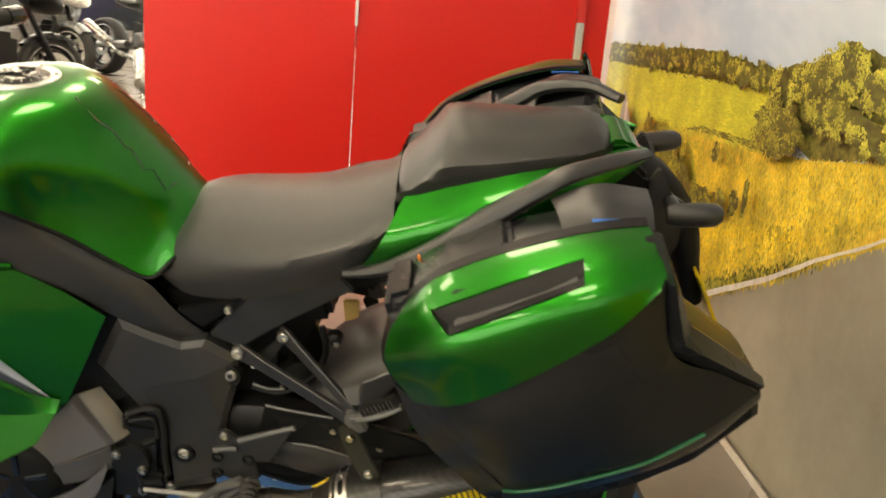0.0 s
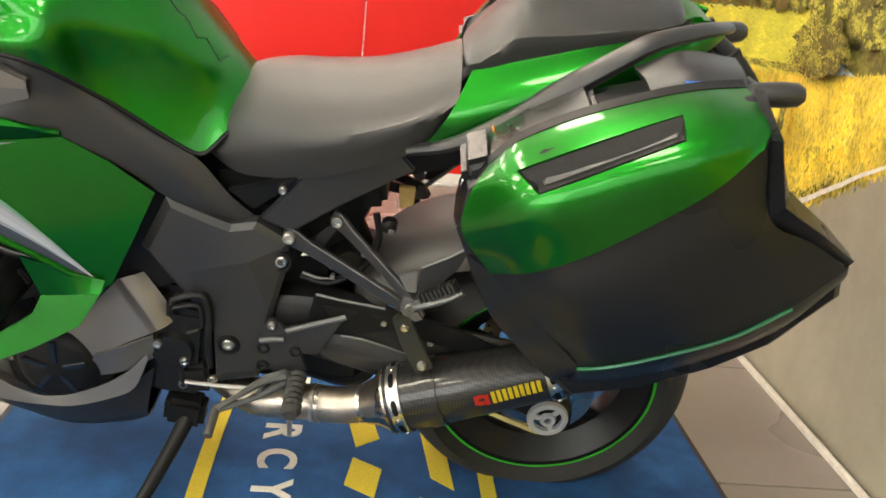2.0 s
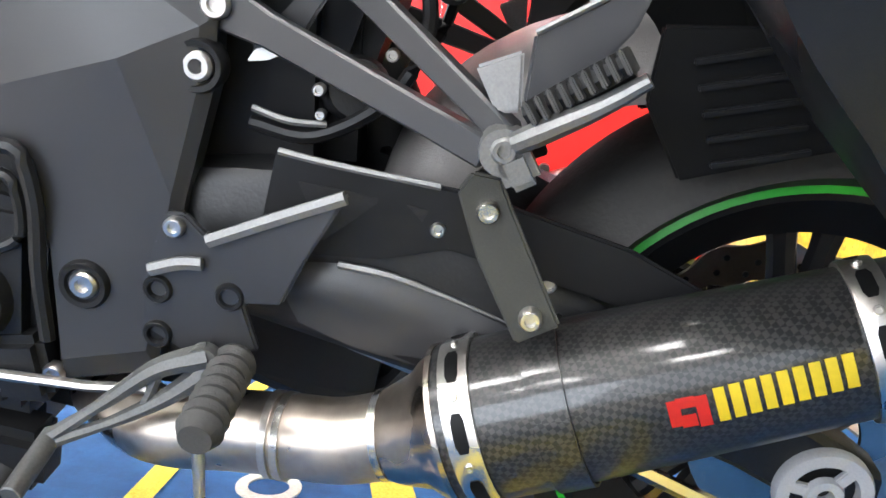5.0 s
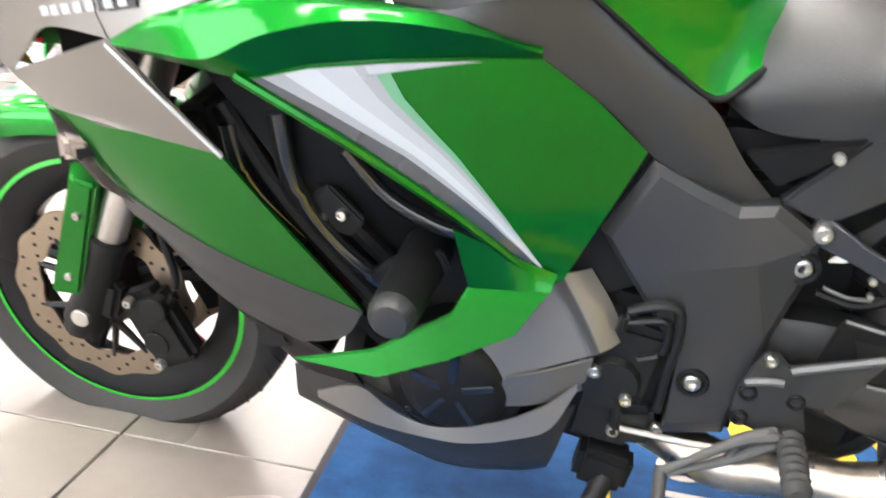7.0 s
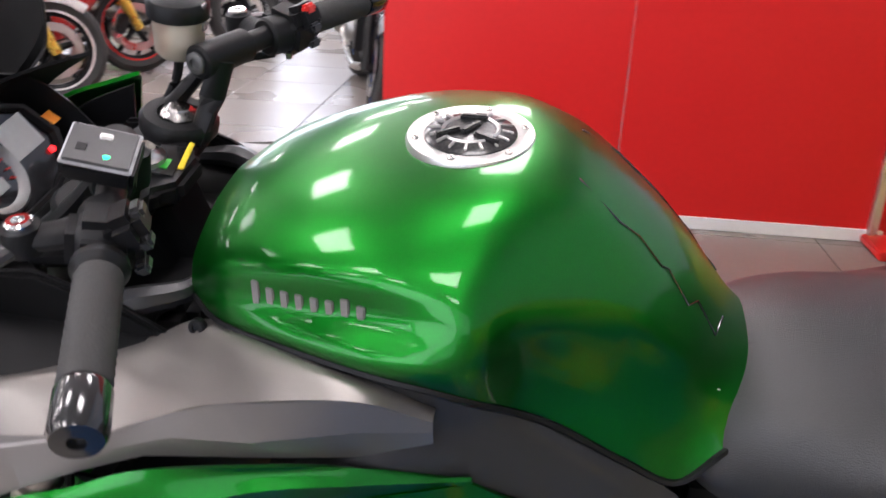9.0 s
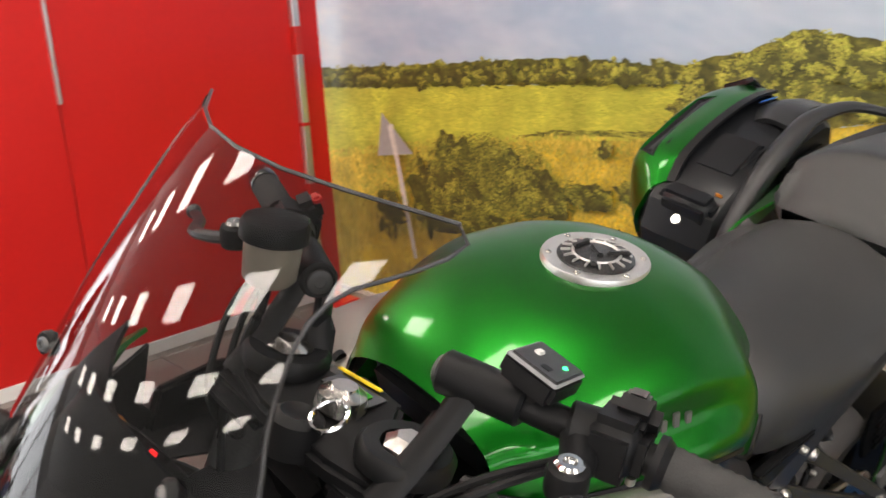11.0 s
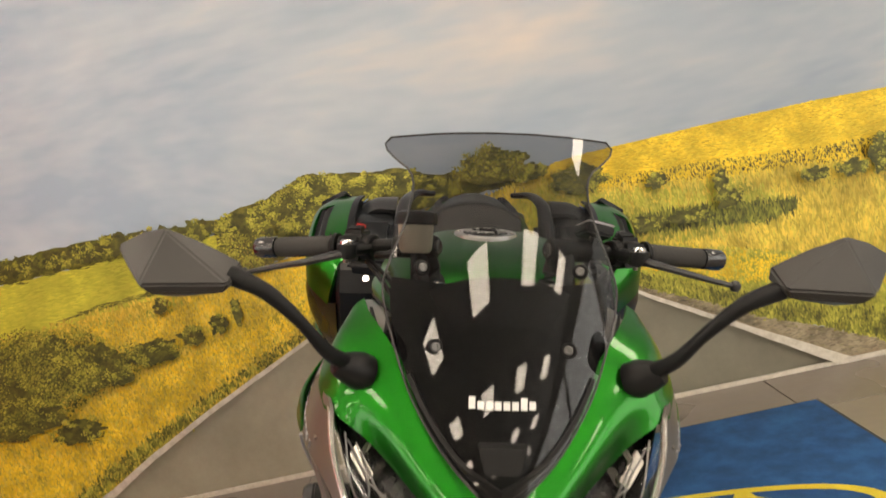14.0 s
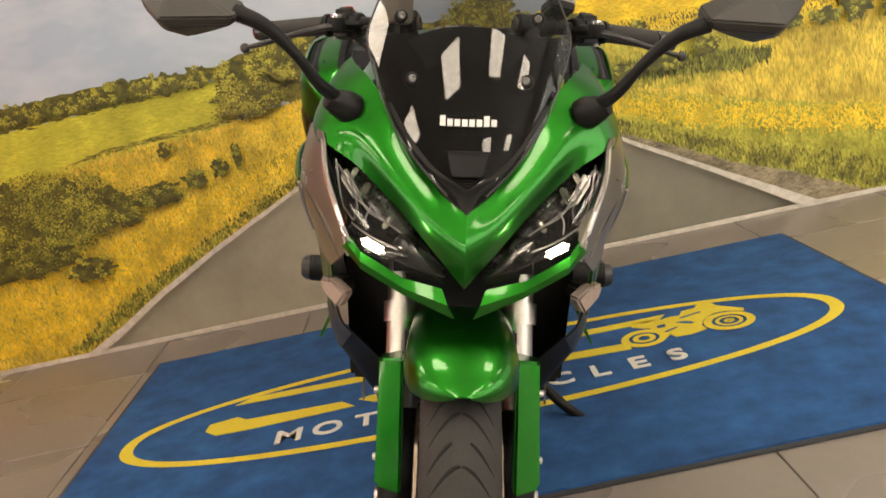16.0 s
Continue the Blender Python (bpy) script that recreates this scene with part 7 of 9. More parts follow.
for s in (-1, 1):
    # inner shell, then the lid with its bulged face
    b = bm_new()
    loft(b, [[(0.05 + (x - 0.05) * k, s * y, 0.83 + (z - 0.83) * k) for x, z in SHELL] for y, k in ((0.205, 0.90), (0.222, 0.965), (0.250, 0.985), (0.325, 1.0), (0.360, 0.985), (0.372, 0.94))], True)
    pc = part("side_case", b, CASE, bike, "hard side case, black below and metallic green above", angle=24)
    b = bm_new()
    patch(b, LID, 26, 19, 0.006, s)
    part("lid", b, CASE, pc, "smooth black lower lid of the case", angle=30)
    b = bm_new()
    patch(b, [[(x * 0.985, y - 0.012, z) for x, y, z in r] for r in (COVER[0], COVER[2], COVER[4])], 14, 8, 0.004, s)
    part("lid_back", b, BLACK, pc)
    b = bm_new()
    patch(b, RIB, 21, 13, 0.006, s, straight=True)
    part("lid_rib", b, CASE, pc, "raised black rib at the rear of the lid", angle=18)
    b = bm_new()
    patch(b, LIP, 24, 10, 0.006, s)
    part("lid_lip", b, CASE, pc, "black lower edge of the lid", angle=30)
    b = bm_new()
    patch(b, [[LID[k][0] for k in range(4)] + [LIP[3][0]], [(-0.190, 0.372, 0.790), (-0.150, 0.372, 0.700), (-0.090, 0.372, 0.632), (-0.040, 0.372, 0.585), (-0.008, 0.325, 0.552)]], 16, 4, 0.005, s)
    part("lid_front", b, CASE, pc)
    # green upper cover with a sunk handle slot
    b = bm_new()
    cover = surf([[mir(p, s) for p in r] for r in COVER])
    SU0, SU1, SU2, SU3, V0, V1, NU, NV = 0.205, 0.325, 0.735, 0.735, 0.30, 0.545, 32, 24
    rows = []
    for j in range(NV + 1):
        v = V0 * j / 6 if j <= 6 else V0 + (V1 - V0) * (j - 6) / 6 if j <= 12 else V1 + (1 - V1) * (j - 12) / (NV - 12)
        k = min(max((v - V0) / (V1 - V0), 0), 1) if v <= V1 else max(0, 1 - (v - V1) * 2.5)
        u0, u1 = SU0 + (SU1 - SU0) * k, SU3 + (SU2 - SU3) * k
        r = []
        for i in range(NU + 1):
            u = u0 * i / 8 if i <= 8 else u0 + (u1 - u0) * (i - 8) / 16 if i <= 24 else u1 + (1 - u1) * (i - 24) / 8
            r.append(cover(u, v))
        rows.append(r)
    sub = bm_new()
    grid_faces(sub, rows, skip={(i, j) for i in range(8, 24) for j in range(6, 12)})
    bmesh.ops.recalc_face_normals(sub, faces=sub.faces)
    if sum(f.normal.y for f in sub.faces) * s < 0:
        bmesh.ops.reverse_faces(sub, faces=sub.faces)
    bmesh.ops.solidify(sub, geom=sub.faces[:], thickness=0.010)
    merge(b, sub)
    part("green_cover", b, GREEN, pc, "metallic green case cover")
    corner = [cover(SU0, V0), cover(SU3, V0), cover(SU2, V1), cover(SU1, V1)]
    deep = Vector((0, -s * 0.026, 0))
    b = bm_new()
    rim = [p - Vector((0, s * 0.004, 0)) for p in corner]
    grid_faces(b, [rim, [p + deep for p in rim]], close_u=True)
    b.faces.new([b.verts.new(p + deep) for p in rim])
    part("slot_recess", b, BLACK, pc, "black sunk handle slot", smooth=False)
    b = bm_new()
    q0, q1, q2, q3 = corner
    bar = [q0.lerp(q1, 0.20), q1.lerp(q0, 0.03), q2.lerp(q3, 0.03), q3.lerp(q2, 0.03)]
    bar = [bar[0].lerp(bar[3], 0.12), bar[1].lerp(bar[2], 0.10), bar[2].lerp(bar[1], 0.04), bar[3].lerp(bar[0], 0.04)]
    plate(b, [mir(tuple(p + deep * 0.45), s) for p in bar], (0, -0.012, 0), 0.003, s)
    hd = part("handle", b, GREYPL, pc, "dark grey case handle")
    b = bm_new()
    e0, e1 = bar[0].lerp(bar[1], 0.70), bar[3].lerp(bar[2], 0.72)
    tube(b, [e0.lerp(e1, k) + deep * 0.42 for k in (0.02, 0.45)] + [bar[0].lerp(bar[1], 0.86).lerp(bar[3].lerp(bar[2], 0.86), 0.45) + deep * 0.42, bar[0].lerp(bar[1], 0.86).lerp(bar[3].lerp(bar[2], 0.86), 0.05) + deep * 0.42], 0.0012, 5)
    part("handle_groove", b, BLACK, hd)
    b = bm_new()
    tube(b, [mir((x, y + 0.0035, z), s) for x, y, z in LID[3][:5]], 0.0030, 6, 24)
    part("green_line", b, TEAL, pc, "thin green trim line")
    b = bm_new()
    patch(b, [[(x, y - 0.018, z + 0.004) for x, y, z in COVER[0]], [(x, y + 0.001, z + 0.001) for x, y, z in COVER[0]]], 18, 4, 0.006, s)
    part("lid_seal", b, BLACK, pc)
    b = bm_new()
    patch(b, [[(0.015, 0.225, 1.030), (0.075, 0.225, 1.060), (0.150, 0.225, 1.058)], [(0.022, 0.285, 1.030), (0.078, 0.290, 1.056), (0.148, 0.288, 1.054)], [(0.030, 0.325, 1.005), (0.080, 0.338, 1.028), (0.146, 0.336, 1.030)]], 10, 8, 0.012, s)
    lk = part("case_shoulder", b, GREYPL, pc, "grey case shoulder with blue label")
    b = bm_new()
    box(b, (0.055, 0.002, 0.008), mir((0.088, 0.321, 1.049), s), (48 * s, -4, -2 * s), 0.0005)
    part("label", b, BLUEP, lk, "small blue label")
    b = bm_new()
    lathe(b, [(0, 0.008), (0.009, 0.008), (0.012, 0.004), (0.012, -0.01), (0, -0.01)], mir((-0.200, 0.290, 0.862), s), (-1, 0, 0.35), 18)
    part("lock", b, CHROME, pc, "round chrome lock")
    b = bm_new()
    box(b, (0.10, 0.05, 0.10), mir((-0.10, 0.205, 0.87), s), (0, -25, 0), 0.012)
    box(b, (0.16, 0.03, 0.10), mir((0.05, 0.20, 0.93), s), (0, -10, 0), 0.012)
    part("case_mount", b, BLACK, pc)
    b = bm_new()
    box(b, (0.055, 0.115, 0.105), mir((-0.172, 0.284, 0.868), s), (0, -22, 0), 0.014, 3)
    part("front_block", b, CASE, pc)
    b = bm_new()
    box(b, (0.11, 0.095, 0.030), mir((-0.085, 0.280, 0.965), s), (0, -32, 0), 0.010, 3)
    part("top_handle", b, CASE, pc)
    b = bm_new()
    box(b, (0.002, 0.012, 0.045), mir((-0.160, 0.238, 0.905), s), (0, -25, 0), 0)
    part("warning_sticker", b, ORANGEP, pc, "orange warning sticker")

# exhaust silencers
for s in (-1, 1):
    A, B2 = Vector((-0.275, s * 0.190, 0.361)), Vector((0.020, s * 0.207, 0.486))
    ax = (B2 - A).normalized()
    L = (B2 - A).length

    def sr(d):
        return 0.061 - 0.010 * max(0, d) / 0.32

    b = bm_new()
    lathe(b, [(0.0, -0.055), (0.030, -0.055), (0.036, -0.045), (0.044, -0.020), (0.057, -0.004), (0.061, 0.0), (0.060, 0.10), (sr(L), L), (0.048, L + 0.006), (0, L + 0.006)], A, ax, 40)
    mf = part("silencer", b, CARBON, bike, "carbon fibre silencer with steel bands and printed badge")
    b = bm_new()
    lathe(b, [(0.031, -0.058), (0.037, -0.046), (0.045, -0.021), (0.0585, -0.004), (0.0625, 0.0), (0.0625, 0.004), (0.060, 0.004)], A, ax, 40)
    part("front_cone", b, TITAN, mf, "titanium front cone")
    for d in (0.022, L - 0.022):
        b = bm_new()
        e = sr(d) - 0.061
        lathe(b, [(e + 0.0605, d - 0.011), (e + 0.0645, d - 0.011), (e + 0.065, d - 0.009), (e + 0.065, d + 0.009), (e + 0.0645, d + 0.011), (e + 0.0605, d + 0.011)], A, ax, 40, close=True)
        bd = part("band", b, STEEL, mf, "riveted steel band")
        a1, a2 = frame_of(ax)
        for i in range(8):
            t = 2 * math.pi * i / 8
            q = A + ax * d + (a1 * math.cos(t) + a2 * math.sin(t)) * (0.065 + e)
            b = bm_new()
            bolt(b, q, 0.0036, q - (A + ax * d), 0.002)
            part("rivet", b, STEEL, bd)
            b = bm_new()
            rr = []
            for j in range(6):
                th = t + 2 * math.pi / 8 * (0.22 + 0.56 * j / 5)
                hw = 0.0050 if 0 < j < 5 else 0.0030
                rr.append([A + ax * (d + o) + (a1 * math.cos(th) + a2 * math.sin(th)) * (0.0655 + e) for o in (-hw, hw)])
            grid_faces(b, rr)
            bmesh.ops.solidify(b, geom=b.faces[:], thickness=0.001)
            part("slot", b, BLACK, bd, "dark slot")
    b = bm_new()
    lathe(b, [(0.0515, L + 0.0), (0.049, L + 0.008), (0.042, L + 0.026), (0.035, L + 0.040), (0.030, L + 0.046), (0.028, L + 0.040), (0.034, L + 0.026), (0.0, L + 0.026)], A, ax, 36)
    part("end_cap", b, CARBON, mf, "carbon end cap")
    # badge bars wrapped on the outside
    def wrap(d, up, w, h, m, lab, nm):
        bb = bm_new()
        side = Vector((0, s, 0)) - ax * ax.dot(Vector((0, s, 0)))
        side.normalize()
        upv = ax.cross(side) * (1 if s < 0 else -1)
        if upv.z < 0:
            upv = -upv
        rr = []
        for j in range(5):
            th = (up + h * (j / 4 - 0.5)) / 0.0625
            rr.append([A + ax * (d + w * (i / 3 - 0.5)) + (side * math.cos(th) + upv * math.sin(th)) * (sr(d) + 0.0018) for i in range(4)])
        grid_faces(bb, rr)
        bmesh.ops.solidify(bb, geom=bb.faces[:], thickness=-0.0006)
        part(nm, bb, m, mf, lab)
    for d0, u0, w0, h0 in ((0.164, 0.008, 0.008, 0.020), (0.172, 0.001, 0.010, 0.010), (0.172, 0.015, 0.012, 0.008), (0.182, 0.006, 0.008, 0.024)):
        wrap(d0, u0, w0, h0, REDPL, "red badge shape", "badge")
    for k in range(9):
        wrap(0.194 + k * 0.0100, 0.008 + 0.0006 * k, 0.0070, 0.026, YELLOW, "yellow badge bar", "badge_bar")
    b = bm_new()
    tube(b, [mir(q, s) for q in ((-0.318, 0.187, 0.345), (-0.360, 0.180, 0.328), (-0.400, 0.174, 0.323), (-0.450, 0.166, 0.316), (-0.520, 0.155, 0.305), (-0.580, 0.11, 0.30), (-0.62, 0.05, 0.27))], [0.034, 0.034, 0.031, 0.031, 0.031, 0.031, 0.031], 18, 36)
    pp = part("exhaust_pipe", b, TITAN, bike, "bare titanium link pipe")
    for q, d in (((-0.405, 0.174, 0.322), (1, 0.1, 0.08)), ((-0.415, 0.172, 0.321), (1, 0.1, 0.08)), ((-0.325, 0.187, 0.343), (1, 0.12, 0.3))):
        b = bm_new()
        lathe(b, [(0.030, -0.003), (0.0355, -0.003), (0.0355, 0.003), (0.030, 0.003)], mir(q, s), mir(d, s), 24, close=True)
        part("pipe_clamp", b, STEEL, pp)
    b = bm_new()
    plate(b, [(-0.286, 0.206, 0.552), (-0.277, 0.206, 0.566), (-0.258, 0.206, 0.564), (-0.248, 0.207, 0.543), (-0.208, 0.222, 0.470), (-0.237, 0.224, 0.454), (-0.269, 0.212, 0.508)], (0, 0.006, 0), 0.002, s)
    hb = part("silencer_hanger", b, HANGER, bike, "dark grey silencer bracket")
    bolts("hanger_bolt", (mir((-0.264, 0.214, 0.541), s), mir((-0.229, 0.228, 0.474), s)), STEEL, hb, 0.008, (0, s, 0), 0.006)
    b = bm_new()
    lathe(b, [(0.0615, -0.013), (0.0635, -0.013), (0.0635, 0.013), (0.0615, 0.013)], A + ax * 0.085, ax, 40, close=True)
    part("hanger_strap", b, CARBON, mf, "wide dark strap")

# dark inner mudguard and heel guards
b = bm_new()
box(b, (0.13, 0.15, 0.20), (-0.425, 0, 0.640), (0, 18, 0), 0.02)
box(b, (0.05, 0.17, 0.10), (-0.345, 0, 0.735), (0, -10, 0), 0.012)
part("inner_mudguard", b, BLACK, bike, "black inner mudguard under the seat")
for s in (-1, 1):
    b = bm_new()
    plate(b, [(-0.250, 0.200, 0.606), (-0.247, 0.200, 0.656), (-0.207, 0.202, 0.680), (-0.172, 0.204, 0.706), (-0.186, 0.204, 0.664), (-0.213, 0.202, 0.628)], (0, 0.006, 0), 0.002, s)
    hg = part("heel_guard", b, GREYPL, bike, "black heel guard plate")
    b = bm_new()
    tube(b, [mir(q, s) for q in ((-0.246, 0.207, 0.657), (-0.207, 0.209, 0.681), (-0.173, 0.211, 0.706))], 0.0022, 6)
    part("guard_edge", b, PEGALU, hg)
    b = bm_new()
    plate(b, [(-0.282, 0.194, 0.632), (-0.252, 0.196, 0.645), (-0.250, 0.200, 0.606), (-0.266, 0.200, 0.604)], (0, 0.006, 0), 0.002, s)
    part("guard_tab", b, PEGALU, hg, "bare metal tab")

# ribbed black splash panels between hugger and cases
for s in (-1, 1):
    b = bm_new()
    plate(b, [(-0.158, 0.122, 0.660), (-0.050, 0.124, 0.668), (-0.020, 0.124, 0.585), (-0.130, 0.122, 0.550), (-0.162, 0.122, 0.605)], (0, 0.006, 0), 0.002, s)
    sp = part("splash_panel", b, DEEP, bike, "black ribbed splash panel")
    for k in range(5):
        b = bm_new()
        box(b, (0.070, 0.006, 0.005), mir((-0.100 + 0.006 * k, 0.131, 0.646 - 0.018 * k), s), (0, -14, 0), 0.001)
        part("rib", b, BLACK, sp)

# clutter in the gap below the seat
for s in (-1, 1):
    b = bm_new()
    plate(b, [(-0.452, 0.122, 0.632), (-0.432, 0.122, 0.640), (-0.398, 0.122, 0.676), (-0.388, 0.122, 0.668), (-0.420, 0.122, 0.616), (-0.448, 0.122, 0.606)], (0, -0.006, 0), 0.002, s)
    cb = part("cable_bracket", b, GREYPL, bike, "black cable bracket below the seat")
    b = bm_new()
    plate(b, [(-0.452, 0.130, 0.608), (-0.446, 0.130, 0.617), (-0.430, 0.130, 0.622), (-0.424, 0.130, 0.616), (-0.436, 0.130, 0.610)], (0, -0.004, 0), 0.001, s)
    part("cable_tie", b, WHITEP, cb, "white cable tie")
    b = bm_new()
    tube(b, [mir(q, s) for q in ((-0.452, 0.118, 0.560), (-0.400, 0.124, 0.556), (-0.345, 0.118, 0.590), (-0.322, 0.112, 0.640), (-0.330, 0.100, 0.690))], 0.006, 8, 22)
    part("cable", b, BLACK, bike, "black wiring loom")
    b = bm_new()
    tube(b, [mir(q, s) for q in ((-0.448, 0.128, 0.574), (-0.420, 0.130, 0.567), (-0.392, 0.126, 0.566))], 0.0028, 6, 10)
    part("cable", b, PEGALU, bike, "bare cable end")
    b = bm_new()
    lathe(b, [(0, 0.010), (0.007, 0.010), (0.013, 0.004), (0.014, -0.012), (0, -0.012)], mir((-0.306, 0.112, 0.672), s), (0, s, 0), 18)
    kn = part("rubber_mount", b, BLACK, bike, "black rubber mount")
    bolts("mount_screw", [mir((-0.302, 0.122, 0.668), s)], PEGALU, kn, 0.005, (0, s, 0), 0.003)
    b = bm_new()
    plate(b, [(-0.296, 0.082, 0.735), (-0.268, 0.082, 0.735), (-0.268, 0.082, 0.700), (-0.292, 0.082, 0.690)], (0, -0.008, 0), 0.002, s)
    part("connector", b, CONNECT, bike, "tan wiring connector")
    b = bm_new()
    lathe(b, [(0, 0.006), (0.022, 0.004), (0.026, -0.004), (0.026, -0.10), (0, -0.10)], mir((-0.372, 0.112, 0.592), s), (0.3, s, 0.2), 22)
    part("reservoir", b, ENGINE, bike, "black shock absorber reservoir")
    for q, r in (((-0.398, 0.128, 0.592), 0.005), ((-0.396, 0.130, 0.574), 0.004), ((-0.345, 0.128, 0.622), 0.005)):
        b = bm_new()
        bolt(b, mir(q, s), r, (0, s, 0), 0.004)
        part("small_screw", b, STEEL, bike)

# footrests, levers, brackets
for s in (-1, 1):
    for p0, p1, w in (((-0.470, 0.132, 0.648), (-0.268, 0.205, 0.578), 0.016), ((-0.392, 0.124, 0.684), (-0.255, 0.205, 0.590), 0.014)):
        b = bm_new()
        a, c = V(mir(p0, s)), V(mir(p1, s))
        d = (c - a).normalized()
        up = Vector((0, 0, 1)) - d * d.z
        up.normalize()
        side = d.cross(up)
        rings = []
        for q, ww, tt in ((a - d * 0.012, w * 0.8, 0.004), (a, w * 1.15, 0.005), (a.lerp(c, 0.2), w * 0.8, 0.005), (a.lerp(c, 0.8), w * 0.7, 0.006), (c, w * 0.7, 0.008)):
            rings.append([q + up * ww + side * tt, q + up * ww - side * tt, q - up * ww - side * tt, q - up * ww + side * tt])
        loft(b, rings, True)
        bmesh.ops.bevel(b, geom=b.edges[:], offset=0.002, segments=1, affect="EDGES", clamp_overlap=True)
        br = part("footrest_bracket", b, GREYPL, bike, "dark grey passenger footrest arm")
        b = bm_new()
        bolt(b, a + Vector((0, s * 0.008, 0)), 0.011, (0, s, 0), 0.007)
        part("bracket_bolt", b, STEEL, br)
    b = bm_new()
    lathe(b, [(0, -0.012), (0.016, -0.012), (0.018, 0), (0.016, 0.014), (0, 0.014)], mir((-0.258, 0.205, 0.582), s), (0, s, 0), 16)
    tube(b, [mir(q, s) for q in ((-0.250, 0.218, 0.590), (-0.232, 0.226, 0.602), (-0.205, 0.236, 0.620), (-0.178, 0.240, 0.640))], [0.011, 0.012, 0.012, 0.007], 10, 12, flat=0.7)
    box(b, (0.024, 0.020, 0.026), mir((-0.248, 0.214, 0.572), s), (0, -30, 0), 0.005)
    pg = part("passenger_footrest", b, PEGALU, bike, "folded aluminium passenger footrest")
    b = bm_new()
    bolt(b, mir((-0.258, 0.219, 0.584), s), 0.009, (0, s, 0), 0.004)
    part("pivot_bolt", b, PEGALU, pg)
    b = bm_new()
    tube(b, [mir(q, s) for q in ((-0.246, 0.216, 0.608), (-0.220, 0.226, 0.626), (-0.190, 0.234, 0.648))], [0.008, 0.010, 0.009], 8, 10)
    part("rubber_pad", b, BLACK, pg, "black rubber pad")
    for i in range(9):
        u = i / 8
        b = bm_new()
        box(b, (0.0035, 0.022, 0.016), mir((-0.242 + 0.050 * u, 0.224 + 0.016 * u, 0.612 + 0.038 * u), s), (0, -35, 18 * s), 0.001)
        part("rubber", b, GRIP, pg, "black rubber rib")
    b = bm_new()
    plate(b, [(-0.520, 0.168, 0.405), (-0.518, 0.168, 0.444), (-0.508, 0.168, 0.478), (-0.498, 0.168, 0.502), (-0.484, 0.168, 0.502), (-0.468, 0.168, 0.486), (-0.362, 0.178, 0.532), (-0.392, 0.178, 0.478), (-0.410, 0.175, 0.440), (-0.440, 0.172, 0.436), (-0.428, 0.172, 0.398), (-0.484, 0.168, 0.386)], (0, 0.008, 0), 0.002, s)
    hp = part("footrest_plate", b, GREYPL, bike, "dark grey footrest hanger plate")
    bolts("plate_bolt", [mir((-0.491, 0.178, 0.492), s)], STEEL, hp, 0.008, (0, s, 0), 0.005)
    for q in ((-0.506, 0.177, 0.440), (-0.450, 0.179, 0.441), (-0.508, 0.177, 0.402)):
        b = bm_new()
        lathe(b, [(0, -0.001), (0.006, -0.001), (0.0075, 0.003), (0.010, 0.0032), (0.0115, 0.001), (0.0115, -0.004), (0, -0.004)], mir(q, s), (0, s, 0), 20)
        part("plug", b, BLACK, hp, "black plug")
    # bright metal bars that paint the lit edge facets of the plate
    for q0, q1, q2 in (((-0.512, 0.177, 0.455), (-0.488, 0.180, 0.464), (-0.470, 0.181, 0.466)), ((-0.466, 0.180, 0.484), (-0.415, 0.184, 0.508), (-0.364, 0.188, 0.531))):
        b = bm_new()
        tube(b, [mir(q, s) for q in (q0, q1, q2)], 0.0035, 6, 10, flat=1.6)
        part("edge_glint", b, PEGALU, hp)
    # rider footrest
    b = bm_new()
    P0 = Vector((-0.445, s * 0.175, 0.390))
    prof = [(0, 0)] + [(0.015 + (0.0025 if k % 2 else 0), 0.006 + 0.0065 * k) for k in range(14)] + [(0.012, 0.102), (0, 0.102)]
    lathe(b, prof, P0, (0.02, s, -0.10), 18)
    fr = part("footrest", b, GRIP, bike, "ribbed rubber rider footrest")
    b = bm_new()
    cyl(b, P0 + Vector((0, s * 0.09, -0.012)), P0 + Vector((0, s * 0.09, -0.065)), 0.005, 0.004, 10)
    part("feeler", b, STEEL, fr)
b = bm_new()
tube(b, [(-0.462, -0.190, 0.396), (-0.500, -0.195, 0.383), (-0.540, -0.200, 0.352), (-0.584, -0.206, 0.318)], [0.011, 0.006, 0.005, 0.007], 8, 14)
tube(b, [(-0.462, -0.190, 0.384), (-0.498, -0.195, 0.356), (-0.540, -0.200, 0.332), (-0.584, -0.206, 0.314)], [0.010, 0.006, 0.005, 0.007], 8, 14)
tube(b, [(-0.500, -0.195, 0.380), (-0.512, -0.197, 0.350)], 0.0045, 6)
lathe(b, [(0.006, -0.006), (0.013, -0.006), (0.013, 0.006), (0.006, 0.006)], (-0.466, -0.192, 0.392), (0, -1, 0), 18, close=True)
cyl(b, (-0.586, -0.200, 0.316), (-0.588, -0.262, 0.302), 0.0085, seg=14)
shift = part("gear_lever", b, WORNDARK, bike, "grey aluminium gear lever")
b = bm_new()
tube(b, [(-0.645, -0.182, 0.352), (-0.560, -0.190, 0.356), (-0.505, -0.192, 0.362)], 0.0045, 8)
part("gear_rod", b, STEEL, shift)
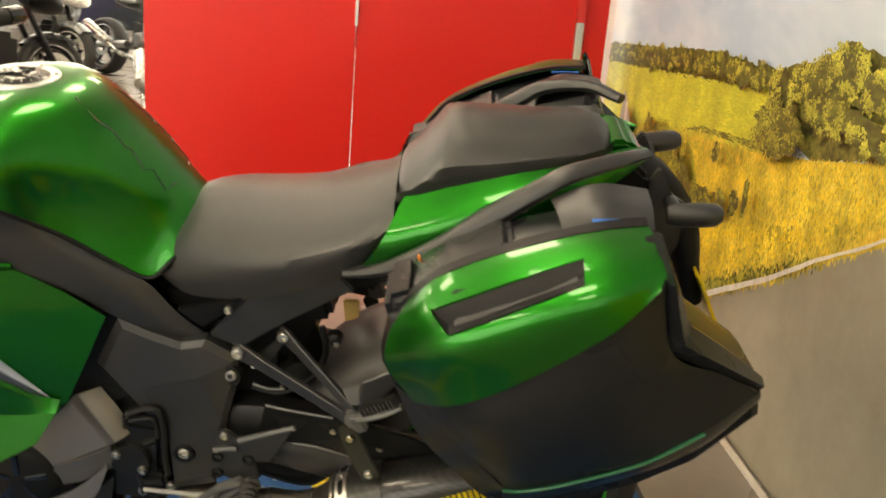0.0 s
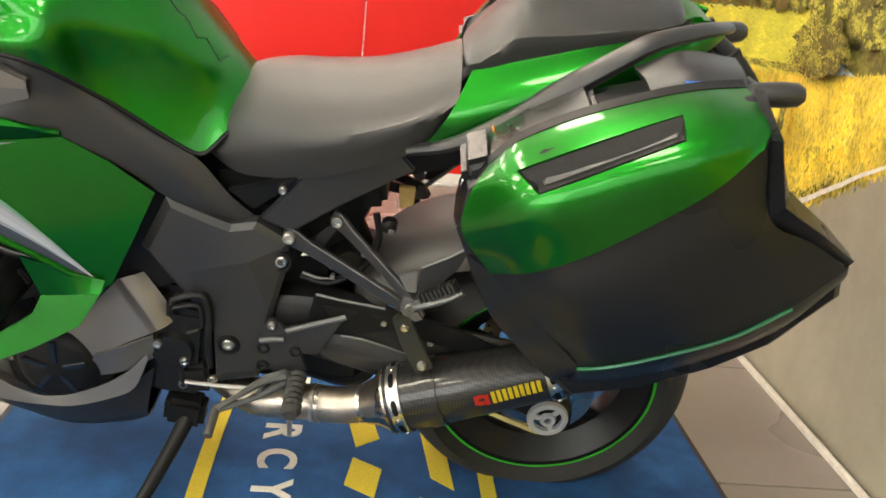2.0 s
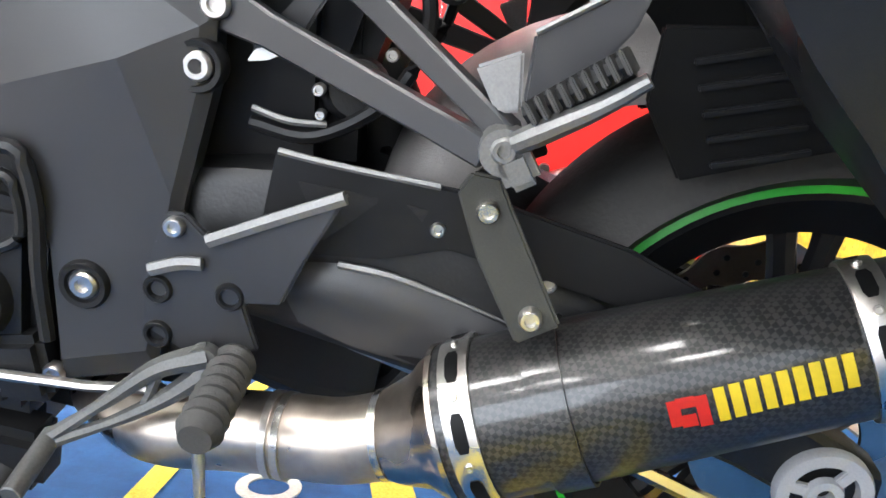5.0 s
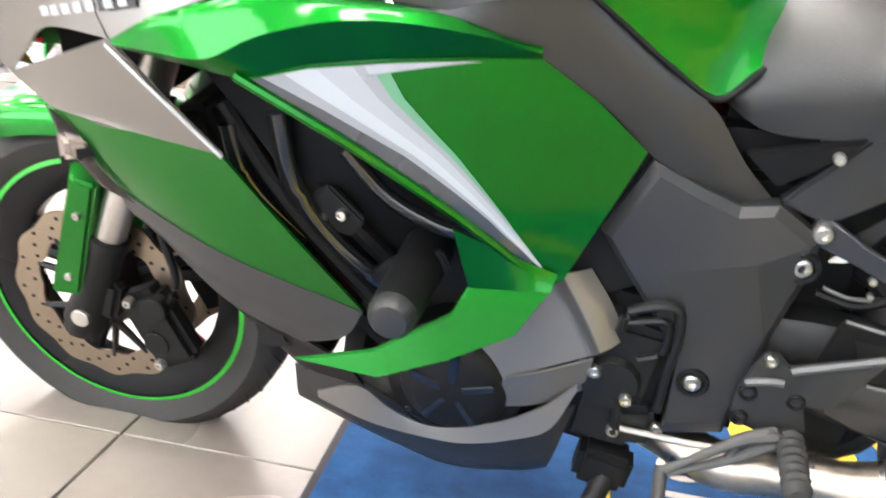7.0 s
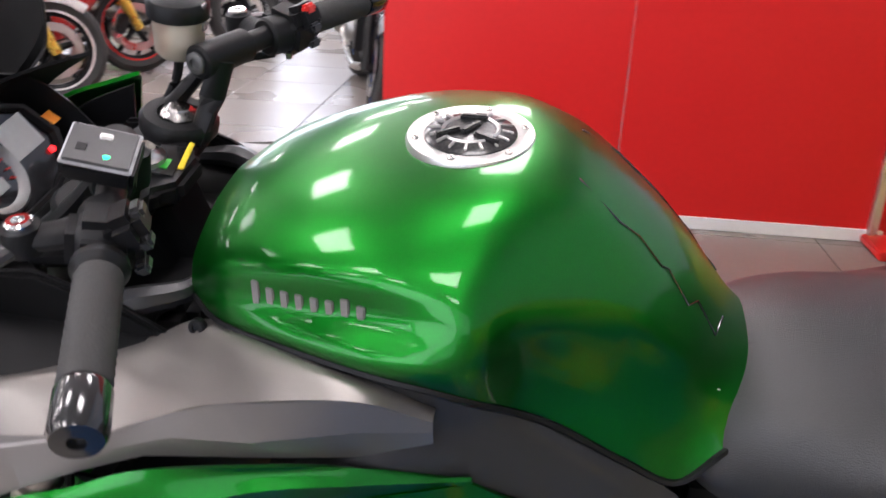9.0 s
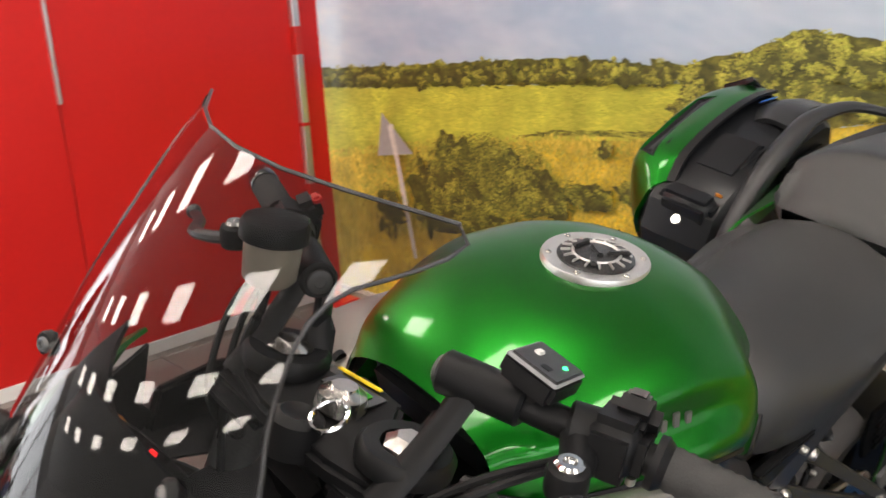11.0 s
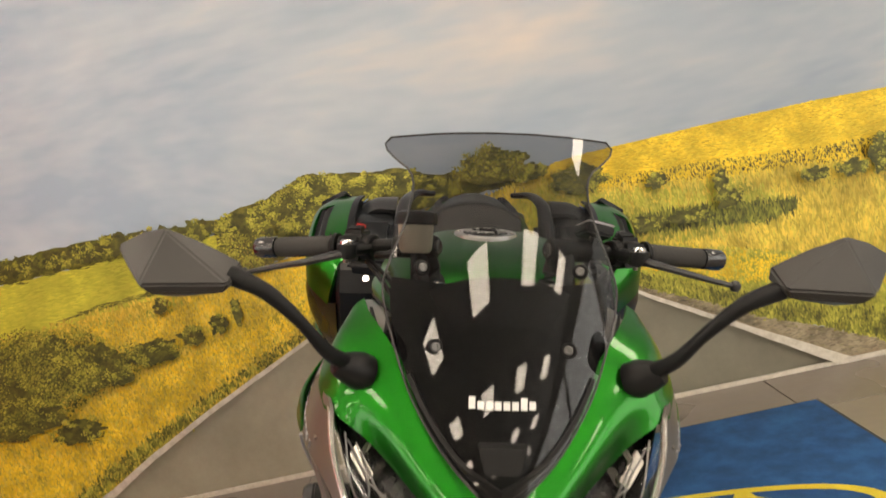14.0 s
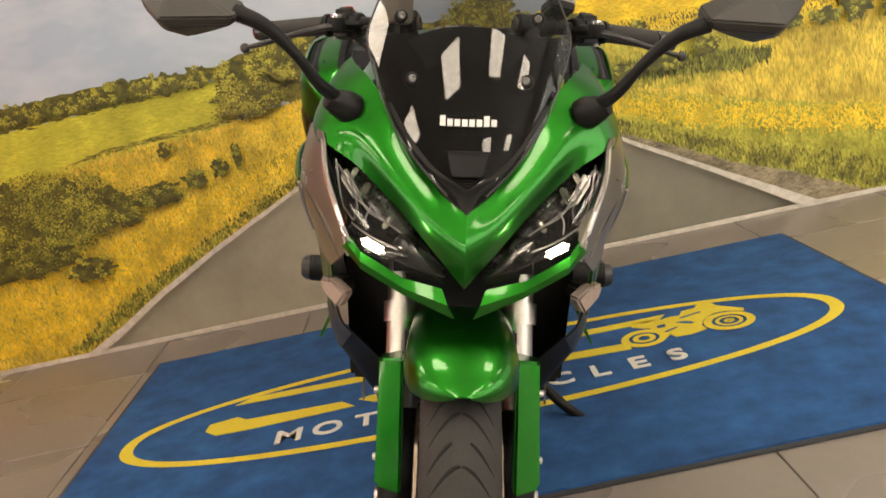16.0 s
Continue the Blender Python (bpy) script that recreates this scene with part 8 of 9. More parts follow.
# sprocket cover and clutter at the front of the frame cover
b = bm_new()
box(b, (0.10, 0.05, 0.20), (-0.660, -0.140, 0.400), (0, 6, 0), 0.014)
lathe(b, [(0, 0.02), (0.035, 0.018), (0.042, 0.0), (0.042, -0.03), (0, -0.03)], (-0.668, -0.158, 0.410), (0, -1, 0), 24)
tube(b, [(-0.668, -0.170, 0.490), (-0.660, -0.174, 0.524), (-0.612, -0.174, 0.538), (-0.600, -0.172, 0.500), (-0.603, -0.170, 0.440), (-0.603, -0.166, 0.380)], 0.0065, 8, 30)
tube(b, [(-0.662, -0.172, 0.506), (-0.618, -0.174, 0.516), (-0.614, -0.170, 0.470), (-0.640, -0.168, 0.452)], 0.005, 8, 20)
box(b, (0.06, 0.02, 0.05), (-0.640, -0.150, 0.478), (0, 12, 0), 0.006)
box(b, (0.05, 0.03, 0.06), (-0.628, -0.160, 0.350), (0, -8, 0), 0.008)
tube(b, [(-0.705, -0.16, 0.470), (-0.690, -0.165, 0.420), (-0.655, -0.17, 0.380), (-0.650, -0.165, 0.320)], 0.008, 8, 18)
sc = part("sprocket_cover", b, ENGINE, bike, "black sprocket cover with cables")
bolts("sprocket_bolt", ((-0.652, -0.168, 0.335), (-0.690, -0.178, 0.430), (-0.645, -0.178, 0.395), (-0.600, -0.166, 0.350)), STEEL, sc, 0.009, (0, -1, 0), 0.006)
# side stand
b = bm_new()
box(b, (0.075, 0.05, 0.06), (-0.655, -0.150, 0.262), (0, 8, 0), 0.01)
sb = part("stand_bracket", b, BLACK, bike)
b = bm_new()
tube(b, [(-0.650, -0.165, 0.250), (-0.668, -0.205, 0.215), (-0.705, -0.285, 0.155), (-0.730, -0.330, 0.133)], [0.016, 0.013, 0.012, 0.011], 12, 14)
ss = part("side_stand", b, BLACK, bike, "black side stand, folded out")
b = bm_new()
box(b, (0.07, 0.045, 0.008), (-0.738, -0.338, 0.134), (-13, 0, 0), 0.003)
part("stand_foot", b, BLACK, ss)
# swing arm, chain guard, hugger
for s in (-1, 1):
    b = bm_new()
    rings = []
    for x, z, h, y, w in ((-0.52, 0.47, 0.050, 0.105, 0.03), (-0.40, 0.462, 0.066, 0.118, 0.03), (-0.25, 0.425, 0.062, 0.125, 0.028), (-0.08, 0.372, 0.036, 0.128, 0.024), (0.03, 0.322, 0.034, 0.130, 0.022), (0.065, 0.312, 0.022, 0.130, 0.02)):
        rings.append([(x, s * (y + w * a), z + h * c) for a, c in ((-1, -0.8), (-0.7, -1), (0.7, -1), (1, -0.8), (1, 0.8), (0.7, 1), (-0.7, 1), (-1, 0.8))])
    loft(b, rings, True, 20)
    sa = part("swing_arm", b, ENGINE, bike, "black swing arm")
    b = bm_new()
    patch(b, [[(-0.412, 0.148, 0.462), (-0.372, 0.152, 0.466), (-0.330, 0.152, 0.460), (-0.285, 0.152, 0.447), (-0.215, 0.152, 0.424)],
              [(-0.415, 0.156, 0.440), (-0.372, 0.160, 0.440), (-0.330, 0.160, 0.432), (-0.285, 0.158, 0.420), (-0.215, 0.156, 0.402)],
              [(-0.405, 0.150, 0.412), (-0.365, 0.152, 0.398), (-0.325, 0.150, 0.388), (-0.280, 0.150, 0.380), (-0.215, 0.150, 0.372)]], 16, 8, 0.004, s)
    part("arm_cover", b, GREYPL, sa, "sculpted dark grey cover")
    b = bm_new()
    tube(b, [mir(q, s) for q in ((-0.374, 0.154, 0.466), (-0.335, 0.155, 0.462), (-0.290, 0.154, 0.449), (-0.240, 0.153, 0.432))], [0.003, 0.0035, 0.003, 0.001], 6, 14)
    part("arm_ridge", b, PEGALU, sa)
    bolts("arm_screw", (mir((-0.300, 0.160, 0.505), s), mir((-0.215, 0.158, 0.470), s), mir((-0.150, 0.156, 0.462), s)), STEEL, sa, 0.006, (0, s, 0), 0.004)
    b = bm_new()
    hub = Vector((RX, s * 0.158, RZ - 0.004))
    lathe(b, [(0.027, 0.004), (0.037, 0.004), (0.039, 0.0), (0.039, -0.006), (0.026, -0.006)], hub, (0, s, 0), 32, close=True)
    lathe(b, [(0.007, 0.006), (0.014, 0.006), (0.016, 0.0), (0.007, -0.006)], hub, (0, s, 0), 18, close=True)
    for i in range(3):
        a = 2 * math.pi * i / 3 + 0.9
        box(b, (0.018, 0.006, 0.010), hub + Vector((0.021 * math.cos(a), 0, 0.021 * math.sin(a))), (0, -math.degrees(a), 0), 0.001)
    part("chain_adjuster", b, CASTGREY, sa, "pale aluminium axle adjuster")
b = bm_new()
plate(b, [(-0.422, -0.150, 0.552), (-0.376, -0.152, 0.545), (-0.273, -0.156, 0.535), (-0.160, -0.158, 0.506), (-0.050, -0.158, 0.455), (-0.060, -0.158, 0.430), (-0.180, -0.158, 0.465), (-0.291, -0.156, 0.490), (-0.340, -0.154, 0.476), (-0.438, -0.150, 0.470)], (0, -0.006, 0), 0.002)
cg = part("chain_guard", b, BLACK, bike, "black chain guard")
b = bm_new()
tube(b, [(-0.420, -0.157, 0.551), (-0.376, -0.159, 0.545), (-0.300, -0.162, 0.538)], 0.0028, 6, 10)
part("guard_edge", b, PEGALU, cg)
for y0, pts in ((-0.1575, [(-0.405, 0.530), (-0.340, 0.524), (-0.385, 0.486)]), (-0.159, [(-0.325, 0.522), (-0.265, 0.512), (-0.300, 0.496)])):
    b = bm_new()
    plate(b, [(x, y0, z) for x, z in pts], (0, -0.002, 0), 0.0005)
    part("cut_out", b, ENGINE, cg, "dark cut-out")
b = bm_new()
rows = []
for a, r in ((118, 0.382), (124, 0.396), (131, 0.411), (139, 0.423), (148, 0.430), (158, 0.420)):
    t = radians(a)
    rows.append([(RX + math.cos(t) * (r - q), y, RZ + math.sin(t) * (r - q)) for y, q in ((-0.116, 0.060), (-0.110, 0.026), (-0.075, 0.005), (0, 0), (0.075, 0.005), (0.110, 0.026), (0.116, 0.060))])
sub = bm_new()
grid_faces(sub, [cr([c[j] for c in [cr([r[i] for r in rows], 14) for i in range(7)]], 13) for j in range(14)])
bmesh.ops.recalc_face_normals(sub, faces=sub.faces)
bmesh.ops.solidify(sub, geom=sub.faces[:], thickness=0.004)
merge(b, sub)
part("rear_hugger", b, MIDGREY, bike, "mid-grey rear wheel hugger")
b = bm_new()
lathe(b, [(0.05, 0.10), (0.096, 0.10), (0.096, 0.106), (0.05, 0.106)], (RX, -0.19, RZ), (0, 1, 0), 40, close=True)
spk = part("rear_sprocket", b, STEEL, bike)
b = bm_new()
tube(b, [(-0.53, 0, 0.495), (-0.25, 0, 0.460), (RX, 0, RZ + 0.100)], 0.008, 6)
tube(b, [(-0.53, 0, 0.42), (-0.25, 0, 0.330), (RX, 0, RZ - 0.100)], 0.008, 6)
bmesh.ops.translate(b, verts=b.verts, vec=(0, -0.09, 0))
part("chain", b, STEEL, bike, "steel drive chain")
b = bm_new()
cyl(b, (-0.36, 0.03, 0.50), (-0.46, 0.03, 0.72), 0.045, seg=18)
tube(b, [(-0.35 + 0.10 * -(k / 40), 0.03 + 0.045 * math.sin(k * 0.9), 0.50 + 0.2 * k / 40 + 0.045 * math.cos(k * 0.9) * 0.3) for k in range(41)], 0.007, 6)
part("shock_absorber", b, ENGINE, bike)

# ---- cockpit of the motorcycle ----
b = bm_new()
plate(b, [(-1.228, -0.050, 0.978), (-1.215, -0.112, 0.978), (-1.180, -0.122, 0.978), (-1.152, -0.108, 0.978), (-1.140, -0.045, 0.978), (-1.120, -0.028, 0.978), (-1.120, 0.028, 0.978), (-1.140, 0.045, 0.978), (-1.152, 0.108, 0.978), (-1.180, 0.122, 0.978), (-1.215, 0.112, 0.978), (-1.228, 0.050, 0.978)], (0, 0, 0.024), 0.006)
yoke = part("top_yoke", b, BLACK, bike, "black top yoke")
b = bm_new()
lathe(b, [(0, 0.022), (0.012, 0.022), (0.014, 0.018), (0.022, 0.014), (0.024, 0.0), (0, 0.0)], (-1.172, 0, 1.002), (0.2, 0, 1), 28)
part("stem_nut", b, STEEL, yoke, "bright steering stem nut")
b = bm_new()
lathe(b, [(0, 0.012), (0.008, 0.012), (0.016, 0.016), (0.024, 0.010), (0.026, -0.02), (0, -0.02)], (-1.222, -0.005, 1.004), (0.25, 0, 1), 26)
part("ignition_lock", b, BLACK, yoke)
b = bm_new()
rg = [(-1.205 + 0.016 * math.cos(a), -0.030 + 0.016 * math.sin(a), 1.024 + 0.006 * math.cos(a)) for a in (2 * math.pi * i / 20 for i in range(21))]
tube(b, rg, 0.0022, 6)
part("key_ring", b, CHROME, yoke, "chrome key ring")
b = bm_new()
box(b, (0.006, 0.055, 0.002), (-1.134, 0.022, 1.0045), (0, 18, 10), 0.0008)
part("yellow_strip", b, YELLOW, yoke, "yellow warning strip")
b = bm_new()
box(b, (0.030, 0.060, 0.002), (-1.150, 0.010, 1.0045), (0, 8, 6), 0.0008)
st = part("yoke_sticker", b, GLOSS, yoke, "black plate with a small green mark")
b = bm_new()
box(b, (0.014, 0.018, 0.001), (-1.150, 0.000, 1.0065), (0, 8, 6), 0)
part("green_mark", b, STRIPE, st, "small green mark")

# bars, risers, switch boxes, levers, grips
for s in (-1, 1):
    I, G0, G1 = V(mir((-1.138, 0.088, 1.078), s)), V(mir((-1.070, 0.262, 1.066), s)), V(mir((-1.029, 0.368, 1.055), s))
    ax = (G1 - G0).normalized()
    b = bm_new()
    cyl(b, I, I.lerp(G0, 0.40), 0.0185, seg=24, bev=0.003)
    tube(b, [I.lerp(G0, 0.3), G0, G1], 0.0125, 14)
    hb = part("handlebar", b, BLACK, bike, "black raised clip-on handlebar")
    b = bm_new()
    bolt(b, I - (G0 - I).normalized() * 0.001, 0.012, I - G0, 0.004)
    part("bar_bolt", b, WORNDARK, hb)
    # open two-legged riser
    b = bm_new()
    foot = V(mir((-1.172, 0.090, 1.000), s))
    lathe(b, [(0.024, 0.0), (0.042, 0.0), (0.043, 0.012), (0.038, 0.018), (0.024, 0.018)], foot, (0.2, 0, 1), 26, close=True)
    for q0, q1, w in (((-1.216, 0.110, 0.992), (-1.134, 0.118, 1.072), 0.014), ((-1.150, 0.078, 0.990), (-1.116, 0.104, 1.076), 0.015)):
        tube(b, [mir(q0, s), tuple(V(mir(q0, s)).lerp(V(mir(q1, s)), 0.5) + Vector((0, 0, -0.004))), mir(q1, s)], [w * 1.2, w, w * 0.95], 8, 8, flat=0.6)
    box(b, (0.090, 0.084, 0.032), mir((-1.190, 0.094, 0.976), s), (0, -8, 0), 0.012, 3)
    part("bar_riser", b, BLACK, hb, "open black bar riser", angle=50)
    b = bm_new()
    lathe(b, [(0, 0.026), (0.012, 0.026), (0.016, 0.022), (0.022, 0.018), (0.023, 0.004), (0, 0.004)], foot, (0.2, 0, 1), 6)
    part("fork_nut", b, STEEL, hb, "bright fork top nut")
    b = bm_new()
    n = 24
    prof = [(0, 0)] + [(0.0165 + (0.0012 if k % 2 else 0), 0.002 + 0.106 * k / n) for k in range(n + 1)] + [(0, 0.110)]
    lathe(b, prof, G0, ax, 24)
    part("grip", b, GRIP, hb, "dark grey ribbed rubber grip")
    b = bm_new()
    lathe(b, [(0, 0.0), (0.021, 0.0), (0.0215, 0.006), (0.017, 0.012), (0, 0.014)], G0 - ax * 0.010, ax, 24)
    part("grip_flange", b, BLACK, hb)
    b = bm_new()
    lathe(b, [(0, 0.0), (0.0175, 0.0), (0.0185, 0.003), (0.0185, 0.034), (0.016, 0.040), (0.006, 0.041), (0.005, 0.037), (0, 0.037)], G1 - ax * 0.004, ax, 24)
    part("bar_end", b, GLOSS, hb, "gloss black bar-end weight")
    yaw = math.degrees(math.atan2(ax.y, ax.x)) - 90 * s
    c = I.lerp(G0, 0.78)
    b = bm_new()
    box(b, (0.056, 0.052, 0.050), c + Vector((0.002, 0, 0.000)), (0, 12, yaw), 0.012, 3)
    box(b, (0.030, 0.040, 0.030), c + Vector((0.022, 0, 0.016)), (0, -20, yaw), 0.008, 2)
    sw = part("switch_box", b, BLACK, hb, "black switch box")
    for k, (dx, dz, m) in enumerate(((0.030, 0.028, REDPL if s > 0 else GREYPL), (0.034, 0.004, GREYPL), (0.030, -0.016, GREYPL))):
        b = bm_new()
        box(b, (0.012, 0.018, 0.011), c + Vector((dx, s * 0.004 * (k - 1), dz)), (0, -20, yaw), 0.003)
        part("switch", b, m, sw, "red stop switch" if m is REDPL else "grey switch")
    b = bm_new()
    for d in (-0.018, 0.018):
        bolt(b, c + Vector((0.006, d * s, -0.026)), 0.004, (0, 0, -1), 0.003)
    tagged(part("switch_screw", b, STEEL, sw), kind="stuff")
    # perch and lever
    pv = V(mir((-1.146, 0.232, 1.070), s))
    b = bm_new()
    cyl(b, c + Vector((-0.012, -s * 0.024, 0)) - ax * 0.010, c + Vector((-0.004, -s * 0.020, 0)) + ax * 0.012, 0.022, seg=20, bev=0.003)
    tube(b, [c + Vector((-0.015, -s * 0.02, 0)), c + Vector((-0.040, s * 0.0, 0.0)), pv], [0.015, 0.015, 0.013], 10, 8, flat=0.8)
    lathe(b, [(0, -0.012), (0.015, -0.012), (0.016, -0.006), (0.016, 0.006), (0.015, 0.010), (0, 0.010)], pv, (0, 0, 1), 20)
    pr = part("lever_perch", b, BLACK, hb, "black lever clamp")
    bolts("pivot_bolt", (pv + Vector((0, 0, 0.011)),), CHROME, pr, 0.011, (0, 0, 1), 0.005, "chrome pivot bolt")
    tip = (-1.143, 0.388, 1.028) if s < 0 else (-1.107, 0.405, 1.022)
    b = bm_new()
    lp2 = [mir(q, s) for q in ((-1.146, 0.232, 1.066), (-1.162, 0.262, 1.060), (-1.158, 0.300, 1.050), ((-1.152 + tip[0]) / 2, 0.345, 1.038), tip)]
    tube(b, lp2, [0.010, 0.0085, 0.0075, 0.007, 0.006], 10, 22, flat=0.7)
    bmesh.ops.create_uvsphere(b, u_segments=14, v_segments=8, radius=0.0095, matrix=Matrix.Translation(V(mir(tip, s))))
    part("lever", b, GREYPL, hb, "black clutch lever" if s < 0 else "black brake lever")
    # cables
    for k in range(2):
        b = bm_new()
        tube(b, [tuple(c + Vector((-0.01, -s * 0.02, -0.02 - 0.004 * k))), mir((-1.165 - 0.012 * k, 0.165 + 0.01 * k, 1.030), s), mir((-1.215 - 0.02 * k, 0.125, 0.985 - 0.012 * k), s), mir((-1.250 + 0.03 * k, 0.075 + 0.03 * k, 0.915), s)], 0.0038, 8, 20)
        part("cable", b, BLACK, bike)

# front brake reservoir
RC = Vector((-1.172, 0.122, 1.072))
b = bm_new()
lathe(b, [(0, 0.0), (0.021, 0.0), (0.026, 0.006), (0.028, 0.046), (0, 0.046)], RC, (0.12, 0.0, 1), 30)
res = part("fluid_reservoir", b, RESERV, bike, "translucent brake fluid reservoir with black lid")
b = bm_new()
lathe(b, [(0.0, 0.064), (0.022, 0.066), (0.030, 0.063), (0.033, 0.058), (0.033, 0.045), (0.029, 0.044), (0, 0.044)], RC, (0.12, 0.0, 1), 30)
part("lid", b, BLACK, res, "black ribbed lid")
b = bm_new()
box(b, (0.003, 0.010, 0.030), RC + Vector((0.036, -0.004, 0.045)), (0, 7, 0), 0.001)
part("lid_clip", b, CHROME, res, "bright lid clip")
b = bm_new()
tube(b, [RC + Vector((0, 0, 0.002)), RC + Vector((-0.01, 0.0, -0.03)), (-1.205, 0.118, 1.000), (-1.235, 0.10, 0.930)], 0.0055, 8, 20)
tube(b, [RC + Vector((-0.002, 0, 0.006)), RC + Vector((0.02, 0.04, -0.006)), (-1.128, 0.185, 1.060)], 0.007, 8, 14)
part("fluid_hose", b, BLACK, res)

# black pods below the bars
for s in (-1, 1):
    b = bm_new()
    plate(b, [(-1.290, 0.150, 0.912), (-1.272, 0.150, 0.970), (-1.205, 0.152, 0.978), (-1.135, 0.150, 0.950), (-1.085, 0.148, 0.915)], (0, 0.012, 0), 0.004, s)
    part("cockpit_pod", b, DEEP, bike, "black inner panel below the bars")

# small add-on control box beside the clutch side switches
b = bm_new()
box(b, (0.056, 0.048, 0.020), (-1.108, -0.165, 1.106), (14, 16, 14), 0.004)
cb = part("control_box", b, BLACK, bike, "small grey add-on controller with buttons")
b = bm_new()
box(b, (0.050, 0.042, 0.003), (-1.1052, -0.1675, 1.1165), (14, 16, 14), 0.001)
fp = part("face_plate", b, GREYPL, cb, "grey face plate")
b = bm_new()
box(b, (0.054, 0.046, 0.003), (-1.1058, -0.1669, 1.1148), (14, 16, 14), 0.001)
part("bezel", b, CASTGREY, cb, "pale grey bezel")
for k, (dx, dy, m) in enumerate(((-0.012, -0.008, BLACK), (0.008, -0.010, NEUTRAL), (0.000, 0.010, SKIRT))):
    b = bm_new()
    box(b, (0.010, 0.010 if k < 2 else 0.006, 0.003) if m is not NEUTRAL else (0.005, 0.004, 0.003), (-1.1048 + dx, -0.1675 + dy, 1.1180 - dx * 0.28 + dy * 0.24), (14, 16, 14), 0.001)
    part("button", b, m, fp)
b = bm_new()
tube(b, [(-1.108, -0.165, 1.096), (-1.110, -0.160, 1.080), (-1.112, -0.152, 1.068)], 0.008, 8, 8)
part("box_mount", b, BLACK, cb)

# instrument cluster
DC, DN = Vector((-1.335, 0.0, 0.988)), Vector((0.80, 0, 0.60)).normalized()
DU, DV = Vector((0, 1, 0)), Vector((-0.60, 0, 0.80)).normalized()


def dash(u, v, w=0.0):
    return DC + DU * u + DV * v + DN * w


DO = [(-0.092, -0.012), (-0.080, 0.030), (-0.040, 0.052), (0.0, 0.057), (0.040, 0.052), (0.080, 0.030), (0.092, -0.012), (0.070, -0.046), (0.030, -0.060), (-0.030, -0.060), (-0.070, -0.046)]
b = bm_new()
loft(b, [[dash(u * k, v * k, w) for u, v in DO] for k, w in ((0.80, -0.045), (1.0, -0.030), (1.03, 0.004), (1.0, 0.010), (0.92, 0.010), (0.90, 0.002))], True)
cl = part("instrument_panel", b, BLACK, bike, "black instrument cluster with dial and grey displays", angle=30)
b = bm_new()
DO2 = [(u * 0.9, v * 0.9) for u, v in DO]
f = b.faces.new([b.verts.new(dash(u, v, 0.003)) for u, v in DO2])
bmesh.ops.triangulate(b, faces=[f])
part("dial_face", b, GLOSS, cl)
b = bm_new()
lathe(b, [(0.034, 0.003), (0.040, 0.006), (0.043, 0.010), (0.046, 0.006), (0.046, 0.003)], dash(-0.030, -0.004), DN, 36, close=True)
part("dial_ring", b, ALU, cl, "grey ring of the rev counter")
for k in range(13):
    a = radians(220 - k * 21)
    b = bm_new()
    p0, p1 = dash(-0.030 + 0.026 * math.cos(a), -0.004 + 0.026 * math.sin(a), 0.005), dash(-0.030 + 0.033 * math.cos(a), -0.004 + 0.033 * math.sin(a), 0.005)
    tube(b, [p0, p1], 0.0011, 4)
    part("tick", b, WHITEP if k < 10 else REDPL, cl)
for c, w, h in (((0.042, 0.008), 0.052, 0.040), ((-0.030, -0.018), 0.026, 0.014)):
    b = bm_new()
    plate(b, [dash(c[0] + sx2 * w / 2, c[1] + sy * h / 2, 0.0045) for sx2, sy in ((-1, -1), (1, -1), (1, 1), (-1, 1))], tuple(DN * 0.002), 0.0005)
    part("display", b, LCD, cl, "pale grey liquid crystal display")
for (u, v), m in (((0.066, -0.024), REDLED), ((-0.078, -0.012), NEUTRAL)):
    b = bm_new()
    lathe(b, [(0, 0.003), (0.0035, 0.003), (0.004, 0), (0, 0)], dash(u, v, 0.0045), DN, 12)
    part("warning_lamp", b, m, cl, "lit red warning lamp" if m is REDLED else "lit green neutral lamp")
b = bm_new()
box(b, (0.016, 0.020, 0.001), tuple(dash(0.098, 0.002, 0.006)), (0, 37, 0), 0)
part("warning_sticker", b, ORANGEP, bike, "small orange sticker")
# arched hood round the cluster
b = bm_new()
rows = []
for w, k in ((-0.055, 1.16), (-0.020, 1.26), (0.022, 1.30), (0.024, 1.26), (-0.018, 1.20), (-0.05, 1.10)):
    rows.append(cr([dash(u * k, v * k + 0.004, w) for u, v in ((-0.098, -0.040), (-0.096, 0.0), (-0.080, 0.034), (-0.042, 0.056), (0, 0.062), (0.042, 0.056), (0.080, 0.034), (0.096, 0.0), (0.098, -0.040))], 29))
grid_faces(b, rows, close_v=True)
part("cluster_hood", b, BLACK, bike, "matt black arched hood over the cluster")

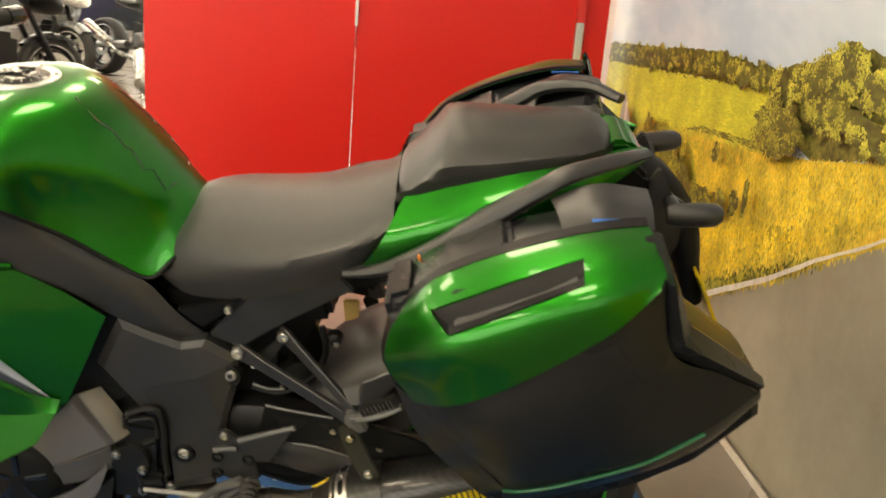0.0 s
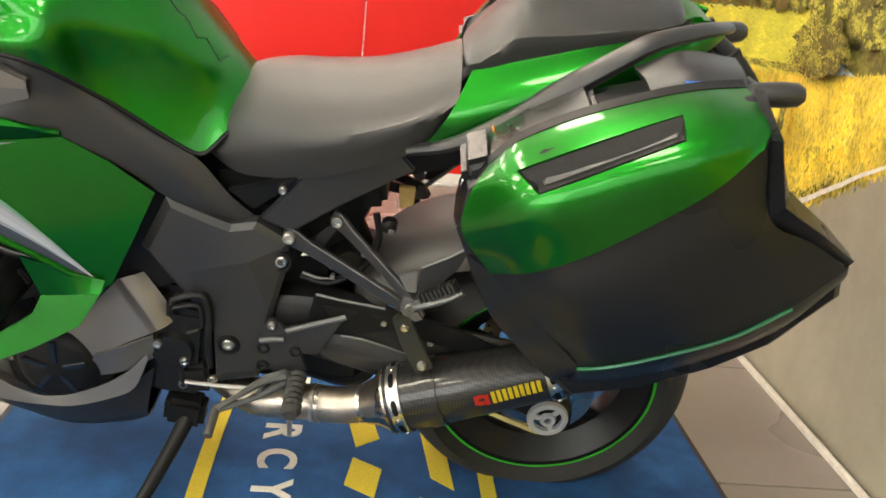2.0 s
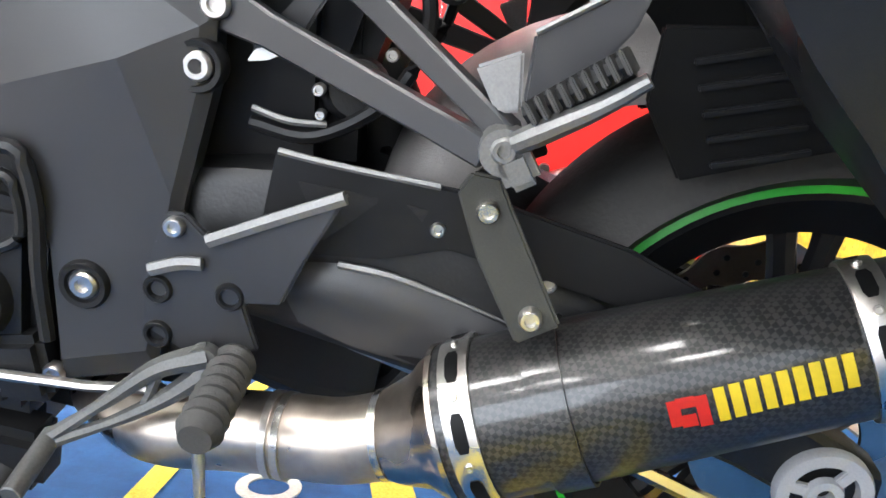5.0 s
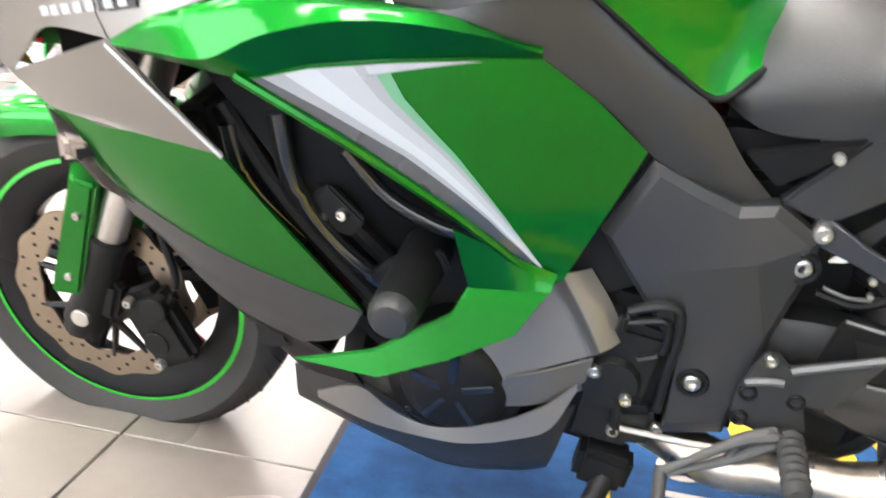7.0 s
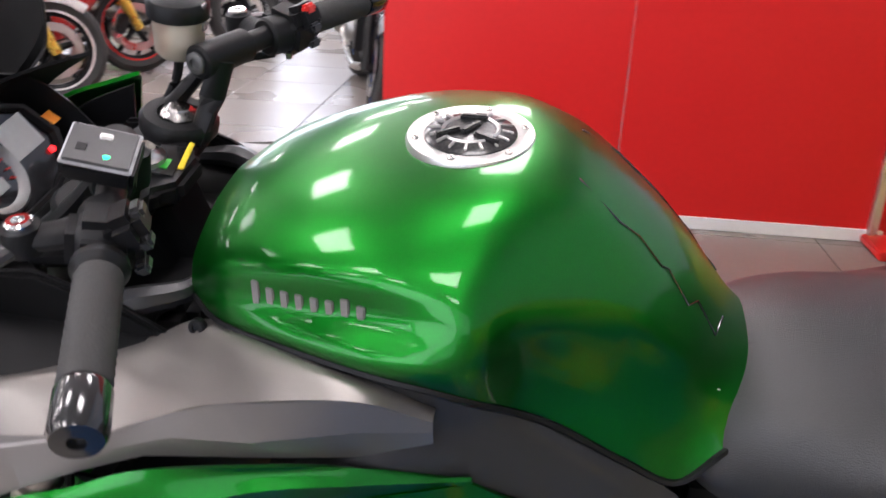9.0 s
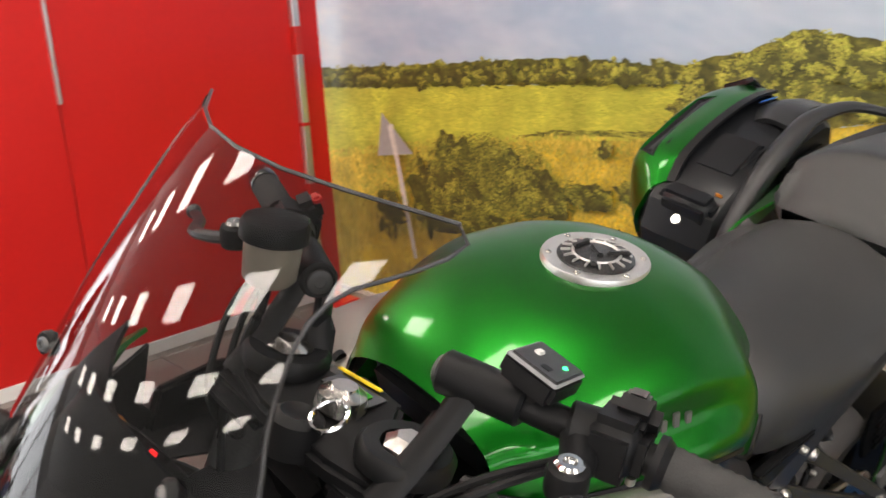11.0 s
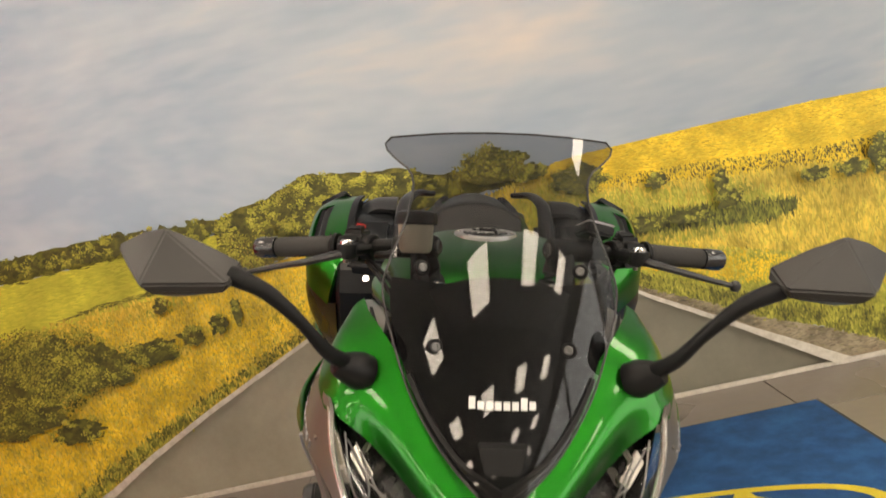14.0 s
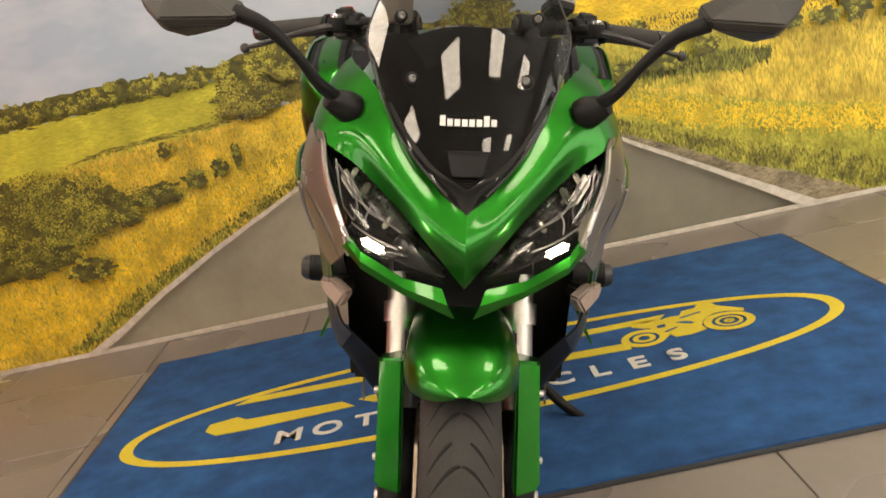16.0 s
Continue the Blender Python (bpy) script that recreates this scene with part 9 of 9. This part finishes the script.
# inner trims and the dark well below the bars
for s in (-1, 1):
    b = bm_new()
    patch(b, [[(-1.392, 0.205, 0.918), (-1.300, 0.246, 0.908), (-1.200, 0.219, 0.910), (-1.108, 0.168, 0.918)],
              [(-1.385, 0.165, 0.948), (-1.295, 0.185, 0.935), (-1.200, 0.160, 0.925), (-1.110, 0.130, 0.922)],
              [(-1.375, 0.118, 0.930), (-1.285, 0.120, 0.915), (-1.200, 0.105, 0.905), (-1.110, 0.095, 0.905)]], 18, 9, 0.004, s)
    part("inner_trim", b, BLACK, bike, "matt black inner fairing trim")
    b = bm_new()
    patch(b, [[(-1.370, 0.150, 0.950), (-1.330, 0.166, 0.980), (-1.268, 0.183, 1.004)], [(-1.365, 0.150, 0.930), (-1.330, 0.170, 0.925), (-1.280, 0.184, 0.920)]], 8, 5, 0.004, s)
    part("inner_wing", b, BLACK, bike)
    b = bm_new()
    tube(b, [mir(q, s) for q in ((-1.180, 0.150, 0.932), (-1.130, 0.140, 0.940), (-1.090, 0.115, 0.938), (-1.085, 0.080, 0.930))], [0.010, 0.014, 0.013, 0.008], 8, 14)
    part("frame_rail", b, GREYPL, bike)
b = bm_new()
box(b, (0.30, 0.23, 0.05), (-1.235, 0, 0.880), (0, -4, 0), 0.015)
box(b, (0.10, 0.10, 0.14), (-1.165, 0, 0.910), (0, -18, 0), 0.02)
part("steering_head", b, BLACK, bike, "black steering head and inner well")
b = bm_new()
lathe(b, [(0, 0.010), (0.010, 0.010), (0.013, 0.004), (0.013, -0.006), (0, -0.006)], (-1.352, -0.128, 0.925), (0.6, -0.3, 0.7), 18)
so = part("power_socket", b, BLACK, bike, "black socket with a lit green ring")
b = bm_new()
lathe(b, [(0.007, 0.0108), (0.010, 0.0108), (0.010, 0.0098), (0.007, 0.0098)], (-1.352, -0.128, 0.925), (0.6, -0.3, 0.7), 18, close=True)
part("lit_ring", b, NEUTRAL, so, "lit green ring")

# ---- other motorcycles in the showroom ----
def paint(name, col, metal=0.2):
    return mat(name, col, 0.28, metal, 1.0, grain=400, var=0.08)


def parked(front, heading, p1, p2, fork, stripe, label, lean=7, naked=False):
    """A parked sports motorcycle; front: where its front wheel stands."""
    h = math.atan2(heading[1], heading[0])
    o = Vector((front[0] - 0.70 * math.cos(h), front[1] - 0.70 * math.sin(h), 0))
    t = thing("motorcycle", label, "motorcycle", pose(o.x, o.y, 0.0, -lean, 0, math.degrees(h)), group="parked motorcycles")
    for nm, x, R, w in (("front_wheel", 0.70, 0.298, 0.12), ("rear_wheel", -0.70, 0.31, 0.18)):
        c = Vector((x, 0, R))
        b = bm_new()
        hh = w / 2
        lathe(b, [(R - 0.085, -hh * 0.7), (R - 0.04, -hh), (R - 0.012, -hh * 0.7), (R, 0), (R - 0.012, hh * 0.7), (R - 0.04, hh), (R - 0.085, hh * 0.7)], c, (0, 1, 0), 48, close=True)
        ty = part(nm, b, RUBBER, t)
        b = bm_new()
        lathe(b, [(R - 0.078, -hh * 0.72), (R - 0.110, -hh * 0.3), (R - 0.110, hh * 0.3), (R - 0.078, hh * 0.72)], c, (0, 1, 0), 48, close=True)
        part("rim", b, RIM, ty)
        for s in (-1, 1):
            b = bm_new()
            lathe(b, [(R - 0.077, s * hh * 0.75), (R - 0.088, s * hh * 0.77), (R - 0.088, s * hh * 0.72), (R - 0.077, s * hh * 0.70)], c, (0, 1, 0), 48, close=True)
            part("rim_stripe", b, stripe, ty)
            b = bm_new()
            dr = 0.155 if x > 0 else 0.11
            lathe(b, [(dr - 0.045, s * 0.062), (dr, s * 0.062), (dr, s * 0.067), (dr - 0.045, s * 0.067)], c, (0, 1, 0), 40, close=True)
            part("brake_disc", b, STEEL, ty)
        for i in range(5):
            b = bm_new()
            a = 2 * math.pi * i / 5 + 0.3
            tube(b, [c + Vector((math.cos(a), 0, math.sin(a))) * 0.02, c + Vector((math.cos(a), 0, math.sin(a))) * (R - 0.10)], [0.022, 0.014], 8)
            part("spoke", b, RIM, ty)
        b = bm_new()
        cyl(b, c + Vector((0, -0.09, 0)), c + Vector((0, 0.09, 0)), 0.03)
        part("hub", b, RIM, ty)
    up = Vector((-0.42, 0, 1)).normalized()
    for s in (-1, 1):
        b = bm_new()
        tube(b, [Vector((0.70, s * 0.10, 0.30)) + up * d for d in (-0.02, 0.26)], 0.030, 14)
        tube(b, [Vector((0.70, s * 0.10, 0.30)) + up * d for d in (0.24, 0.62)], 0.024, 14)
        part("fork_leg", b, fork, t)
        b = bm_new()
        box(b, (0.07, 0.05, 0.13), (0.60, s * 0.085, 0.32), (0, 20, 0), 0.012)
        part("brake_caliper", b, BLACK, t)
        b = bm_new()
        if not naked:
            patch(b, [[(0.66, 0.13, 0.86), (0.45, 0.23, 0.84), (0.20, 0.26, 0.86)], [(0.62, 0.18, 0.72), (0.40, 0.27, 0.66), (0.10, 0.25, 0.66)], [(0.50, 0.20, 0.55), (0.28, 0.26, 0.42), (-0.08, 0.22, 0.38)], [(0.36, 0.12, 0.36), (0.20, 0.17, 0.24), (-0.15, 0.15, 0.24)]], 12, 13, 0.006, s)
            part("side_fairing", b, p1, t)
            b = bm_new()
            patch(b, [[(0.50, 0.215, 0.70), (0.15, 0.262, 0.66)], [(0.36, 0.262, 0.56), (0.05, 0.262, 0.58)]], 8, 6, 0.008, s)
            part("flash", b, p2, t)
        else:
            patch(b, [[(0.50, 0.10, 0.90), (0.25, 0.22, 0.92)], [(0.42, 0.14, 0.74), (0.20, 0.22, 0.70)]], 8, 6, 0.006, s)
            part("tank_shroud", b, p1, t)
        b = bm_new()
        tube(b, [(0.50, s * 0.06, 1.00), (0.42, s * 0.20, 1.02), (0.32, s * 0.36, 1.00)], 0.014, 10, 10)
        br = part("handlebar", b, BLACK, t)
        b = bm_new()
        tube(b, [(0.36, s * 0.28, 1.01), (0.31, s * 0.375, 0.998)], 0.018, 12)
        part("grip", b, GRIP, br)
        b = bm_new()
        tube(b, [(0.52, s * 0.18, 1.02), (0.50, s * 0.30, 1.12)], 0.008, 8)
        box(b, (0.02, 0.13, 0.07), (0.49, s * 0.36, 1.14), (0, 0, -12 * s), 0.008)
        part("mirror", b, BLACK, br)
        b = bm_new()
        tube(b, [(-0.15, s * 0.15, 0.36), (-0.68, s * 0.13, 0.32)], [0.045, 0.03], 10)
        part("swing_arm", b, ALU, t)
    b = bm_new()
    rows = []
    for a in (48, 66, 84, 102, 120, 134):
        tt = radians(180 - a)
        rows.append([(0.70 - math.cos(tt) * (0.322 - q), y, 0.298 + math.sin(tt) * (0.322 - q)) for y, q in ((-0.075, 0.06), (-0.06, 0.012), (0, 0), (0.06, 0.012), (0.075, 0.06))])
    grid_faces(b, [cr([c[j] for c in [cr([r[i] for r in rows], 12) for i in range(5)]], 9) for j in range(12)])
    bmesh.ops.solidify(b, geom=b.faces[:], thickness=0.004)
    part("front_mudguard", b, p1, t)
    # nose, screen, tank, seats, tail
    b = bm_new()
    loft(b, [[(x, math.cos(a) * w, z + math.sin(a) * hgt) for a in (2 * math.pi * i / 16 for i in range(16))] for x, w, hgt, z in ((0.86, 0.03, 0.03, 0.80), (0.80, 0.12, 0.08, 0.83), (0.66, 0.19, 0.12, 0.88), (0.50, 0.20, 0.11, 0.92))], True, 12)
    part("nose", b, p2 if not naked else BLACK, t)
    b = bm_new()
    for s in (-1, 1):
        box(b, (0.05, 0.09, 0.05), (0.80, s * 0.07, 0.82), (20 * s, 30, 20 * s), 0.012)
    tagged(part("headlight", b, CHROME, t), kind="stuff")
    b = bm_new()
    grid_faces(b, [[(0.74 - 0.24 * k / 6 - 0.9 * (0.15 * u / 6) ** 2 * 4, 0.15 * u / 6, 0.93 + 0.20 * k / 6) for u in range(-6, 7)] for k in range(7)])
    part("windscreen", b, SCREEN, t).visible_shadow = False
    b = bm_new()
    loft(b, [[(x, math.cos(a) * w, z + math.sin(a) * hgt) for a in (2 * math.pi * i / 20 for i in range(20))] for x, w, hgt, z in ((0.36, 0.10, 0.06, 0.90), (0.28, 0.17, 0.12, 0.90), (0.12, 0.19, 0.15, 0.89), (-0.05, 0.15, 0.11, 0.86), (-0.14, 0.10, 0.05, 0.82))], True, 16)
    part("fuel_tank", b, p1, t)
    b = bm_new()
    loft(b, [[(x, math.cos(a) * w, z + math.sin(a) * hgt) for a in (2 * math.pi * i / 16 for i in range(16))] for x, w, hgt, z in ((-0.10, 0.09, 0.05, 0.80), (-0.25, 0.14, 0.055, 0.79), (-0.42, 0.15, 0.06, 0.82), (-0.50, 0.11, 0.05, 0.85))], True, 12)
    part("seat", b, VINYL, t)
    b = bm_new()
    loft(b, [[(x, math.cos(a) * w, z + math.sin(a) * hgt) for a in (2 * math.pi * i / 16 for i in range(16))] for x, w, hgt, z in ((-0.42, 0.13, 0.05, 0.86), (-0.60, 0.13, 0.06, 0.91), (-0.80, 0.09, 0.045, 0.96), (-0.92, 0.04, 0.02, 0.97))], True, 12)
    part("tail", b, p1, t)
    b = bm_new()
    box(b, (0.50, 0.30, 0.34), (0.12, 0, 0.46), (0, 6, 0), 0.05)
    eg = part("engine", b, ENGINE, t)
    for s in (-1, 1):
        b = bm_new()
        cyl(b, (0.05, s * 0.14, 0.42), (0.05, s * 0.20, 0.42), 0.085, 0.075, 28, 0.01)
        part("engine_cover", b, ALU, eg)
    b = bm_new()
    tube(b, [(0.34, -0.05, 0.44), (0.36, -0.06, 0.28), (0.10, -0.12, 0.20), (-0.25, -0.16, 0.26), (-0.45, -0.19, 0.36)], 0.024, 12, 30)
    cyl(b, (-0.42, -0.19, 0.35), (-0.80, -0.22, 0.52), 0.055, 0.06, 24, 0.006)
    part("exhaust", b, STEEL, t)
    b = bm_new()
    tube(b, [(0.0, 0.12, 0.26), (-0.03, 0.22, 0.14), (-0.05, 0.30, 0.035)], 0.012, 10, 8)
    part("side_stand", b, BLACK, t)
    return t


P_BLUE, P_DBLUE, P_RED, P_WHITE = paint("bike_blue", (0.010, 0.16, 0.60)), paint("bike_dark_blue", (0.010, 0.025, 0.16)), paint("bike_red", (0.55, 0.012, 0.010)), paint("bike_white", (0.72, 0.72, 0.70))
P_BLACK, P_LIME, P_PURPLE, P_GREY = paint("bike_black", (0.014, 0.014, 0.016)), paint("bike_lime", (0.10, 0.55, 0.02)), paint("bike_purple", (0.09, 0.03, 0.30)), paint("bike_grey", (0.30, 0.30, 0.31), 0.6)
GOLD, LIMEST = mat("gold_fork", (0.75, 0.48, 0.08), 0.3, 0.9, grain=200, var=0.1), mat("rim_yellow_tape", (0.62, 0.75, 0.05), 0.4, grain=200, var=0.1)
AIM = (0.78, 0.62)
parked((-3.47, 2.16), AIM, P_BLUE, P_DBLUE, STEEL, LIMEST, "blue sports motorcycle with yellow rim stripes")
parked((-3.44, 3.72), AIM, P_WHITE, P_DBLUE, GOLD, P_WHITE, "white sports motorcycle with golden fork")
parked((-3.42, 4.75), AIM, P_RED, P_WHITE, GOLD, P_RED, "red and white sports motorcycle with golden fork")
parked((-4.05, 6.35), AIM, P_RED, P_BLACK, BLACK, P_RED, "red and black sports motorcycle on its stand")
parked((-3.00, 5.75), (0.60, 0.80), P_BLACK, P_GREY, BLACK, P_GREY, "black unfaired motorcycle with grey rims", naked=True)
parked((-3.45, 7.35), (0.90, -0.45), P_GREY, P_WHITE, BLACK, P_WHITE, "silver-grey sports motorcycle with white rim stripes")
parked((-4.85, 8.30), (0.90, -0.45), P_LIME, P_BLACK, BLACK, P_LIME, "lime green and black sports motorcycle")
parked((-4.10, 8.05), (0.90, -0.45), P_PURPLE, P_RED, BLACK, P_PURPLE, "purple and red sports motorcycle")
parked((-2.35, 7.70), (0.80, -0.60), P_BLACK, P_GREY, BLACK, P_GREY, "black unfaired motorcycle beside the display board", naked=True)
parked((-1.62, 3.78), (0.25, -0.97), P_GREY, P_WHITE, BLACK, P_BLUE, "grey and white touring motorcycle behind the board", naked=True)

# ---- floor tiles ----
b = bm_new()
box(b, (0.596, 0.596, 0.010), (0, 0, -0.005), bev=0.0015, seg=1)
tile_me = bpy.data.meshes.new("tile")
b.to_mesh(tile_me)
b.free()
tile_me.materials.append(TILE)
b = bm_new()
box(b, (0.434, 0.596, 0.010), (0, 0, -0.005), bev=0.0015, seg=1)
cut_me = bpy.data.meshes.new("cut_tile")
b.to_mesh(cut_me)
b.free()
cut_me.materials.append(TILE)
for i in range(-7, 5):
    for j in range(-5, 16):
        x, y = -2.02 + 0.6 * i + 0.3, -0.06 + 0.6 * j + 0.3
        if x + 0.3 > MUR:
            x = 0.60
        ob = new("tile", tile_me if x < 0.5 else cut_me)
        ob.parent = floor
        ob.location = (x, y, 0.0)
